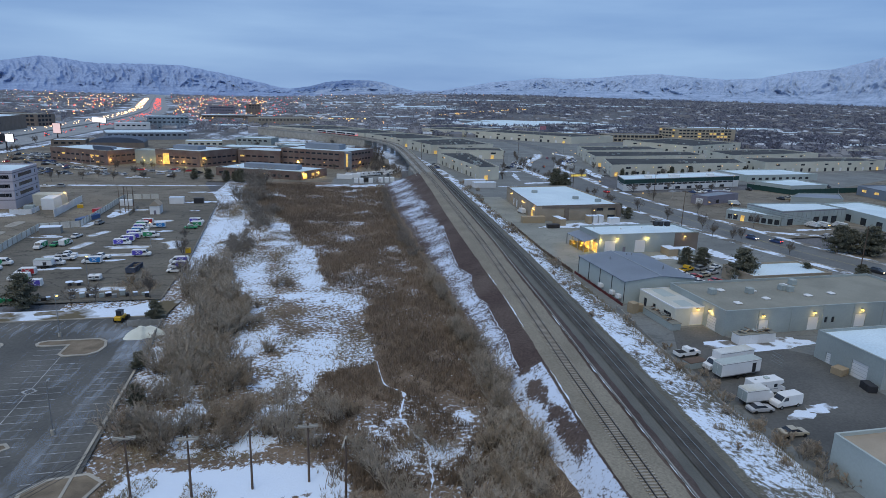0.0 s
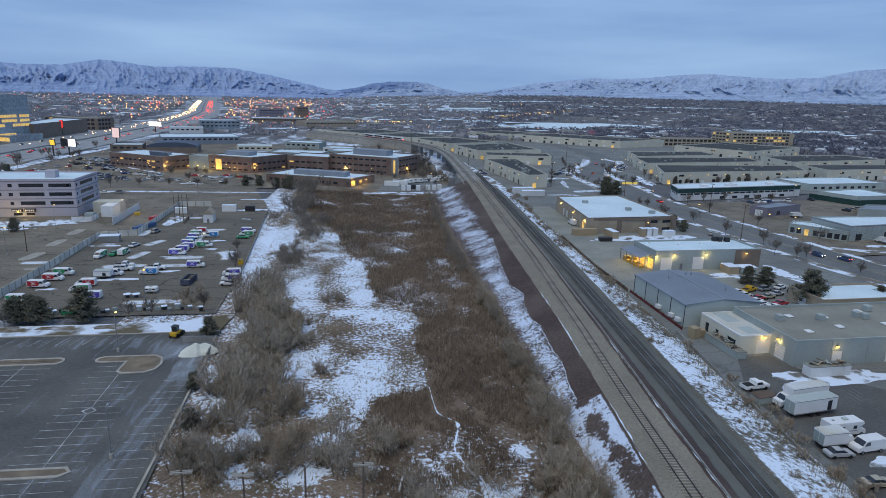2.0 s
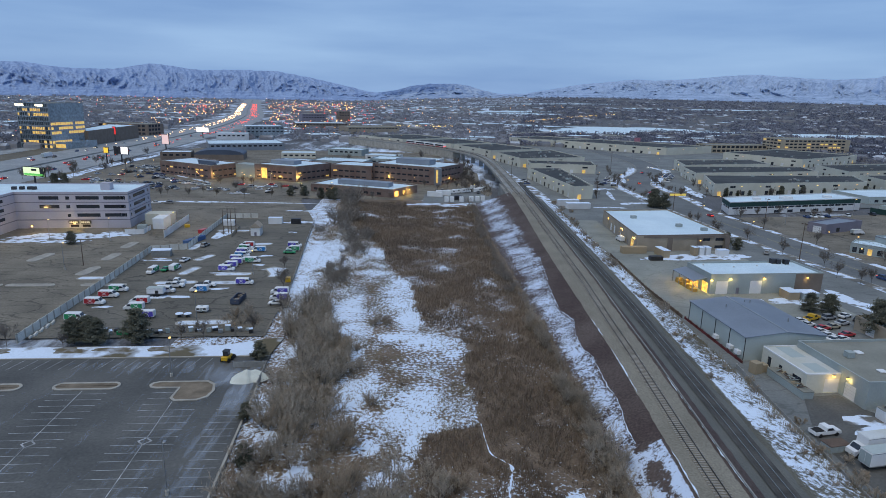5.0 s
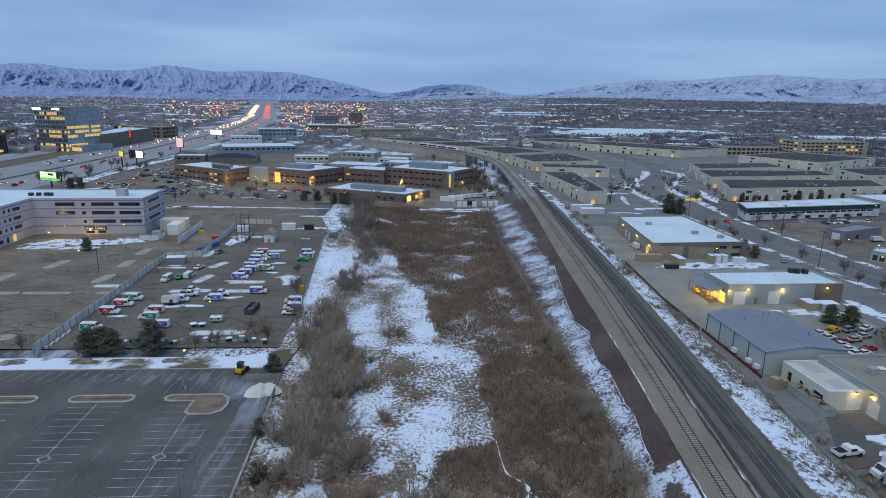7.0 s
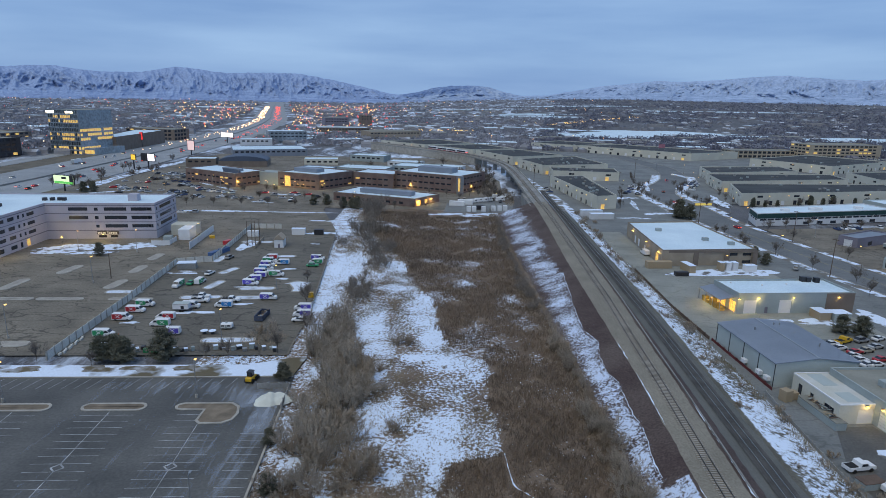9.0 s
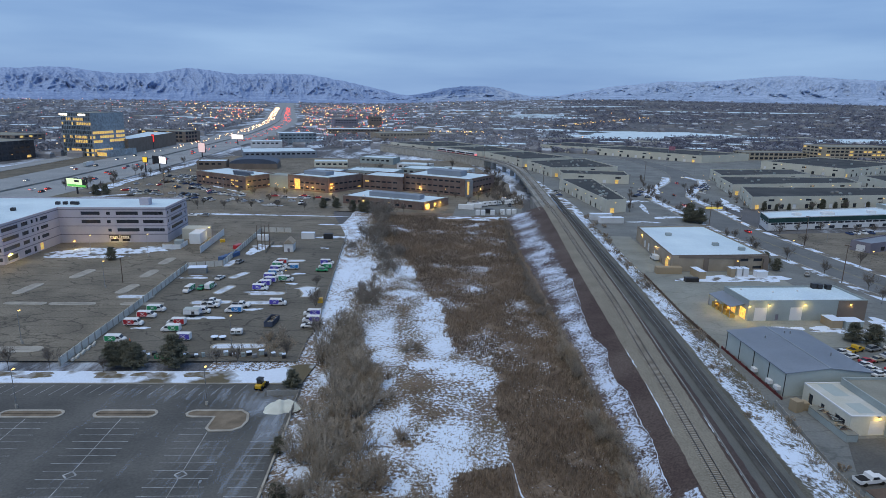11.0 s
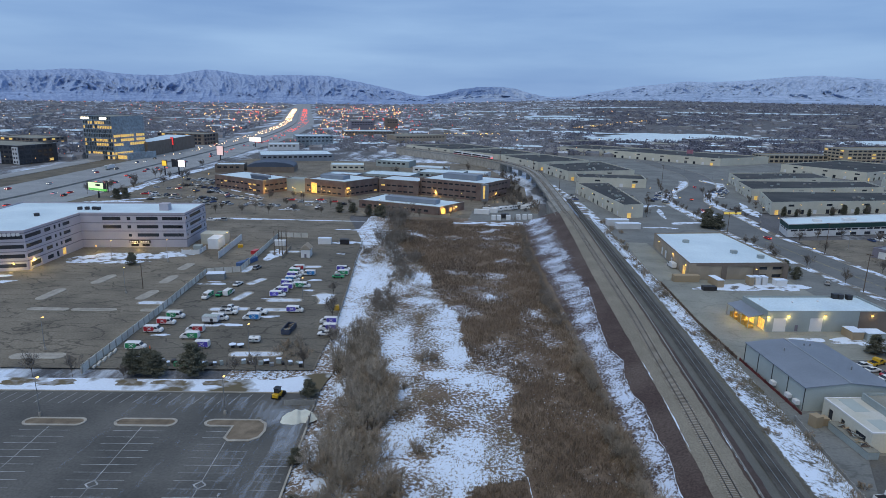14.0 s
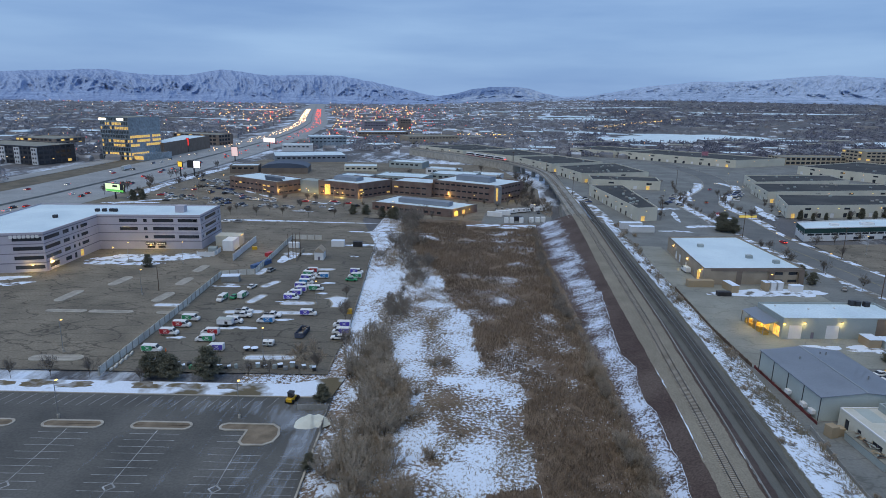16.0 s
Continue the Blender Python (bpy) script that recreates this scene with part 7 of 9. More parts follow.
def wheels(top, xs, half, r=0.36, rims=False):
    for x in xs:
        for s in (-1, 1):
            wh = part("wheel", cyl(bmesh.new(), x, r, s * half - 0.12, s * half + 0.12, r, r, 12, "y"), M["rubber"], top)
            if rims:
                part("rim", cyl(bmesh.new(), x, r, s * (half + 0.121), s * (half + 0.126), r * 0.55, r * 0.55, 8, "y"), M["steel"], wh)


def van(col, label):
    """A cargo van, nose towards +x, with a wrapped cargo side."""
    top = thing("cargo_van", label, "van", group="parked service vans")
    body = [(-2.75, 0.45), (-2.8, 1.0), (-2.72, 2.3), (-2.6, 2.42), (1.0, 2.42), (1.35, 2.3), (1.95, 1.5), (2.7, 1.25), (2.8, 0.95), (2.8, 0.45)]
    bm = profile(bmesh.new(), body, -0.98, 0.98)
    bmesh.ops.bevel(bm, geom=bm.edges[:], offset=0.05, segments=1, affect="EDGES")
    part("body", bm, M["white"], top)
    for s in (-1, 1):
        bmw = bmesh.new()
        q = [bmw.verts.new((x, s * 0.995, z)) for x, z in ((-2.6, 0.7), (0.1, 0.7), (0.7, 1.5), (0.2, 2.3), (-2.6, 2.3))]
        bmw.faces.new(q if s < 0 else q[::-1])
        part("side_wrap", bmw, PAINT[col], top, "coloured vinyl wrap on the cargo side")
        mk = bmesh.new()
        hub = [(-1.04, 1.55), (-0.9, 1.43), (-0.76, 1.55), (-0.9, 1.67)]
        tips = [((-1.69, 1.0), (-1.41, 1.0)), ((-0.39, 1.0), (-0.11, 1.0)), ((-0.11, 2.1), (-0.39, 2.1)), ((-1.41, 2.1), (-1.69, 2.1))]
        c = [mk.verts.new((x, s * 1.003, z)) for x, z in hub]
        mk.faces.new(c if s < 0 else c[::-1])
        for k in range(4):
            a, b = (mk.verts.new((x, s * 1.003, z)) for x, z in tips[k])
            f = (c[k], a, b, c[(k + 1) % 4])
            mk.faces.new(f if s < 0 else f[::-1])
        part("mark", mk, M["white"], top, "crossed pale bars on the wrap")
    gl = bmesh.new()
    gl.faces.new([gl.verts.new(p) for p in ((1.42, -0.85, 2.25), (2.0, -0.88, 1.5), (2.0, 0.88, 1.5), (1.42, 0.85, 2.25))][::1])
    part("windshield", gl, M["glass"], top)
    for s in (-1, 1):
        g2 = bmesh.new()
        g2.faces.new([g2.verts.new((x, s * 0.997, z)) for x, z in ((0.55, 1.5), (1.75, 1.5), (1.3, 2.15), (0.6, 2.15))])
        part("side_window", g2, M["glass"], top)
    wheels(top, (-1.75, 1.85), 0.9, rims=True)
    return top


def car(col, label, suv=False, lights=0, near=True):
    top = thing("car", label, "car")
    h = 1.7 if suv else 1.45
    b0 = 0.35 if near else 0.14
    low = [(-2.25, b0), (-2.3, 0.8), (-2.15, 0.98), (-1.2, 1.0), (1.0, 0.98), (2.1, 0.82), (2.25, 0.6), (2.2, b0)]
    bm = profile(bmesh.new(), low, -0.88, 0.88)
    bmesh.ops.bevel(bm, geom=bm.edges[:], offset=0.06, segments=1, affect="EDGES")
    part("body", bm, PAINT[col], top)
    cab = [(-2.05 if suv else -1.7, 0.97), (-1.7 if suv else -1.0, h - 0.06), (0.15, h - 0.06), (1.0, 0.97)]
    bm = bmesh.new()
    lo = [bm.verts.new(p) for p in ((cab[0][0], -0.8, 0.97), (cab[3][0], -0.8, 0.97), (cab[3][0], 0.8, 0.97), (cab[0][0], 0.8, 0.97))]
    hi = [bm.verts.new(p) for p in ((cab[1][0], -0.62, h - 0.06), (cab[2][0], -0.62, h - 0.06), (cab[2][0], 0.62, h - 0.06), (cab[1][0], 0.62, h - 0.06))]
    for i in range(4):
        j = (i + 1) % 4
        bm.faces.new((lo[i], lo[j], hi[j], hi[i]))
    bm.faces.new(hi)
    part("glasshouse", bm, M["glass"], top)
    part("roof", boxes((cab[1][0] - 0.05, cab[2][0] + 0.05, -0.65, 0.65, h - 0.07, h), bevel=0.03), PAINT[col], top)
    if near:
        wheels(top, (-1.4, 1.4), 0.8, 0.33)
    if lights:
        for s in (-0.6, 0.6):
            part("headlight", boxes((2.2, 2.3, s - 0.2, s + 0.2, 0.55, 0.8)), M["lampw"], top, "lit white headlight")
            part("tail_light", boxes((-2.36, -2.26, s - 0.22, s + 0.22, 0.7, 0.95)), M["redlight"], top, "lit red tail light")
    return top


def pickup(col, label):
    top = thing("pickup_truck", label, "pickup truck")
    bm = profile(bmesh.new(), [(-2.8, 0.5), (-2.8, 1.15), (-0.6, 1.15), (-0.5, 1.85), (0.75, 1.85), (1.35, 1.2), (2.7, 1.1), (2.8, 0.5)], -0.98, 0.98)
    part("body", bm, PAINT[col], top)
    part("bed", boxes((-2.7, -0.7, -0.85, 0.85, 1.16, 1.17)), M["rubber"], top)
    gl = bmesh.new()
    gl.faces.new([gl.verts.new(p) for p in ((0.8, -0.85, 1.8), (1.36, -0.88, 1.22), (1.36, 0.88, 1.22), (0.8, 0.85, 1.8))])
    part("windshield", gl, M["glass"], top)
    for s in (-1, 1):
        g2 = bmesh.new()
        g2.faces.new([g2.verts.new((x, s * 0.99, z)) for x, z in ((-0.4, 1.25), (1.1, 1.25), (0.7, 1.75), (-0.35, 1.75))])
        part("side_window", g2, M["glass"], top)
    wheels(top, (-1.7, 1.8), 0.9, 0.4)
    return top


def box_truck(label, L=6.5, H=3.4, cab=True):
    top = thing("box_truck" if cab else "cargo_trailer", label, "truck" if cab else "trailer")
    part("cargo_box", boxes((-L, 0, -1.2, 1.2, 0.95, H), bevel=0.06), M["white"], top)
    part("roof_skin", boxes((-L + 0.05, -0.05, -1.15, 1.15, H + 0.002, H + 0.06)), M["annexroof"] if cab else M["palewall"], top)
    for s in (-1, 1):
        part("side_rail", boxes((-L, 0, s * 1.2 - 0.02, s * 1.2 + 0.02, 0.9, 1.08)), M["steel"], top)
        part("top_rail", boxes((-L, 0, s * 1.2 - 0.02, s * 1.2 + 0.02, H - 0.2, H - 0.08)), M["steel"], top)
    for y in (-0.58, 0.58):
        part("rear_door", boxes((-L - 0.03, -L, y - 0.54, y + 0.54, 1.1, H - 0.25)), M["greywall"], top)
    if not cab:
        part("side_door", boxes((-2.2, -1.3, -1.24, -1.2, 1.05, H - 0.6)), M["darksteel"], top, "dark side door")
    part("chassis", boxes((-L, 1.6 if cab else 0.8, -0.5, 0.5, 0.55, 0.93)), M["darksteel"], top)
    if cab:
        part("cab", profile(bmesh.new(), [(0.1, 0.5), (0.1, 2.3), (0.9, 2.3), (1.5, 1.5), (2.2, 1.3), (2.25, 0.5)], -1.0, 1.0), M["white"], top)
        gl = bmesh.new()
        gl.faces.new([gl.verts.new(p) for p in ((0.95, -0.85, 2.25), (1.53, -0.88, 1.5), (1.53, 0.88, 1.5), (0.95, 0.85, 2.25))])
        part("windshield", gl, M["glass"], top)
        wheels(top, (-L * 0.72, 1.35), 0.95, 0.45, True)
    else:
        wheels(top, (-L * 0.55, -L * 0.38), 1.0, 0.4)
    return top


def motorhome():
    """A motorhome, nose towards +x, with a bunk over its cab."""
    top = thing("motorhome", "white motorhome with a bunk over its cab", "motorhome")
    bm = profile(bmesh.new(), [(-5.4, 0.6), (-5.4, 2.95), (1.1, 2.95), (1.35, 2.4), (0.75, 2.05), (0.1, 2.0), (0.1, 0.6)], -1.15, 1.15)
    bmesh.ops.bevel(bm, geom=bm.edges[:], offset=0.07, segments=1, affect="EDGES")
    part("body", bm, M["white"], top)
    part("cab", profile(bmesh.new(), [(0.1, 0.5), (0.1, 1.98), (0.7, 1.98), (1.2, 1.45), (1.95, 1.25), (2.0, 0.5)], -0.95, 0.95), M["white"], top)
    gl = bmesh.new()
    gl.faces.new([gl.verts.new(p) for p in ((0.76, -0.85, 1.94), (1.23, -0.88, 1.45), (1.23, 0.88, 1.45), (0.76, 0.85, 1.94))])
    part("windshield", gl, M["glass"], top)
    for s in (-1, 1):
        part("side_window", boxes((-0.9, -0.2, s * 1.16 - 0.01, s * 1.16 + 0.01, 1.7, 2.3)), M["glass"], top)
        part("side_window", boxes((-3.6, -2.6, s * 1.16 - 0.01, s * 1.16 + 0.01, 1.7, 2.2)), M["glass"], top)
        part("stripe", boxes((-5.2, 0.0, s * 1.16 - 0.008, s * 1.16 + 0.008, 1.3, 1.42)), M["metalroof"], top)
    part("roof_unit", boxes((-2.2, -1.3, -0.4, 0.4, 2.95, 3.25), bevel=0.08), M["palewall"], top)
    part("roof_vent", boxes((-4.3, -3.9, -0.2, 0.2, 2.95, 3.08), bevel=0.03), M["greywall"], top)
    wheels(top, (-3.7, 1.15), 0.95, 0.4, True)
    return top


def lay(proto, spots, z=0.06, size=None):
    for i, (x, y, deg) in enumerate(spots):
        m = pose(x, y, z, 0, 0, deg)
        ob = copy_thing(proto, m) if i else proto
        if not i:
            proto.matrix_world = m
        if size:
            ob.scale = size


lay(van("purple", "white cargo van with a purple side wrap"), [(-78.9, 177.5, 4), (-58.3, 187, 4), (-68.6, 201.6, 4), (-69.1, 206.3, 184), (-68.5, 210.3, 184), (-68.9, 215, 4), (-69.7, 225, 4), (-53.2, 236, 4), (-45.3, 178.3, 184), (-44.2, 172.8, 184), (-75.7, 156.5, 184)], size=(0.94, 0.94, 0.87))
lay(van("blue", "white cargo van with a bright blue side wrap"), [(-69.5, 179, 184), (-65, 228, 184), (-68.7, 219.6, 4)], size=(0.94, 0.94, 0.87))
lay(van("green", "white cargo van with a green side wrap"), [(-70.4, 230.2, 4), (-62.9, 212.6, 4), (-52.6, 230, 184), (-91.5, 197.7, 265), (-85.9, 202, 85), (-81.2, 162.4, 184), (-92.9, 177.9, 4), (-92.2, 153.8, 4)], size=(0.94, 0.94, 0.87))
lay(van("red", "white cargo van with a red side wrap"), [(-71.3, 235, 184), (-82, 167.5, 184), (-93.7, 166, 4), (-93.1, 172.4, 4)], size=(0.94, 0.94, 0.87))
lay(pickup("white", "white pickup truck with service body"), [(-78.3, 182.8, 4), (-79.3, 186.4, 4), (-69.1, 184, 4), (73.2, 102.2, 12)])
lay(car("white", "small white parked car"), [(-86.7, 212.6, 80), (104, 153.6, 20), (104.1, 150.8, 20), (-44, 168.6, 184), (104.3, 148.1, 20), (118.9, 166.3, 30), (103.5, 158.6, 20), (106.5, 148.4, 20), (103, 161.5, 20)])
lay(car("grey", "grey sport utility vehicle", True), [(-87.4, 234.4, 80), (113.1, 164.6, 20), (-168, 371, 10), (135, 240, 60)])
lay(car("green", "small green parked car"), [(-88.3, 200.8, 84), (-53, 226, 4)])
lay(car("tanc", "beige car parked on wet asphalt"), [(74, 71.3, 2), (109.8, 157.4, 20)])
lay(car("silver", "silver saloon car in the truck yard"), [(73.6, 79.0, 2), (114.2, 160.2, 20)])
lay(car("red", "red car in the vehicle yard"), [(109.9, 151.6, 20), (106, 156, 20)])
lay(box_truck("white and teal delivery truck beside the ribbed workshop", 5.5, 3.0), [(201, 228.5, 100), (205.5, 228.5, 100), (213, 227.5, 100), (201.2, 281.3, 10)], size=(0.85, 0.85, 0.85))
lay(box_truck("white semi trailer on the freeway", 13, 4.0), [(-320.8, 530.3, 95)], 0.17)
lay(pickup("silver", "silver pickup truck parked by the street"), [(191.7, 207.1, 12), (118, 172, 20)])
lay(pickup("yellow", "bright yellow service truck in the vehicle yard"), [(107.5, 163.5, 30)])
lay(car("black", "black car in the vehicle yard", True), [(118, 158, 30), (121, 163, 30)])
lay(box_truck("white box truck with a pale flat roof", 4.6, 3.1), [(76.2, 82.0, 7)])
lay(box_truck("white delivery truck with a tan box roof", 8.4, 3.7), [(75.4, 95.6, 192)])
lay(motorhome(), [(80.4, 85.4, 8)])
lay(box_truck("white enclosed cargo trailer", 4.6, 2.6, False), [(-78.0, 174.6, 4)])
lay(box_truck("long white box trailer with a dark side door", 9.6, 3.5, False), [(82.4, 93.3, 12)])
wv = van("purple", "plain white delivery van")
for o in list(wv.children):
    if o.name.startswith(("side_wrap", "mark")):
        bpy.data.objects.remove(o)
lay(wv, [(79.4, 80.4, 190), (81, 258, 95), (90, 395, 100), (12.2, 377.0, 12), (15.4, 380.4, 12), (18.6, 381.6, 12), (21.4, 384.0, 12), (29.0, 386.5, 8), (31.4, 390.2, 8), (32.8, 394.0, 8), (33.6, 398.2, 8), (27.6, 398.0, 8)])
# rows of parked cars by the college and warehouses
prot = [car(c, "parked %s car" % n + " in the college car park", s, 0, False) for c, n, s in (("silver", "silver", 0), ("black", "black", 1), ("white", "white", 1), ("navy", "dark blue", 0), ("tanc", "beige", 1))]
rows_p = []
for (x0, y0, n, st, deg) in ((-222, 404, 12, 5.5, -18), (-214, 394, 13, 5.5, -18), (-232, 474, 10, 5.5, -18), (-224, 445, 8, 5.5, -18), (-165, 399, 8, 5, -20), (-158, 372, 13, 5, -2), (-108, 392, 7, 5, -22), (-230, 430, 9, 6, -18), (5, 378, 8, 3.4, 5), (3, 385, 8, 3.4, 5), (18, 388, 5, 3.4, 5), (118, 430, 7, 4, 60), (122, 405, 9, 3.2, 78), (126, 445, 8, 3.4, 72), (176, 462, 9, 3.6, 62)) + ((181, 478, 8, 3.6, 62), (66, 425, 6, 3.4, 88), (172, 450, 6, 5, 70), (200, 322, 12, 4.5, 15), (262, 340, 12, 4.5, 12), (105, 430, 5, 4, 80), (176, 480, 5, 4, 60), (205, 268, 8, 5, 20), (240, 300, 7, 5, 20)):
    for k in range(n):
        if rnd.random() < 0.64:
            a = radians(deg)
            rows_p.append((x0 + k * st * math.cos(a), y0 + k * st * math.sin(a), deg + 78 + rnd.uniform(-3, 3) + 180 * (rnd.random() < 0.5)))
rnd.shuffle(rows_p)
for k, pr_ in enumerate(prot):
    lay(pr_, rows_p[k::len(prot)])
more = [(-186 + 2.9 * k, 424 - 2.9 * k + 0.5 * (k % 3), 48 + 180 * (k % 2)) for k in range(11)] + [(-212 + 3.1 * k, 446 + 2.2 * k, -50) for k in range(9)] + [(-219 + 2.8 * k, 478 - 1.6 * k, 60) for k in range(10)]
more += [(x, y, 12 + 168 * (k % 2)) for k, (x, y) in enumerate(((-176.3, 376), (-169, 379.4), (-141.8, 377), (-135.4, 373.7), (-126.5, 372.9), (-124.9, 395.7), (-113.1, 360.5), (-113, 386), (-105, 376.2), (-96.2, 365), (-144.4, 323.6), (-138.4, 324.4), (-187.5, 392.7), (-179, 394.1), (-172, 390.5), (-199, 421.9), (-214.5, 395.6), (-209.2, 382.1)))]
prot = [car(c, "%s car in the college car park" % n, s, 0, False) for c, n, s in (("white", "white", 0), ("grey", "grey", 1), ("silver", "silver", 0), ("black", "black", 0))]
for k, pr_ in enumerate(prot):
    lay(pr_, more[k::len(prot)])
lay(car("red", "red car with its lights on in the college car park", False, 1, False), [(-103.3, 396.8, 190), (-92.9, 391.5, 185), (-223.3, 401.7, 200), (-202, 400.2, 250), (-212.9, 427.9, 260), (-121.5, 394, 190), (-168, 406, 228)])
# freeway traffic with lights on
prot = [car(c, n + " car on the freeway with lights on", s, 1, False) for c, n, s in (("silver", "silver", 0), ("black", "black", 1), ("white", "white", 0), ("red", "red", 0), ("navy", "navy", 1))]
tr_ = []
for p, deg in along([(q[0], q[1], 0) for q in fwy[4:62]], 13.0):
    for lane in (-28, -24.4, -20.7, -17, 9.6, 13.3, 17, 20.7, 24.4):
        if rnd.random() < 0.115:
            a = radians(deg - 90)
            tr_.append((p.x + lane * math.cos(a), p.y + lane * math.sin(a) + rnd.uniform(-4, 4), deg + (180 if lane < 0 else 0)))
for x, y, deg in ((158.3, 205.4, 285), (164.3, 199.7, 105), (169.7, 158.4, 285), (147, 319.5, 95), (141, 395, 270), (148, 440, 80), (172, 505, 60), (190, 545, 250)):
    tr_.append((x, y, deg))
rnd.shuffle(tr_)
for k, pr_ in enumerate(prot):
    lay(pr_, tr_[k::len(prot)], 0.17)

# ---- fences, sheds, containers ----
def panel_fence(name, line, h, step, material, label, post_mat=None):
    top = thing(name, label, "fence", kind="structure")
    me = bpy.data.meshes.new("panel")
    b = boxes((0.12, step - 0.12, -0.07, 0.07, 0.0, h), bevel=0.02)
    b.to_mesh(me)
    b.free()
    me.materials.append(material)
    mp = bpy.data.meshes.new("post")
    b = boxes((-0.2, 0.2, -0.16, 0.16, 0.0, h + 0.12))
    b.to_mesh(mp)
    b.free()
    mp.materials.append(post_mat or material)
    for a, c in zip(line, line[1:]):
        L = math.hypot(c[0] - a[0], c[1] - a[1])
        n = max(1, round(L / step))
        deg = math.degrees(math.atan2(c[1] - a[1], c[0] - a[0]))
        for k in range(n):
            x, y = a[0] + (c[0] - a[0]) * k / n, a[1] + (c[1] - a[1]) * k / n
            for nm, m_ in (("panel", me), ("post", mp)):
                o = new(nm, m_)
                o.parent = top
                o.matrix_world = pose(x, y, 0.05, 0, 0, deg)
    return top


panel_fence("concrete_fence", [(-97.2, 138.1), (-99.9, 180.8), (-102.2, 206), (-103.7, 224.6), (-92.1, 229.5), (-96.5, 289.9), (-82, 291)], 2.3, 3.4, M["fence"], "grey concrete panel fence between two lots", M["curb"])
panel_fence("low_wall", [(-37.5, 150), (-41.3, 165.1), (-54.8, 285.9)], 0.8, 5, M["concrete"], "low concrete wall beside the marsh")
panel_fence("screen_wall", [(-108.5, 247.7), (-111.6, 282.0)], 2.9, 4, M["whitewall"], "white screen wall by the office plant")
panel_fence("screen_wall", [(-126.5, 252.6), (-119.5, 253.4), (-120.1, 262.4)], 2.0, 4, M["whitewall"], "low white wall round the plant yard")
panel_fence("low_wall", [(-82.5, 250.5), (-84.4, 269.0)], 1.3, 4, M["tanwall"], "tan block wall beside the pole yard")
panel_fence("block_fence", [(69.6, 232), (69.3, 190), (70.6, 163)], 1.0, 3.0, M["wood"], "low timber edging beside the concrete yard")
panel_fence("block_fence", [(70.6, 131), (69.2, 112), (68.6, 99.7), (67.8, 76.4)], 0.9, 3.0, M["concrete"], "low block wall beside the truck yard")
panel_fence("red_fence", [(71.2, 162.5), (73.0, 132.9)], 0.7, 3.2, mat("red_brown_boards", (0.13, 0.035, 0.035), 0.85, 0.2, 2.0), "red-brown board edging along the metal shed")


panel_fence("green_fence", [(247.5, 341), (259, 317.5), (294, 324.5), (330, 332)], 3.0, 4.0, M["greenb"], "dark green screen fence round the storage yard")


def crate(name, label, cat, x, y, deg, w, d, h, material, z=0.05, roof=None, bevel=0.05):
    top = thing(name, label, cat, x, y, z, deg)
    part("body", boxes((-w / 2, w / 2, -d / 2, d / 2, 0, h), bevel=bevel), material, top)
    if roof:
        part("lid", boxes((-w / 2 - 0.06, w / 2 + 0.06, -d / 2 - 0.06, d / 2 + 0.06, h, h + 0.12)), roof, top)
    rb = bmesh.new()
    for k in range(1, int(w / 0.8)):
        xx = -w / 2 + k * w / int(w / 0.8 + 0.001)
        for s in (-1, 1):
            box(rb, xx - 0.05, xx + 0.05, s * d / 2 - 0.03, s * d / 2 + 0.03, 0.1, h - 0.1)
    if len(rb.verts):
        part("rib", rb, material, top)["kind"] = "stuff"
    else:
        rb.free()
    return top


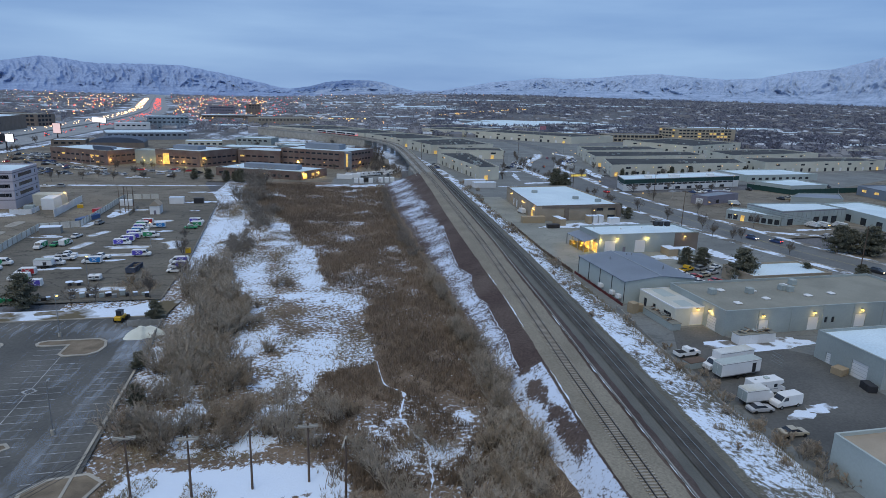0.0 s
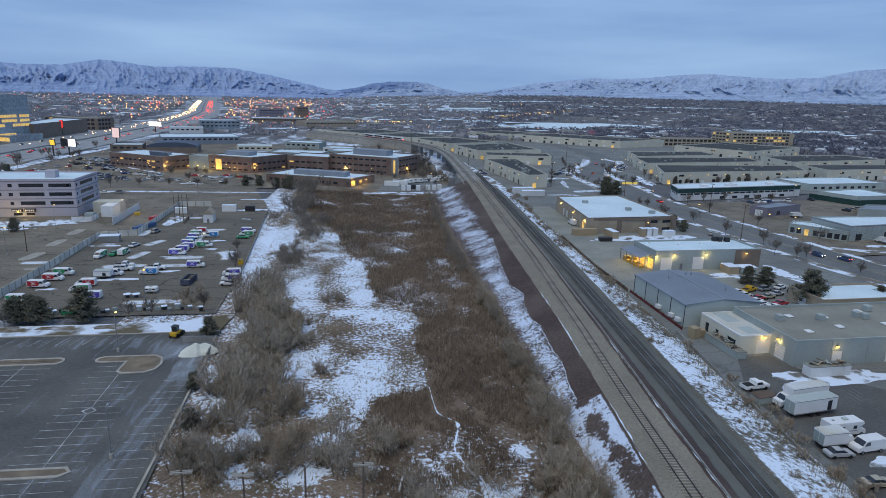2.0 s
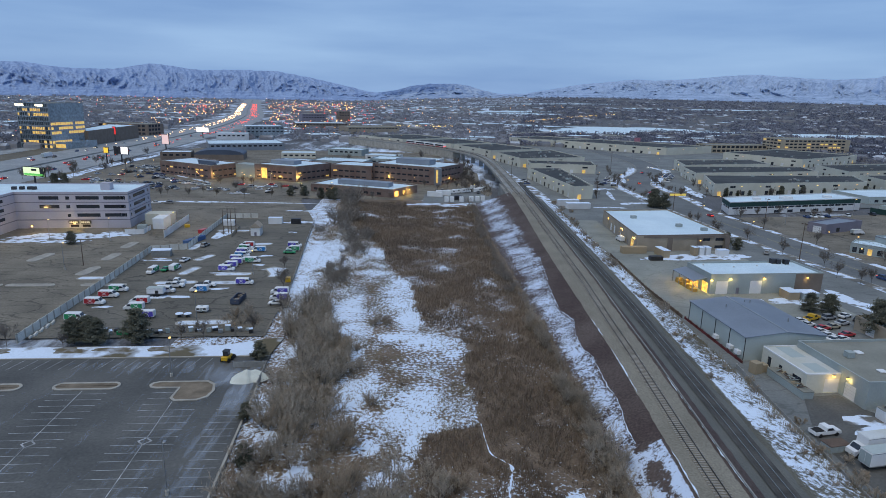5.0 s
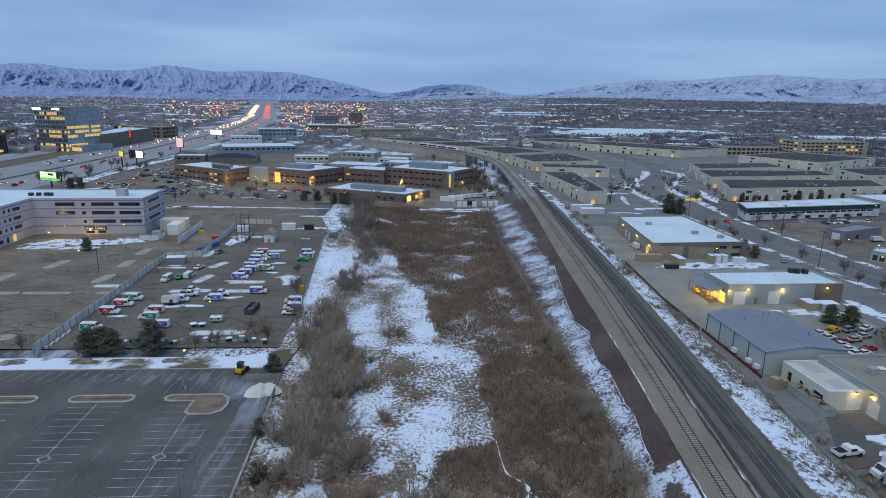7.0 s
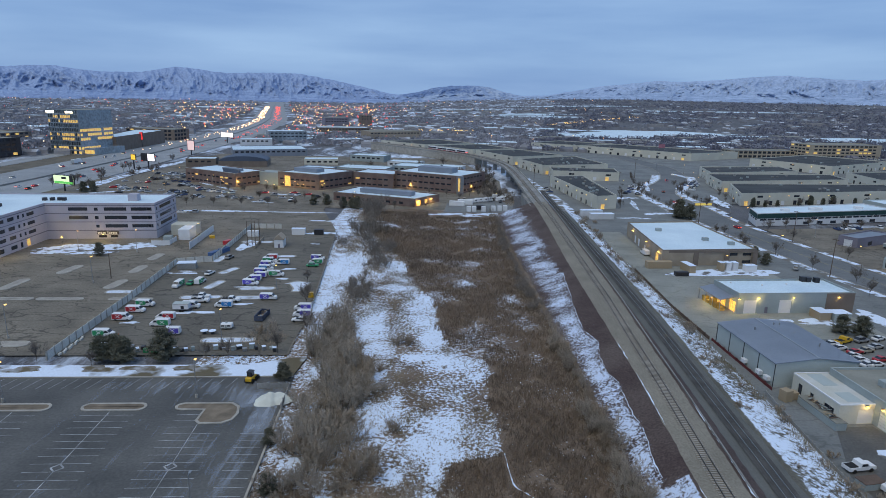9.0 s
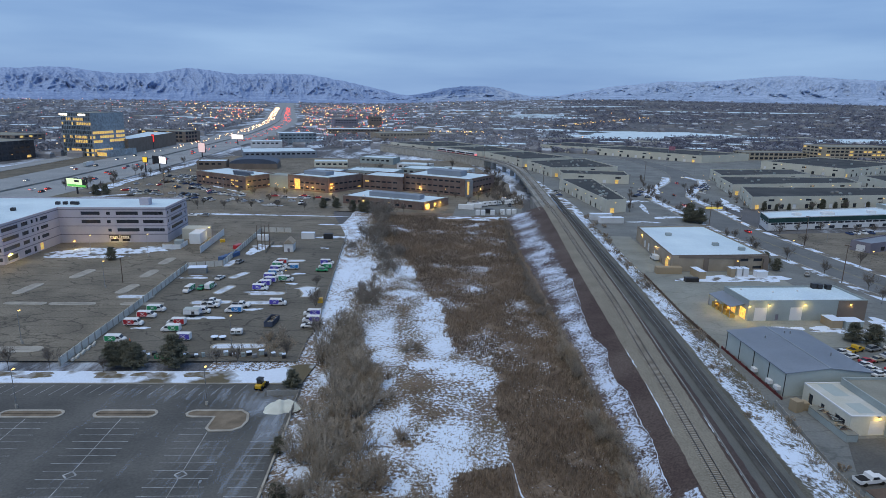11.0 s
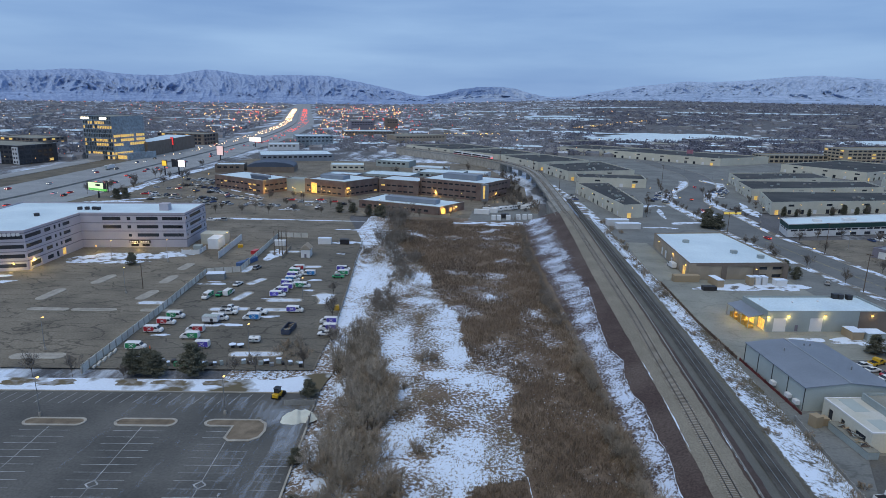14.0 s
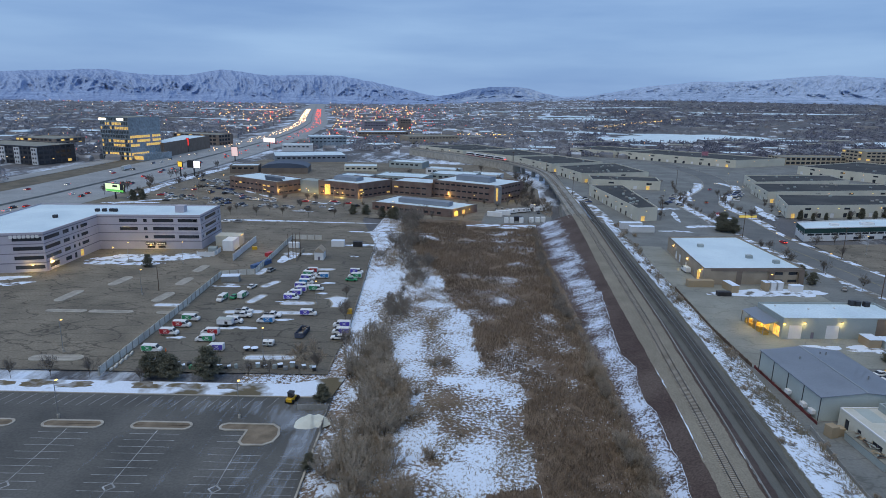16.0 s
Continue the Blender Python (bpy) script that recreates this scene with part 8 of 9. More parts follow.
tanp = paint("tan_container", (0.33, 0.26, 0.17), 0.7)
heaps = []
bluep = paint("blue_dumpster", (0.05, 0.11, 0.25), 0.6)
for a in (("container", "white shipping container with snow", "container", -71.3, 279.5, 5, 6.0, 2.6, 2.8, M["white"], 0.05, M["snow"]), ("container", "dark steel container in the lot", "container", -62.2, 280.4, 5, 4.2, 2.4, 2.4, M["darksteel"]),
          ("dumpster", "blue waste containers by the fence", "dumpster", -95.0, 238.5, 75, 5, 2.2, 1.7, bluep), ("dumpster", "blue waste containers by the fence", "dumpster", -93.2, 244.5, 75, 5, 2.2, 1.7, bluep),
          ("dumpster", "red waste container by the fence", "dumpster", -96.6, 258, 75, 4, 2.0, 1.6, PAINT["red"]), ("plant_box", "white plant enclosure beside the office", "enclosure", -117.6, 267.2, 5, 4.8, 8.8, 4.7, M["white"]), ("plant_box", "cream plant room beside the office", "enclosure", -121.6, 275.6, 5, 11, 7, 4.8, M["cream"]),
          ("plant_box", "grey cooling unit in the plant yard", "enclosure", -123.2, 260.8, 8, 3.4, 3, 2.3, M["greywall"]), ("bin", "small yellow steel rubbish skip", "skip", -107, 268, 20, 2.2, 1.6, 1.3, PAINT["yellow"]), ("bin", "bright yellow grit bin by the wall", "bin", -45.6, 190.6, 10, 1.6, 1.4, 1.6, PAINT["yellow"]),
          ("carport", "flat-roofed carport by the fence", "carport", -97.6, 219.4, 12, 6.4, 3.6, 2.3, M["concrete"], 0.05, M["snow"])) + (
          ("container", "tan shipping container in the yard", "container", 80.2, 237.5, 6, 10, 2.6, 2.7, tanp), ("container", "tan box trailer with snowy roof", "container", 90.4, 234, 100, 7, 2.6, 2.8, tanp, 0.05, M["snow"]), ("dumpster", "black steel dumpster in the yard", "dumpster", 85.5, 227, 4, 5, 2.2, 1.6, M["darksteel"]),
          ("crates", "stacked white pallets under wraps", "pallets", 106.5, 236.6, 6, 2, 3, 3.2, M["whitewall"], 0.05, M["snow"]), ("crates", "stacked white pallets under wraps", "pallets", 109.2, 236.9, 6, 2, 3, 3.2, M["whitewall"], 0.05, M["snow"]), ("crates", "stacked pallets in front of the warehouse", "pallets", 104.0, 236.4, 6, 1.8, 3, 3.2, tanp, 0.05, M["snow"]), ("container", "white tank trailer with snow", "trailer", 115, 236, 10, 4.5, 2.6, 2.4, M["white"], 0.05, M["snow"]),
          ("container", "timber and grey storage container with snow", "container", 112.4, 183.6, 5, 3.6, 5, 2.5, tanp, 0.05, M["snow"]), ("container", "grey storage container with snow", "container", 117.5, 182.8, 5, 5.4, 4, 2.4, M["greywall"], 0.05, M["snow"]),
          ("storage_bin", "concrete bin heaped with snowy scrap", "bin", 92.3, 108.3, 6, 9.5, 2.4, 2.2, M["whitewall"], 0.05, M["roofgrey"]), ("storage_bin", "long concrete trough of scrap beside the annex", "bin", 77.6, 121.8, 96, 12, 2.4, 1.6, M["greywall"], 0.05, M["roofgrey"])) + (
          ("pallet_stack", "stack of timber pallets by the wall", "pallets", 99.3, 91.5, 20, 2.4, 2.2, 1.4, tanp), ("dumpster", "dark green dumpster by the wall", "dumpster", 99.5, 84.6, 80, 2.8, 1.6, 1.4, M["darksteel"]), ("pallet_stack", "timber crates beside the metal shed", "pallets", 73.6, 128.5, 20, 2.0, 2.0, 2.6, tanp), ("pallet_stack", "timber crates beside the metal shed", "pallets", 75.6, 129.4, 10, 1.8, 1.8, 1.8, tanp),
          ("dumpster", "grey open dumpster filled with brown debris", "dumpster", 72.0, 97.2, 12, 4.2, 2.3, 1.3, M["greywall"], 0.05, M["wood"]), ("container", "white office trailer by the railway", "trailer", 76.5, 344, 8, 12, 4, 3.4, M["whitewall"], 0.05, M["snow"]), ("container", "white office trailer by the railway", "trailer", 80.5, 336, 8, 13, 4, 3.0, M["whitewall"], 0.05, M["snow"]),
          ("container", "small white storage container beside the poles", "container", -90.6, 273.8, 5, 5.2, 2.4, 2.5, M["white"])):
    made = crate(*a)
    if a[0] == "storage_bin" and a[2] == "bin":
        heaps.append((made, a[6] / 2 - 1.0, a[7] / 2 - 0.6, a[8]))
def scrap(parent, x0, x1, y0, y1, z, n, seed):
    """A heap of loose boards lying across each other."""
    rs = random.Random(seed)
    for k in range(n):
        L, w = rs.uniform(0.8, 2.4), rs.uniform(0.12, 0.4)
        o = part("board", boxes((-L / 2, L / 2, -w / 2, w / 2, 0, 0.06)), (M["wood"], tanp, M["greywall"], M["darksteel"])[k % 4], parent)
        o.matrix_world = parent.matrix_world @ pose(rs.uniform(x0, x1), rs.uniform(y0, y1), z + rs.uniform(0, 0.5), rs.uniform(-12, 12), rs.uniform(-14, 14), rs.uniform(0, 180))


camp = thing("camper", "white camper trailer with dark windows and roof hatch", "camper", -62.3, 161.5, 0.05, 4)
part("body", boxes((-1.6, 1.6, -0.95, 0.95, 0.38, 1.75), bevel=0.22), M["white"], camp)
part("stripe", boxes((-1.45, 1.45, -0.965, -0.94, 0.62, 0.74)), M["greywall"], camp)
for x0, x1 in ((-1.25, -0.5), (0.35, 1.2)):
    part("window", boxes((x0, x1, -0.97, -0.93, 1.0, 1.42)), M["darksteel"], camp)
part("door", boxes((-0.3, 0.2, -0.98, -0.93, 0.45, 1.5)), M["greywall"], camp)
part("roof_hatch", boxes((-0.4, 0.2, -0.3, 0.3, 1.74, 1.86), bevel=0.04), M["greywall"], camp)
for s_ in (-1, 1):
    part("wheel", boxes((-0.3, 0.3, s_ * 0.8 - 0.1, s_ * 0.8 + 0.1, 0.0, 0.58), bevel=0.09), M["darksteel"], camp)
part("tow_bar", boxes((1.5, 2.4, -0.06, 0.06, 0.42, 0.52)), M["darksteel"], camp)


dkb = paint("dark_blue_steel", (0.055, 0.07, 0.11), 0.6)
dm = thing("dumpster", "blue open roll-off dumpster full of timber debris", "dumpster", -55.3, 170.6, 0.05, 88)
part("floor", boxes((-3.2, 3.2, -1.2, 1.2, 0.25, 0.4)), dkb, dm)
for sp_ in ((-3.2, 3.2, -1.2, -1.1, 0.4, 1.7), (-3.2, 3.2, 1.1, 1.2, 0.4, 1.7), (-3.2, -3.1, -1.1, 1.1, 0.4, 1.7), (3.1, 3.2, -1.1, 1.1, 0.4, 1.7)):
    part("side_panel", boxes(sp_), dkb, dm)
for k in range(7):
    for s_ in (-1.26, 1.26):
        part("rib", boxes((-3.0 + k, -2.85 + k, s_ - 0.06, s_ + 0.06, 0.3, 1.7)), dkb, dm)
for k, (hb, hx, hy, hz) in enumerate(heaps):
    scrap(hb, -hx, hx, -hy, hy, hz + 0.15, 30, 60 + k)
scrap(dm, -2.4, 2.4, -0.7, 0.7, 0.95, 22, 4)
for x, y in ((8.4, 348.5), (11.4, 348.8), (16.8, 349.8), (22.6, 352.2), (26.2, 352.9), (29.4, 354.2)):
    crate("white_tank", "white storage unit in a row beyond the marsh", "tank", x, y, 5, 2.3, 2.3, 2.8, M["white"])
crate("container", "dark steel container between the white storage units", "container", 15.0, 355.0, 5, 4.6, 2.4, 2.6, M["darksteel"])
for x, y in ((1.8, 366.5), (6.8, 372.0)):
    crate("white_trailer", "long white trailer parked beyond the marsh", "trailer", x, y, -8, 9.0, 2.5, 2.7, M["white"])

# cream shed with gable
sh = thing("garden_shed", "off-white timber shed with a tan gable roof", "shed", -73.6, 256.6, 0.05, 5)
part("wall", boxes((-1.9, 1.9, -3.0, 3.0, 0, 3.6)), M["white"], sh)
part("roof", profile(bmesh.new(), [(-2.2, 3.55), (0, 5.6), (2.2, 3.55), (2.2, 3.4), (-2.2, 3.4)], -3.2, 3.2), M["tanwall"], sh)
part("door", boxes((-0.45, 0.45, -3.06, -3.0, 0, 1.6)), M["band"], sh)

# salt heap and loader
hp = thing("salt_heap", "pale heap of road salt at the lot corner", "heap", -38.2, 121.5, 0.06, 4)
hv, hf = [(0, 0, 2.0)], []
for k in range(9):
    for i in range(40):
        a = 2 * math.pi * i / 40
        f = (k + 1) / 9
        r = 3.6 * f * (1 + 0.14 * math.sin(2 * a + 1) + 0.09 * math.sin(3 * a + 2 * k / 9) + 0.05 * math.sin(7 * a))
        z = 2.0 * (1 - f ** 1.5) * (1 + 0.35 * noise.noise(Vector((r * math.cos(a) * 0.7, r * math.sin(a) * 0.7, 2))))
        hv.append((r * math.cos(a), r * 0.8 * math.sin(a), max(0.0, z) if k < 8 else 0.0))
for i in range(40):
    j = (i + 1) % 40
    hf.append((0, 1 + i, 1 + j))
    for k in range(8):
        hf.append((1 + k * 40 + i, 41 + k * 40 + i, 41 + k * 40 + j, 1 + k * 40 + j))
raw("salt", hv, hf, mat("road_salt", (0.62, 0.64, 0.58), 0.9, 0.12, 1.5, 0.4), hp)
panel_fence("salt_bay", [LOT(15.2, 20), LOT(15.2, 29.5), LOT(8.0, 29.5)], 1.3, 2.4, M["concrete"], "concrete blocks round the salt heap")
ld = thing("loader", "yellow skid loader at the lot edge", "loader", -45.6, 130.2, 0.06, 80)
part("body", boxes((-1.4, 1.3, -0.75, 0.75, 0.5, 1.4), bevel=0.1), PAINT["yellow"], ld)
part("cab", boxes((-0.7, 0.6, -0.6, 0.6, 1.4, 2.5), bevel=0.08), M["glass"], ld)
part("cab_roof", boxes((-0.8, 0.7, -0.68, 0.68, 2.5, 2.6)), M["darksteel"], ld)
part("bucket", profile(bmesh.new(), [(1.4, 0.2), (2.4, 0.15), (2.1, 0.9), (1.5, 1.0)], -0.95, 0.95), M["darksteel"], ld)
wheels(ld, (-0.8, 0.8), 0.85, 0.5)
tb_ = [(-67.0 + dx, 154.5 + dy + 2) for dx, dy in ((0, 0), (2.2, 0.1))]
for x, y in tb_:
    t_ = thing("round_table", "round table with snow on its top", "table", x, y + 1, 0.05)
    part("tabletop", cyl(bmesh.new(), 0, 0, 0.9, 1.0, 1.0, 1.0, 16), M["snow"], t_)
    part("pedestal", cyl(bmesh.new(), 0, 0, 0, 0.9, 0.5, 0.4, 10), M["darksteel"], t_)
# rows of scrap and small bins along the yard edge
for k in range(26):
    x, y = YARD(14 + k * 1.55 + rnd.uniform(-0.5, 0.5), 5.5 + rnd.uniform(-0.6, 1.6))
    if k in (6, 7, 13):
        continue
    crate("equipment_box", ("snow-dusted metal equipment box in a row", "dark metal equipment box in a row")[k % 2], "equipment", x, y, rnd.uniform(0, 40), rnd.uniform(0.7, 1.3), rnd.uniform(0.7, 1.2), rnd.uniform(0.6, 1.3), (M["greywall"], M["darksteel"], M["steel"])[k % 3], 0.05, M["snow"] if k % 2 else None)

for k in range(5):
    crate("cart", "small green utility cart under the pines", "cart", -76.5 + k * 1.5, 144.6 + 0.3 * (k % 2), 8, 1.2, 1.0, 1.0, PAINT["green"], 0.05, M["white"] if k % 2 else None)
for k in range(9):
    q = 141.5 + k * 1.3
    crate("barrier_block", "pale concrete block along the fence", "block", -96.0 - 0.06 * (q - 138) + 0.3 * (k % 2), q, 95 + 6 * (k % 3), 1.1, 0.5, 0.6, M["fence"])
cn = thing("traffic_cone", "orange traffic cone beside a pickup", "traffic cone", -88.6, 154.3, 0.05)
part("cone", cyl(bmesh.new(), 0, 0, 0.05, 0.9, 0.22, 0.05, 10), paint("orange_plastic", (0.7, 0.13, 0.02)), cn)
part("base", boxes((-0.3, 0.3, -0.3, 0.3, 0, 0.05)), M["rubber"], cn)

# ---- lamps, poles, boards ----
def lamp_post(x, y, h, deg, label, head, light=0.0, group="car park lamps"):
    top = thing("lamp_post", label, "lamp post", x, y, 0.05, deg, group)
    part("base", cyl(bmesh.new(), 0, 0, 0, 0.8, 0.32, 0.3, 10), M["curb"], top)
    part("pole", cyl(bmesh.new(), 0, 0, 0.8, h, 0.1, 0.06, 8), M["steel"], top)
    part("arm", boxes((0, 0.9, -0.04, 0.04, h - 0.05, h + 0.03)), M["steel"], top)
    part("lamp_head", boxes((0.5, 1.2, -0.2, 0.2, h - 0.12, h + 0.06), bevel=0.04), head, top, "glowing lamp head")
    if light:
        l = new("lamp_light", bpy.data.lights.new("lamp_light", "POINT"))
        l.data.energy, l.data.color, l.data.shadow_soft_size = light, (1.0, 0.62, 0.25), 0.3
        l.location = (x, y, h - 0.5)
    return top


for x, y, h, e in ((-93.4, 117.7, 8.5, 0), (-54.6, 121.9, 8.5, 0), (-115.5, 150.6, 9, 0), (-126.7, 240.3, 9, 0), (-121, 199.2, 9, 0), (-60.1, 151.6, 9, 0), (-58.7, 197.6, 8, 0), (-39.2, 82.3, 8.5, 0), (-131.5, 116, 8.5, 0), (-150, 240, 8, 0)):
    lamp_post(x, y, h, 95, "steel lamp post with a dim amber head", M["lamp"] if h != 8.5 or x < -40 else M["steel"], e)
for x, y, h in ((139, 262, 9), (168, 235, 9), (134, 300, 9), (157, 330, 9), (176, 190, 9), (132, 360, 9), (158, 420, 8), (131, 430, 8), (170, 480, 8), (-150, 395, 8), (-110, 380, 8), (-195, 395, 8), (-60, 365, 7), (25, 372, 7), (-200, 450, 8), (230, 330, 9), (275, 300, 9), (162.8, 364.2, 9), (176, 300, 9), (128, 400, 8), (120, 440, 8), (184, 470, 8), (190, 500, 8), (205, 560, 8)):
    lamp_post(x, y, h, rnd.uniform(0, 360), "street lamp with a glowing sodium head", M["lamp"], 0, "street lamps")


def utility_pole(x, y, h, deg, label, arms=1):
    top = thing("utility_pole", label, "utility pole", x, y, -0.1, deg, "wooden utility poles")
    part("pole", cyl(bmesh.new(), 0, 0, 0, h, 0.17, 0.11, 8), M["wood"], top)
    for k in range(arms):
        z = h - 0.5 - 0.9 * k
        part("crossarm", boxes((-1.3, 1.3, 0.1, 0.26, z, z + 0.24)), M["curb"] if h < 12 else M["wood"], top)
        if h < 12 and deg < 45:
            part("crossarm", boxes((-1.3, 1.3, -0.26, -0.1, z, z + 0.24)), M["curb"], top)
        for s in (-1.15, -0.5, 0.5, 1.15) if h < 12 else ():
            part("insulator", cyl(bmesh.new(), s, 0, z + 0.14, z + 0.34, 0.05, 0.04, 6), M["greywall"], top)
    return top


for x, y, h, d in ((-15.6, 65.1, 8.8, 2), (-8.2, 65.9, 8.8, 70), (-1.0, 66.8, 8.8, 4), (3.9, 62.8, 8.6, 80), (-23.1, 65.6, 9.0, 5)):
    utility_pole(x, y, h, d, "weathered wooden utility pole with a crossarm")
for x, y, h in ((142.9, 230.6, 15), (161.0, 156, 16), (160, 290, 15), (131, 330, 14), (55, 430, 17), (100, 372, 15), (46, 540, 16), (20, 610, 17), (150, 520, 16), (-118, 205, 9), (-84, 256, 11), (-86, 258, 11), (-83, 259, 11), (-87, 255, 11)):
    utility_pole(x, y, h, rnd.uniform(0, 180), "tall wooden pole beside the yards", 1 if h > 12 else 0)


def wire(a, b, sag, parent):
    pts = [Vector(a).lerp(Vector(b), k / 8) - Vector((0, 0, sag * 4 * (k / 8) * (1 - k / 8))) for k in range(9)]
    part("wire", bar_along(bmesh.new(), [tuple(p) for p in pts], 0, 0.035, -0.015, 0.02), M["darksteel"], parent)


wr = thing("overhead_wires", "thin dark overhead wires between poles", "wires")
for k in range(4):
    wire((-24.2 + 0.75 * k, 65.6, 8.6), (-46 + 0.75 * k, 36, 8.4), 0.6, wr)
wire((-15.6, 65.1, 8.4), (-24, 34, 8.2), 0.6, wr)
for s in (0, 0.8, 1.6):
    wire((161.0, 156, 15.3 - s), (142.9, 230.6, 14.4 - s), 1.0, wr)
    wire((161.0, 156, 15.3 - s), (185, 90, 15 - s), 1.0, wr)


lamp_post(-111.9, 268.0, 6.5, 175, "lamp post with an amber head by the office plant", M["lamp"], 1300)
for x, y, e in ((-150, 396, 1500), (-180, 380, 0), (-197, 415, 1500), (-214, 437, 0), (-166, 424, 0), (-124, 404, 1500), (-104, 400, 0), (-84, 396, 0), (-206, 462, 0)):
    lamp_post(x, y, 7.0, 40, "car park lamp with a glowing sodium head by the college", M["lamp"], e)


def wall_lamp(x, y, z, power=0.0, head="lamp"):
    top = thing("wall_lamp", "glowing amber wall lamp on a building", "wall lamp", x, y, z, 0, "wall lamps")
    part("lens", boxes((-0.25, 0.25, -0.2, 0.2, -0.15, 0.2), bevel=0.05), M[head], top)
    part("hood", boxes((-0.3, 0.3, -0.1, 0.3, 0.2, 0.28)), M["darksteel"], top)
    if power:
        l = new("wall_light", bpy.data.lights.new("wall_light", "POINT"))
        l.data.energy, l.data.color, l.data.shadow_soft_size = power * (1.1 if y > 350 else 0.8 if z < 3.8 and x < 90 else 0.35), (1.0, 0.68, 0.2), 0.25
        l.location = (x, y - 0.5, z - 0.3)


for (pl, u, v, z, e) in ((Y, 0.2, -0.25, 4.9, 500), (Y, 6.5, -0.25, 5.2, 350), (Y, 18, -0.25, 5.2, 350), (Y, 33, -0.25, 5.2, 130), (Y, -2.5, 6, 3.5, 850), (Y, -2.5, 12, 3.5, 850), (T, -0.3, 4, 4.8, 350), (T, -0.3, 22, 4.8, 350), (T, -0.3, 45, 4.8, 350), (T, 27, -0.3, 4.2, 0),
                        (B_, 10, -0.25, 4.3, 150), (B_, 24, -0.25, 4.3, 150), (B_, -0.25, 5, 4.3, 150), (A_, 5.8, -0.3, 4.0, 180), (B_, 37.5, -0.25, 4.3, 150)):
    x, y = pl(u, v)
    if pl is T and u < 0:
        x = 82.1 + 1.3 * v / 55.4 - 0.35
    wall_lamp(x, y, z, e)
for (x, y, z, e) in ((-163.0, 250.5, 3.0, 700), (-172.2, 226, 3.4, 900), (-150, 258, 2.8, 800), (-176, 219.5, 3.0, 500), (6.0, 413.5, 4, 400), (-88.5, 413.8, 3.5, 500), (-20.5, 360.5, 3.5, 500), (-13.5, 371, 3, 400), (-117, 423, 3, 500), (-146, 416.5, 4, 500), (-44, 434, 4, 500), (-102, 417, 3, 500), (-60, 371, 3, 600), (-128, 424, 3, 600), (-30, 426.5, 3, 500), (12, 425, 3.5, 500), (-66, 388, 3, 600)):
    wall_lamp(x, y, z, e)
for x, y, z in ((81.3, 382, 6), (78.6, 400, 6), (75.8, 420, 6), (73, 441, 6), (90, 366.9, 6), (200, 395.2, 6), (228, 401.8, 6), (258, 409, 6), (185, 408, 6), (190, 425, 6), (195, 470, 6), (210, 453.5, 6), (240, 461.5, 6), (209, 525, 6), (68, 552, 6), (63, 570, 6), (90, 533.7, 6), (47, 616, 6), (35, 641, 6), (5, 682, 6), (-12, 697, 6), (-50, 733, 6), (335, 591, 6), (325, 605, 6), (312, 623, 6)) + ((370, 592.5, 6), (395, 609.4, 6), (180, 738.5, 6), (210, 715.6, 6), (240, 692.7, 6), (280, 694.4, 6), (300, 706.2, 6), (345, 486, 6), (370, 495, 6), (194, 235.5, 4.5), (172, 238, 3.5), (177, 267, 4), (-185, 437, 4), (-172, 429.8, 3), (-158, 421.6, 3), (-106, 418.6, 3), (-30, 426, 4), (-12, 417.7, 4), (12, 424, 4), (-60, 370.6, 3), (-44, 364.8, 3)) + ((214, 398.5, 6), (243, 405.4, 6), (275, 413, 6), (290, 416.6, 6), (225, 457.3, 6), (258, 466.2, 6), (275, 470.8, 6), (290, 474.8, 6), (395, 503.6, 6), (420, 512.4, 6), (357, 490.3, 6), (330, 427.2, 6), (350, 431.8, 6), (372, 436.8, 6), (395, 442, 6), (420, 447.7, 6)):
    wall_lamp(x, y, z)


def billboard(x, y, deg, w, h, z, col, strength, label, bar=None, half=False, end=False):
    top = thing("billboard", label, "billboard", x, y, 0, deg)
    part("mast", cyl(bmesh.new(), 0, 0, 0, z, 0.6, 0.5, 10), M["darksteel"], top)
    part("frame", boxes((-w / 2 - 0.3, w / 2 + 0.3, -0.2, 0.5, z - 0.3, z + h + 0.3)), M["darksteel"], top)
    part("screen", boxes((-w / 2, w / 2, -0.3, -0.22, z, z + h)), glow("screen_glow", col, strength), top, "lit advertising screen")
    if end:
        part("dark_end", boxes((w * 0.3, w / 2, -0.36, -0.31, z, z + h)), M["darksteel"], top, "dark end of the screen")
        part("screen_bar", boxes((-w * 0.1, w * 0.15, -0.36, -0.31, z + h * 0.6, z + h * 0.85)), M["darksteel"], top, "dark bar of lettering")
    if half:
        part("dark_half", boxes((-w / 2, 0, -0.36, -0.31, z, z + h)), M["darksteel"], top, "dark half of the screen")
    if bar:
        part("screen_bar", boxes((-w / 2 + 0.5, w / 2 - 0.5, -0.36, -0.31, z + 0.2, z + h * 0.3)), glow("screen_bar_glow", bar, strength), top, "coloured bar on the screen")


billboard(-244, 384, -20, 17, 5.2, 4.5, (0.72, 0.86, 0.5), 0.75, "roadside billboard with a pale green lit screen", (0.12, 0.5, 0.1), False, True)
billboard(-247, 500, -20, 14, 5.5, 7, (0.95, 0.92, 0.95), 1.0, "roadside billboard with a half dark, half pale lit screen", None, True)
billboard(-262, 620, -20, 8, 9, 5, (0.9, 0.62, 0.58), 0.5, "tall roadside sign with a pink lit screen")
billboard(-281, 774, -20, 18, 5.5, 7, (0.95, 0.86, 0.82), 0.95, "roadside billboard with a pale lit screen")
billboard(-346, 690, 0, 3, 8, 8, (0.9, 0.05, 0.05), 0.8, "tall narrow red lit sign")

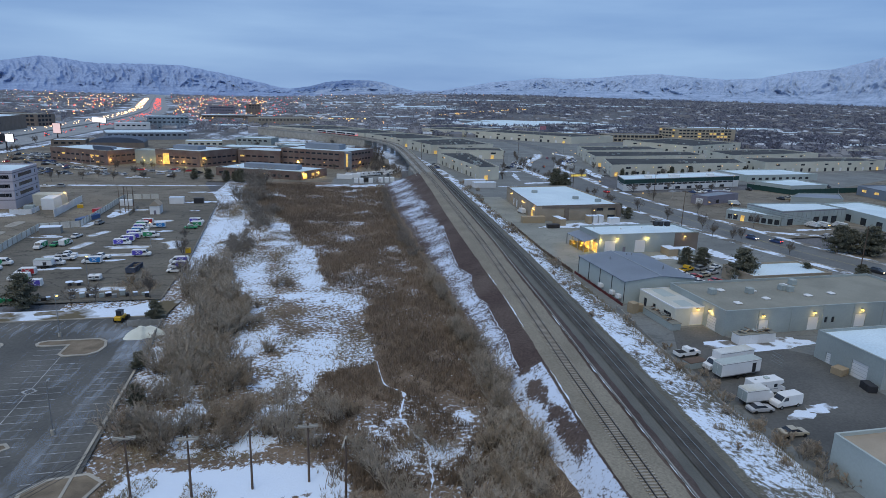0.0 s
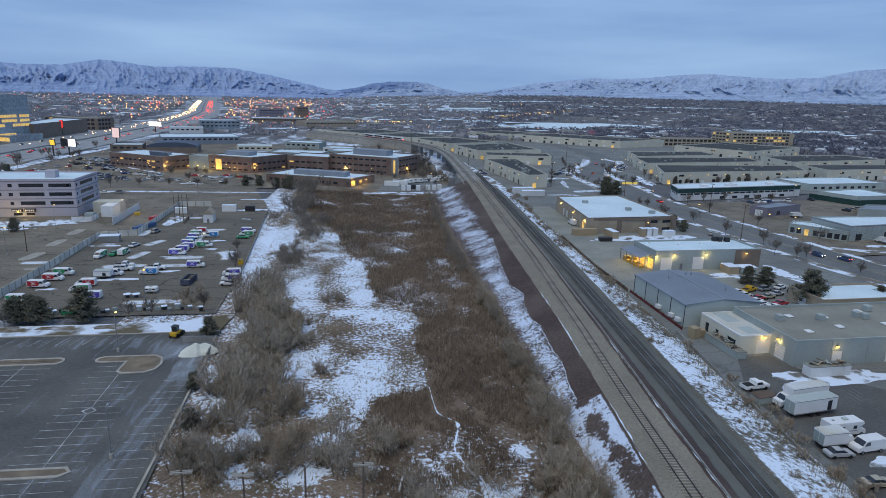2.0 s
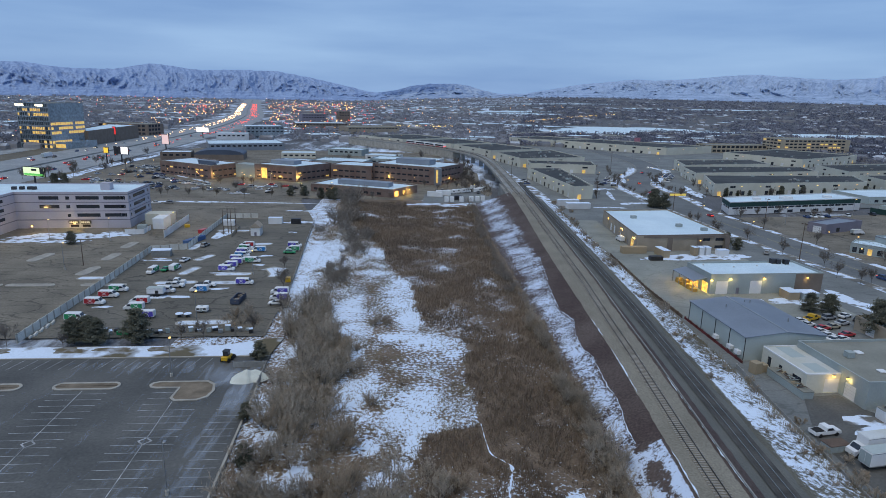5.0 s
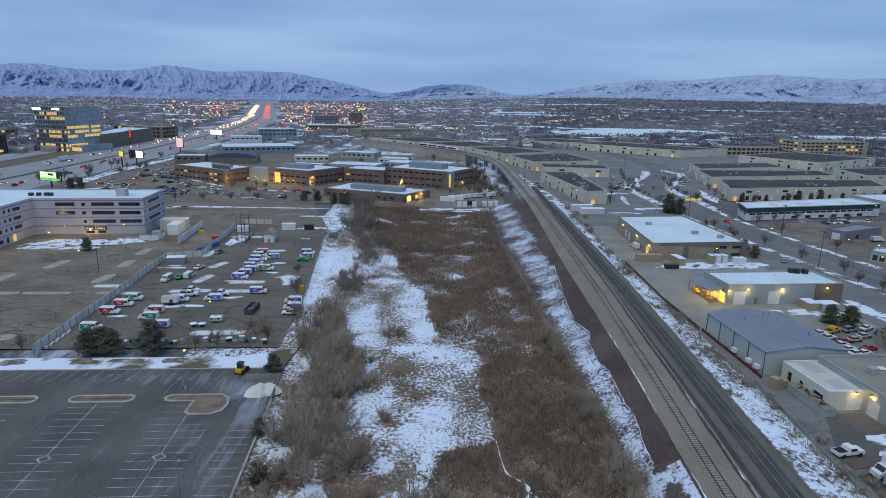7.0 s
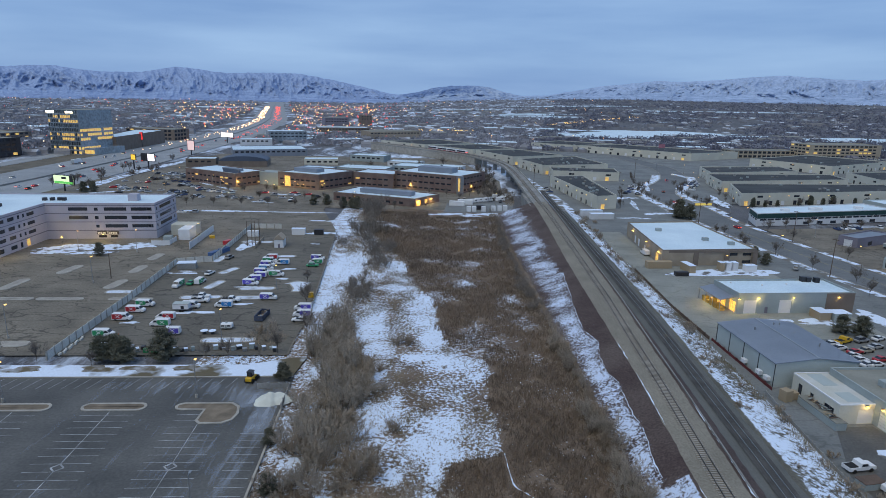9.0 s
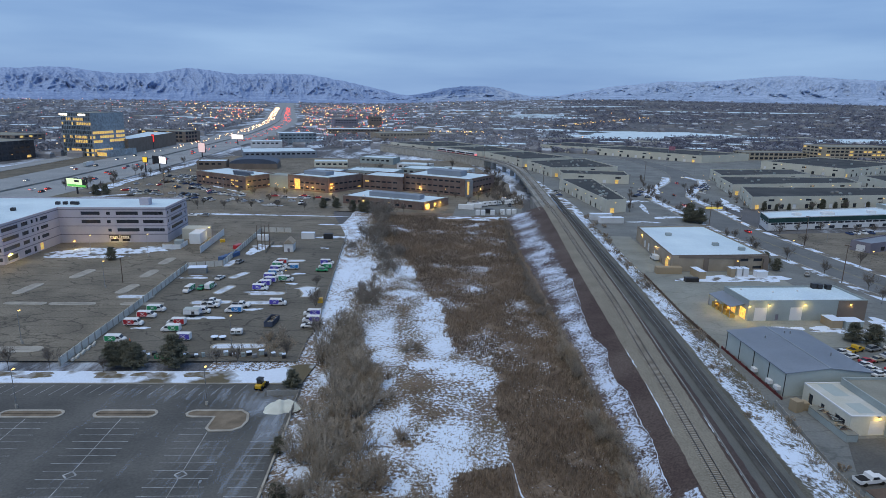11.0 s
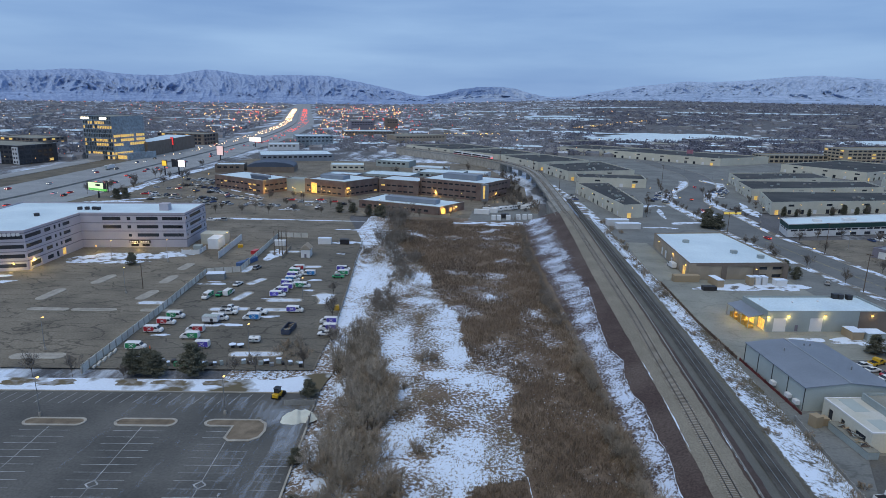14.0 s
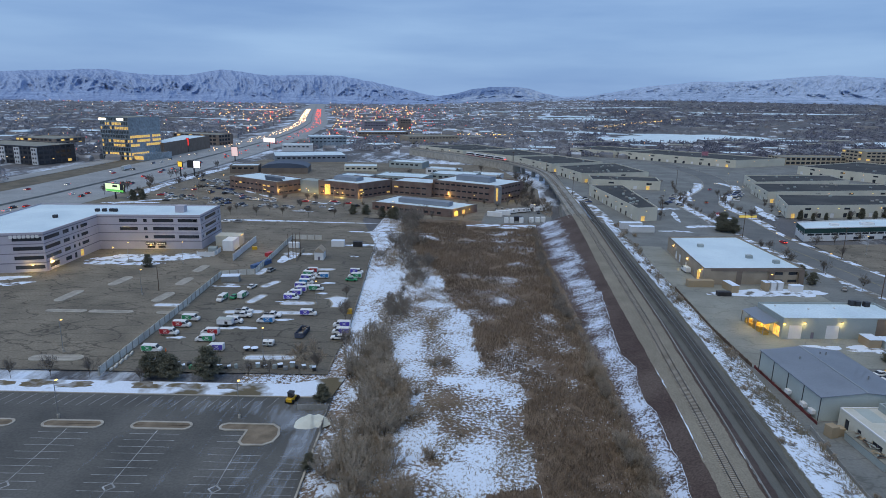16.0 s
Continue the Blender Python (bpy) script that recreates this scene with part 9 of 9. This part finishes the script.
billboard(-257.0, 496.5, -20, 4.5, 4.0, 8, (1.0, 0.62, 0.06), 0.6, "small yellow lit sign on a mast")
gs = thing("road_sign", "green overhead road sign on a steel post", "road sign", -284.8, 673.9, 0, -20)
part("post", cyl(bmesh.new(), 0, 0, 0, 9, 0.3, 0.25, 8), M["steel"], gs)
part("board", boxes((-4.5, 4.5, -0.3, -0.1, 6.0, 9.5)), paint("sign_green", (0.01, 0.2, 0.09)), gs)
part("text_bar", boxes((-3.2, 3.2, -0.36, -0.31, 7.3, 8.1)), M["white"], gs, "white bar of sign lettering")

# light rail train on the viaduct
def train_at(px, py, deg, lead):
    """One short articulated car."""
    top = thing("light_rail_car", "white and dark light rail car on the viaduct", "train", px, py, 8.18, deg, "light rail train")
    part("body", boxes((-7.6, 7.6, -1.35, 1.35, 0.5, 3.4), bevel=0.25), M["white"], top)
    for s in (-1, 1):
        part("window_band", boxes((-6.8, 6.8, s * 1.36 - 0.01, s * 1.36 + 0.01, 1.5, 2.8)), M["glass"], top)
        part("red_skirt", boxes((-7.2, 7.2, s * 1.36 - 0.015, s * 1.36 + 0.015, 0.6, 1.05)), PAINT["red"], top, "red stripe along the side")
    part("roof_pod", boxes((-5, 5, -0.8, 0.8, 3.4, 3.75), bevel=0.08), M["greywall"], top)
    for x in (-5, 5):
        part("bogie", boxes((x - 1.2, x + 1.2, -0.9, 0.9, 0.0, 0.6)), M["darksteel"], top)
    if lead:
        for s in (-0.8, 0.8):
            part("tail_light", boxes((-7.72, -7.6, s - 0.35, s + 0.35, 1.0, 1.7)), M["redlight"], top, "red tail lights")


sp = [(p, d) for p, d in along(line1, 1.0) if p.y > 560]
for k in range(4):
    p, d = sp[62 + k * 16]
    train_at(p.x, p.y, d, k == 0)

# invented wall with a glowing face, in place of shrubs under yellow lamplight
sw = thing("entrance_sign", "low wall with a glowing face standing in for lamplit shrubs", "sign", 156.1, 388.4, 0.1, 10)
part("wall", boxes((-6, 6, -0.4, 0.4, 0, 1.7), bevel=0.1), M["tanwall"], sw)
part("glow_face", boxes((-5.6, 5.6, -0.5, -0.42, 0.2, 1.5)), glow("lit_shrub_glow", (1.0, 0.72, 0.16), 0.28), sw, "glowing yellow face standing in for lamplit shrubs")
part("cap", boxes((-6.2, 6.2, -0.6, 0.6, 1.7, 1.9)), M["curb"], sw)
fp = thing("flagpole", "flagpole with a striped flag by the street", "flagpole", 190, 590, 0, 0)
part("pole", cyl(bmesh.new(), 0, 0, 0, 24, 0.15, 0.08, 8), M["steel"], fp)
part("flag", boxes((0.1, 6, -0.02, 0.02, 20, 23.6)), mat("flag_cloth", (0.35, 0.16, 0.2), 0.9, 0.2, 3.0, 0), fp)

# ---- far city ----
FIELDS = ((250, 1090, 95, 75, 1), (360, 1190, 140, 70, 17), (470, 1150, 90, 30, 18), (230, 1750, 130, 60, 19), (430, 950, 60, 20, 3), (560, 900, 90, 26, 4), (240, 1900, 120, 50, 5), (700, 1100, 120, 40, 6), (-680, 1500, 100, 30, 7), (100, 1050, 60, 16, 8), (650, 760, 110, 22, 9), (-600, 1000, 90, 30, 10), (150, 1250, 110, 26, 11), (60, 2300, 200, 50, 12)) + ((900, 2200, 260, 60, 13), (-150, 1700, 120, 30, 14), (480, 2600, 240, 60, 15), (-900, 2300, 200, 60, 16))


def far_spots(rng, n, r0, r1, a0=-52, a1=56):
    u = rng.uniform(0, 1, n)
    r = r0 * (r1 / r0) ** u
    a = np.radians(rng.uniform(a0, a1, n))
    x, y = r * np.sin(a), r * np.cos(a)
    fx = np.interp(y, [p[1] for p in fwy], [p[0] for p in fwy])
    near = (np.abs(x - fx) < 62) | ((r < 900) & (x > -300) & (x < 440) & (y < 760))
    for fx_, fy_, rx_, ry2, _ in FIELDS:
        near |= ((x - fx_) / rx_) ** 2 + ((y - fy_) / ry2) ** 2 < 1.15
    return np.stack([x, y], 1)[~near], r[~near]


rng = np.random.default_rng(3)
P, R = far_spots(rng, 62000, 560, 4500)
keep_ = field_noise(P[:, 0] * 0.6, P[:, 1], 0.008) + 0.6 * field_noise(P[:, 0], P[:, 1], 0.024) > np.where(P[:, 0] > 0.17 * P[:, 1] - 40, -1.1, -0.35)
P, R = P[keep_], R[keep_]
belt = np.stack([rng.uniform(-150, 700, 2600), rng.uniform(775, 1090, 2600)], 1)
clear = field_noise(belt[:, 0] * 0.6, belt[:, 1], 0.02) > -0.3
for fx_, fy_, rx_, ry2, _ in FIELDS:
    clear &= ((belt[:, 0] - fx_) / rx_) ** 2 + ((belt[:, 1] - fy_) / ry2) ** 2 > 1.3
P, R = np.concatenate([P, belt[clear]]), np.concatenate([R, np.hypot(belt[clear][:, 0], belt[clear][:, 1])])
k = 14
size = rng.uniform(2.2, 4.6, len(P)) * (1 + R / 9000)
cen = rng.normal(size=(len(P), k, 1, 3)) * np.array([0.55, 0.55, 0.33])
cor = rng.normal(size=(len(P), k, 3, 3)) * 0.24
tt = (cen + cor) * size[:, None, None, None]
tt[..., 2] = np.abs(tt[..., 2] + 0.75 * size[:, None, None])
tt[..., 0] += P[:, 0][:, None, None]
tt[..., 1] += P[:, 1][:, None, None]
tt[..., 2] += np.array([rise(x, y) for x, y in P])[:, None, None]
# west trees take the paler haze-tinted colour, east woods the darker one
east = P[:, 0] > 0.17 * P[:, 1] - 40
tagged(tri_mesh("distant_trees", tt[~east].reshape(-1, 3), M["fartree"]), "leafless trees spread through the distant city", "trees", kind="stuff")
tagged(tri_mesh("hazy_distant_woods", tt[east].reshape(-1, 3), M["farwood"]), "dark leafless woods across the distant valley", "trees", kind="stuff")


def far_houses(name, n, r0, r1, roof_mat, label, seed, big=1.0):
    rng = np.random.default_rng(seed)
    P, R = far_spots(rng, n, r0, r1)
    vs, fs, vr, fr = [], [], [], []
    for (x, y) in P:
        w, d, h = rng.uniform(8, 16) * big, rng.uniform(7, 11) * big, rng.uniform(2.8, 4.6) * (1 + 0.4 * (big > 1))
        a = rng.choice([0.1, 0.1, 1.67]) + rng.normal() * 0.15
        c, s = math.cos(a), math.sin(a)
        q = [(x + u * c - v * s, y + u * s + v * c) for u, v in ((-w / 2, -d / 2), (w / 2, -d / 2), (w / 2, d / 2), (-w / 2, d / 2))]
        h += rise(x, y)
        i = len(vs)
        vs += [(*p, h - 8) for p in q] + [(*p, h) for p in q]
        fs += [(i + j, i + (j + 1) % 4, i + 4 + (j + 1) % 4, i + 4 + j) for j in range(4)]
        r_ = h + (2.2 if big == 1 else 0.3)
        e = [(x - w / 2 * c, y - w / 2 * s, r_), (x + w / 2 * c, y + w / 2 * s, r_)]
        i = len(vr)
        vr += [(*p, h) for p in q] + e
        fr += [(i, i + 1, i + 5, i + 4), (i + 2, i + 3, i + 4, i + 5), (i + 1, i + 2, i + 5), (i + 3, i, i + 4)]
    top = thing(name, label, "houses", kind="stuff")
    raw("walls", vs, fs, M["farwall"], top)
    raw("roofs", vr, fr, roof_mat, top)


far_houses("distant_houses", 1500, 700, 4200, M["farroof"], "distant houses with snow-covered roofs", 21)
far_houses("distant_houses_dark", 900, 700, 4200, M["farslate"], "distant houses with dark roofs", 22)
far_houses("distant_stores_snowy", 150, 760, 2400, M["roofsnow"], "distant flat-roofed stores under snow", 24, 2.6)
far_houses("distant_stores", 110, 800, 3800, M["roofgrey"], "distant flat-roofed stores and sheds", 23, 2.8)


def far_lights(name, pts, sizes, material, label):
    vs, fs = [], []
    for (x, y, z), s in zip(pts, sizes):
        i = len(vs)
        vs += [(x - s, y, z), (x + s, y, z), (x, y - s, z), (x, y + s, z), (x, y, z - s), (x, y, z + s)]
        fs += [(i, i + 2, i + 5), (i + 2, i + 1, i + 5), (i + 1, i + 3, i + 5), (i + 3, i, i + 5), (i + 2, i, i + 4), (i + 1, i + 2, i + 4), (i + 3, i + 1, i + 4), (i, i + 3, i + 4)]
    tagged(raw(name, vs, fs, material), label, "lights", kind="stuff")


for name, n, a0, a1, m_, lab, sd in (("city_lights_amber", 200, -42, 14, "farlamp", "scattered amber lights of the distant city", 31), ("city_lights_white", 170, -48, 2, "farwhite", "scattered white lights of the distant city", 32), ("city_lights_red", 150, -36, 0, "farred", "scattered red lights of the distant city", 33)):
    P, R = far_spots(np.random.default_rng(sd), n, 650, 4000, a0, a1)
    far_lights(name, [(x, y, 7 + rise(x, y)) for x, y in P], (0.28 + R * 0.00042) * np.random.default_rng(sd).uniform(0.5, 1.2, len(R)), M[m_], lab)
cl_ = [(x + rnd.uniform(-9, 9), y + rnd.uniform(-14, 14), 7) for x, y in [(-60 + 6.5 * k, 1030 + k * 1.5) for k in range(15)] for _ in range(2)]
cl_ += [(150 + 330 * u + rnd.uniform(-8, 8), 1215 + 430 * u + rnd.uniform(10, 60), 7 + rise(150 + 330 * u, 1230 + 430 * u)) for u in [rnd.random() ** 0.8 for _ in range(70)]]
far_lights("street_lights_far", cl_, [rnd.uniform(0.45, 0.9) for _ in cl_], M["lamp"], "cluster of amber street lights in the distant city")
for name, n, a0, a1, r0, r1, m_, lab, sd in (("strip_lights_amber", 380, -24, -7, 900, 3000, "farlamp", "amber lights along the shopping strip by the freeway", 41), ("strip_lights_red", 200, -22, -5, 900, 2800, "farred", "red signs and lights along the shopping strip", 42)):
    P, R = far_spots(np.random.default_rng(sd), n, r0, r1, a0, a1)
    far_lights(name, [(x, y, 6 + rise(x, y)) for x, y in P], (0.35 + R * 0.00062) * np.random.default_rng(sd).uniform(0.5, 1.3, len(R)), M[m_], lab)
wl_, rl_ = [], []
for p, deg in along([(q[0], q[1], 0) for q in fwy[36:] if q[1] < 2600], 8.0):
    a, dense = radians(deg - 90), min(1.0, max(0.0, (p.y - 500) / 700))
    for lane in (-28, -24.4, -20.7, -17, 9.6, 13.3, 17, 20.7, 24.4):
        if rnd.random() < (0.04 + 0.30 * dense if lane < 0 else 0.03 + 0.15 * dense):
            spot = (p.x + lane * math.cos(a) + rnd.uniform(-2, 2), p.y + lane * math.sin(a) + rnd.uniform(-4, 4), 1.0 + rise(p.x, p.y))
            (wl_ if lane < 0 else rl_).append(spot)
far_lights("headlights_far", wl_, [(0.22 + q[1] * 0.00062) * rnd.uniform(0.45, 1.25) for q in wl_], M["headlamps"], "stream of headlights on the distant freeway")
far_lights("tail_lights_far", rl_, [(0.22 + q[1] * 0.00048) * rnd.uniform(0.45, 1.15) for q in rl_], M["farred"], "stream of red tail lights on the distant freeway")
# open snow fields lie on the rising valley floor
for q, (x, y, rx, ry, sd) in enumerate(FIELDS):
    rnd2 = random.Random(200 + sd)
    ph = [rnd2.uniform(0, 6.28) for _ in range(4)]
    n, vs, fs = 36, [(x, y, rise(x, y) + 0.35 + 0.05 * q)], []
    for j, f in enumerate((0.3, 0.6, 0.85, 1.0)):
        for i in range(n):
            a = 2 * math.pi * i / n
            k = f * (1 + 0.2 * math.sin(2 * a + ph[0]) + 0.16 * math.sin(3 * a + ph[1]) + 0.12 * math.sin(6 * a + ph[2]) + 0.08 * math.sin(11 * a + ph[3]))
            px_, py_ = x + rx * k * math.cos(a), y + ry * k * math.sin(a)
            vs.append((px_, py_, rise(px_, py_) + 0.35 + 0.05 * q))
        if j == 0:
            fs += [(0, 1 + i, 1 + (i + 1) % n) for i in range(n)]
        else:
            b0 = 1 + (j - 1) * n
            fs += [(b0 + i, b0 + n + i, b0 + n + (i + 1) % n, b0 + (i + 1) % n) for i in range(n)]
    tagged(raw("snow_field", vs, fs, M["roofsnow"]), "broad snow-covered open field", "snow field", kind="structure")
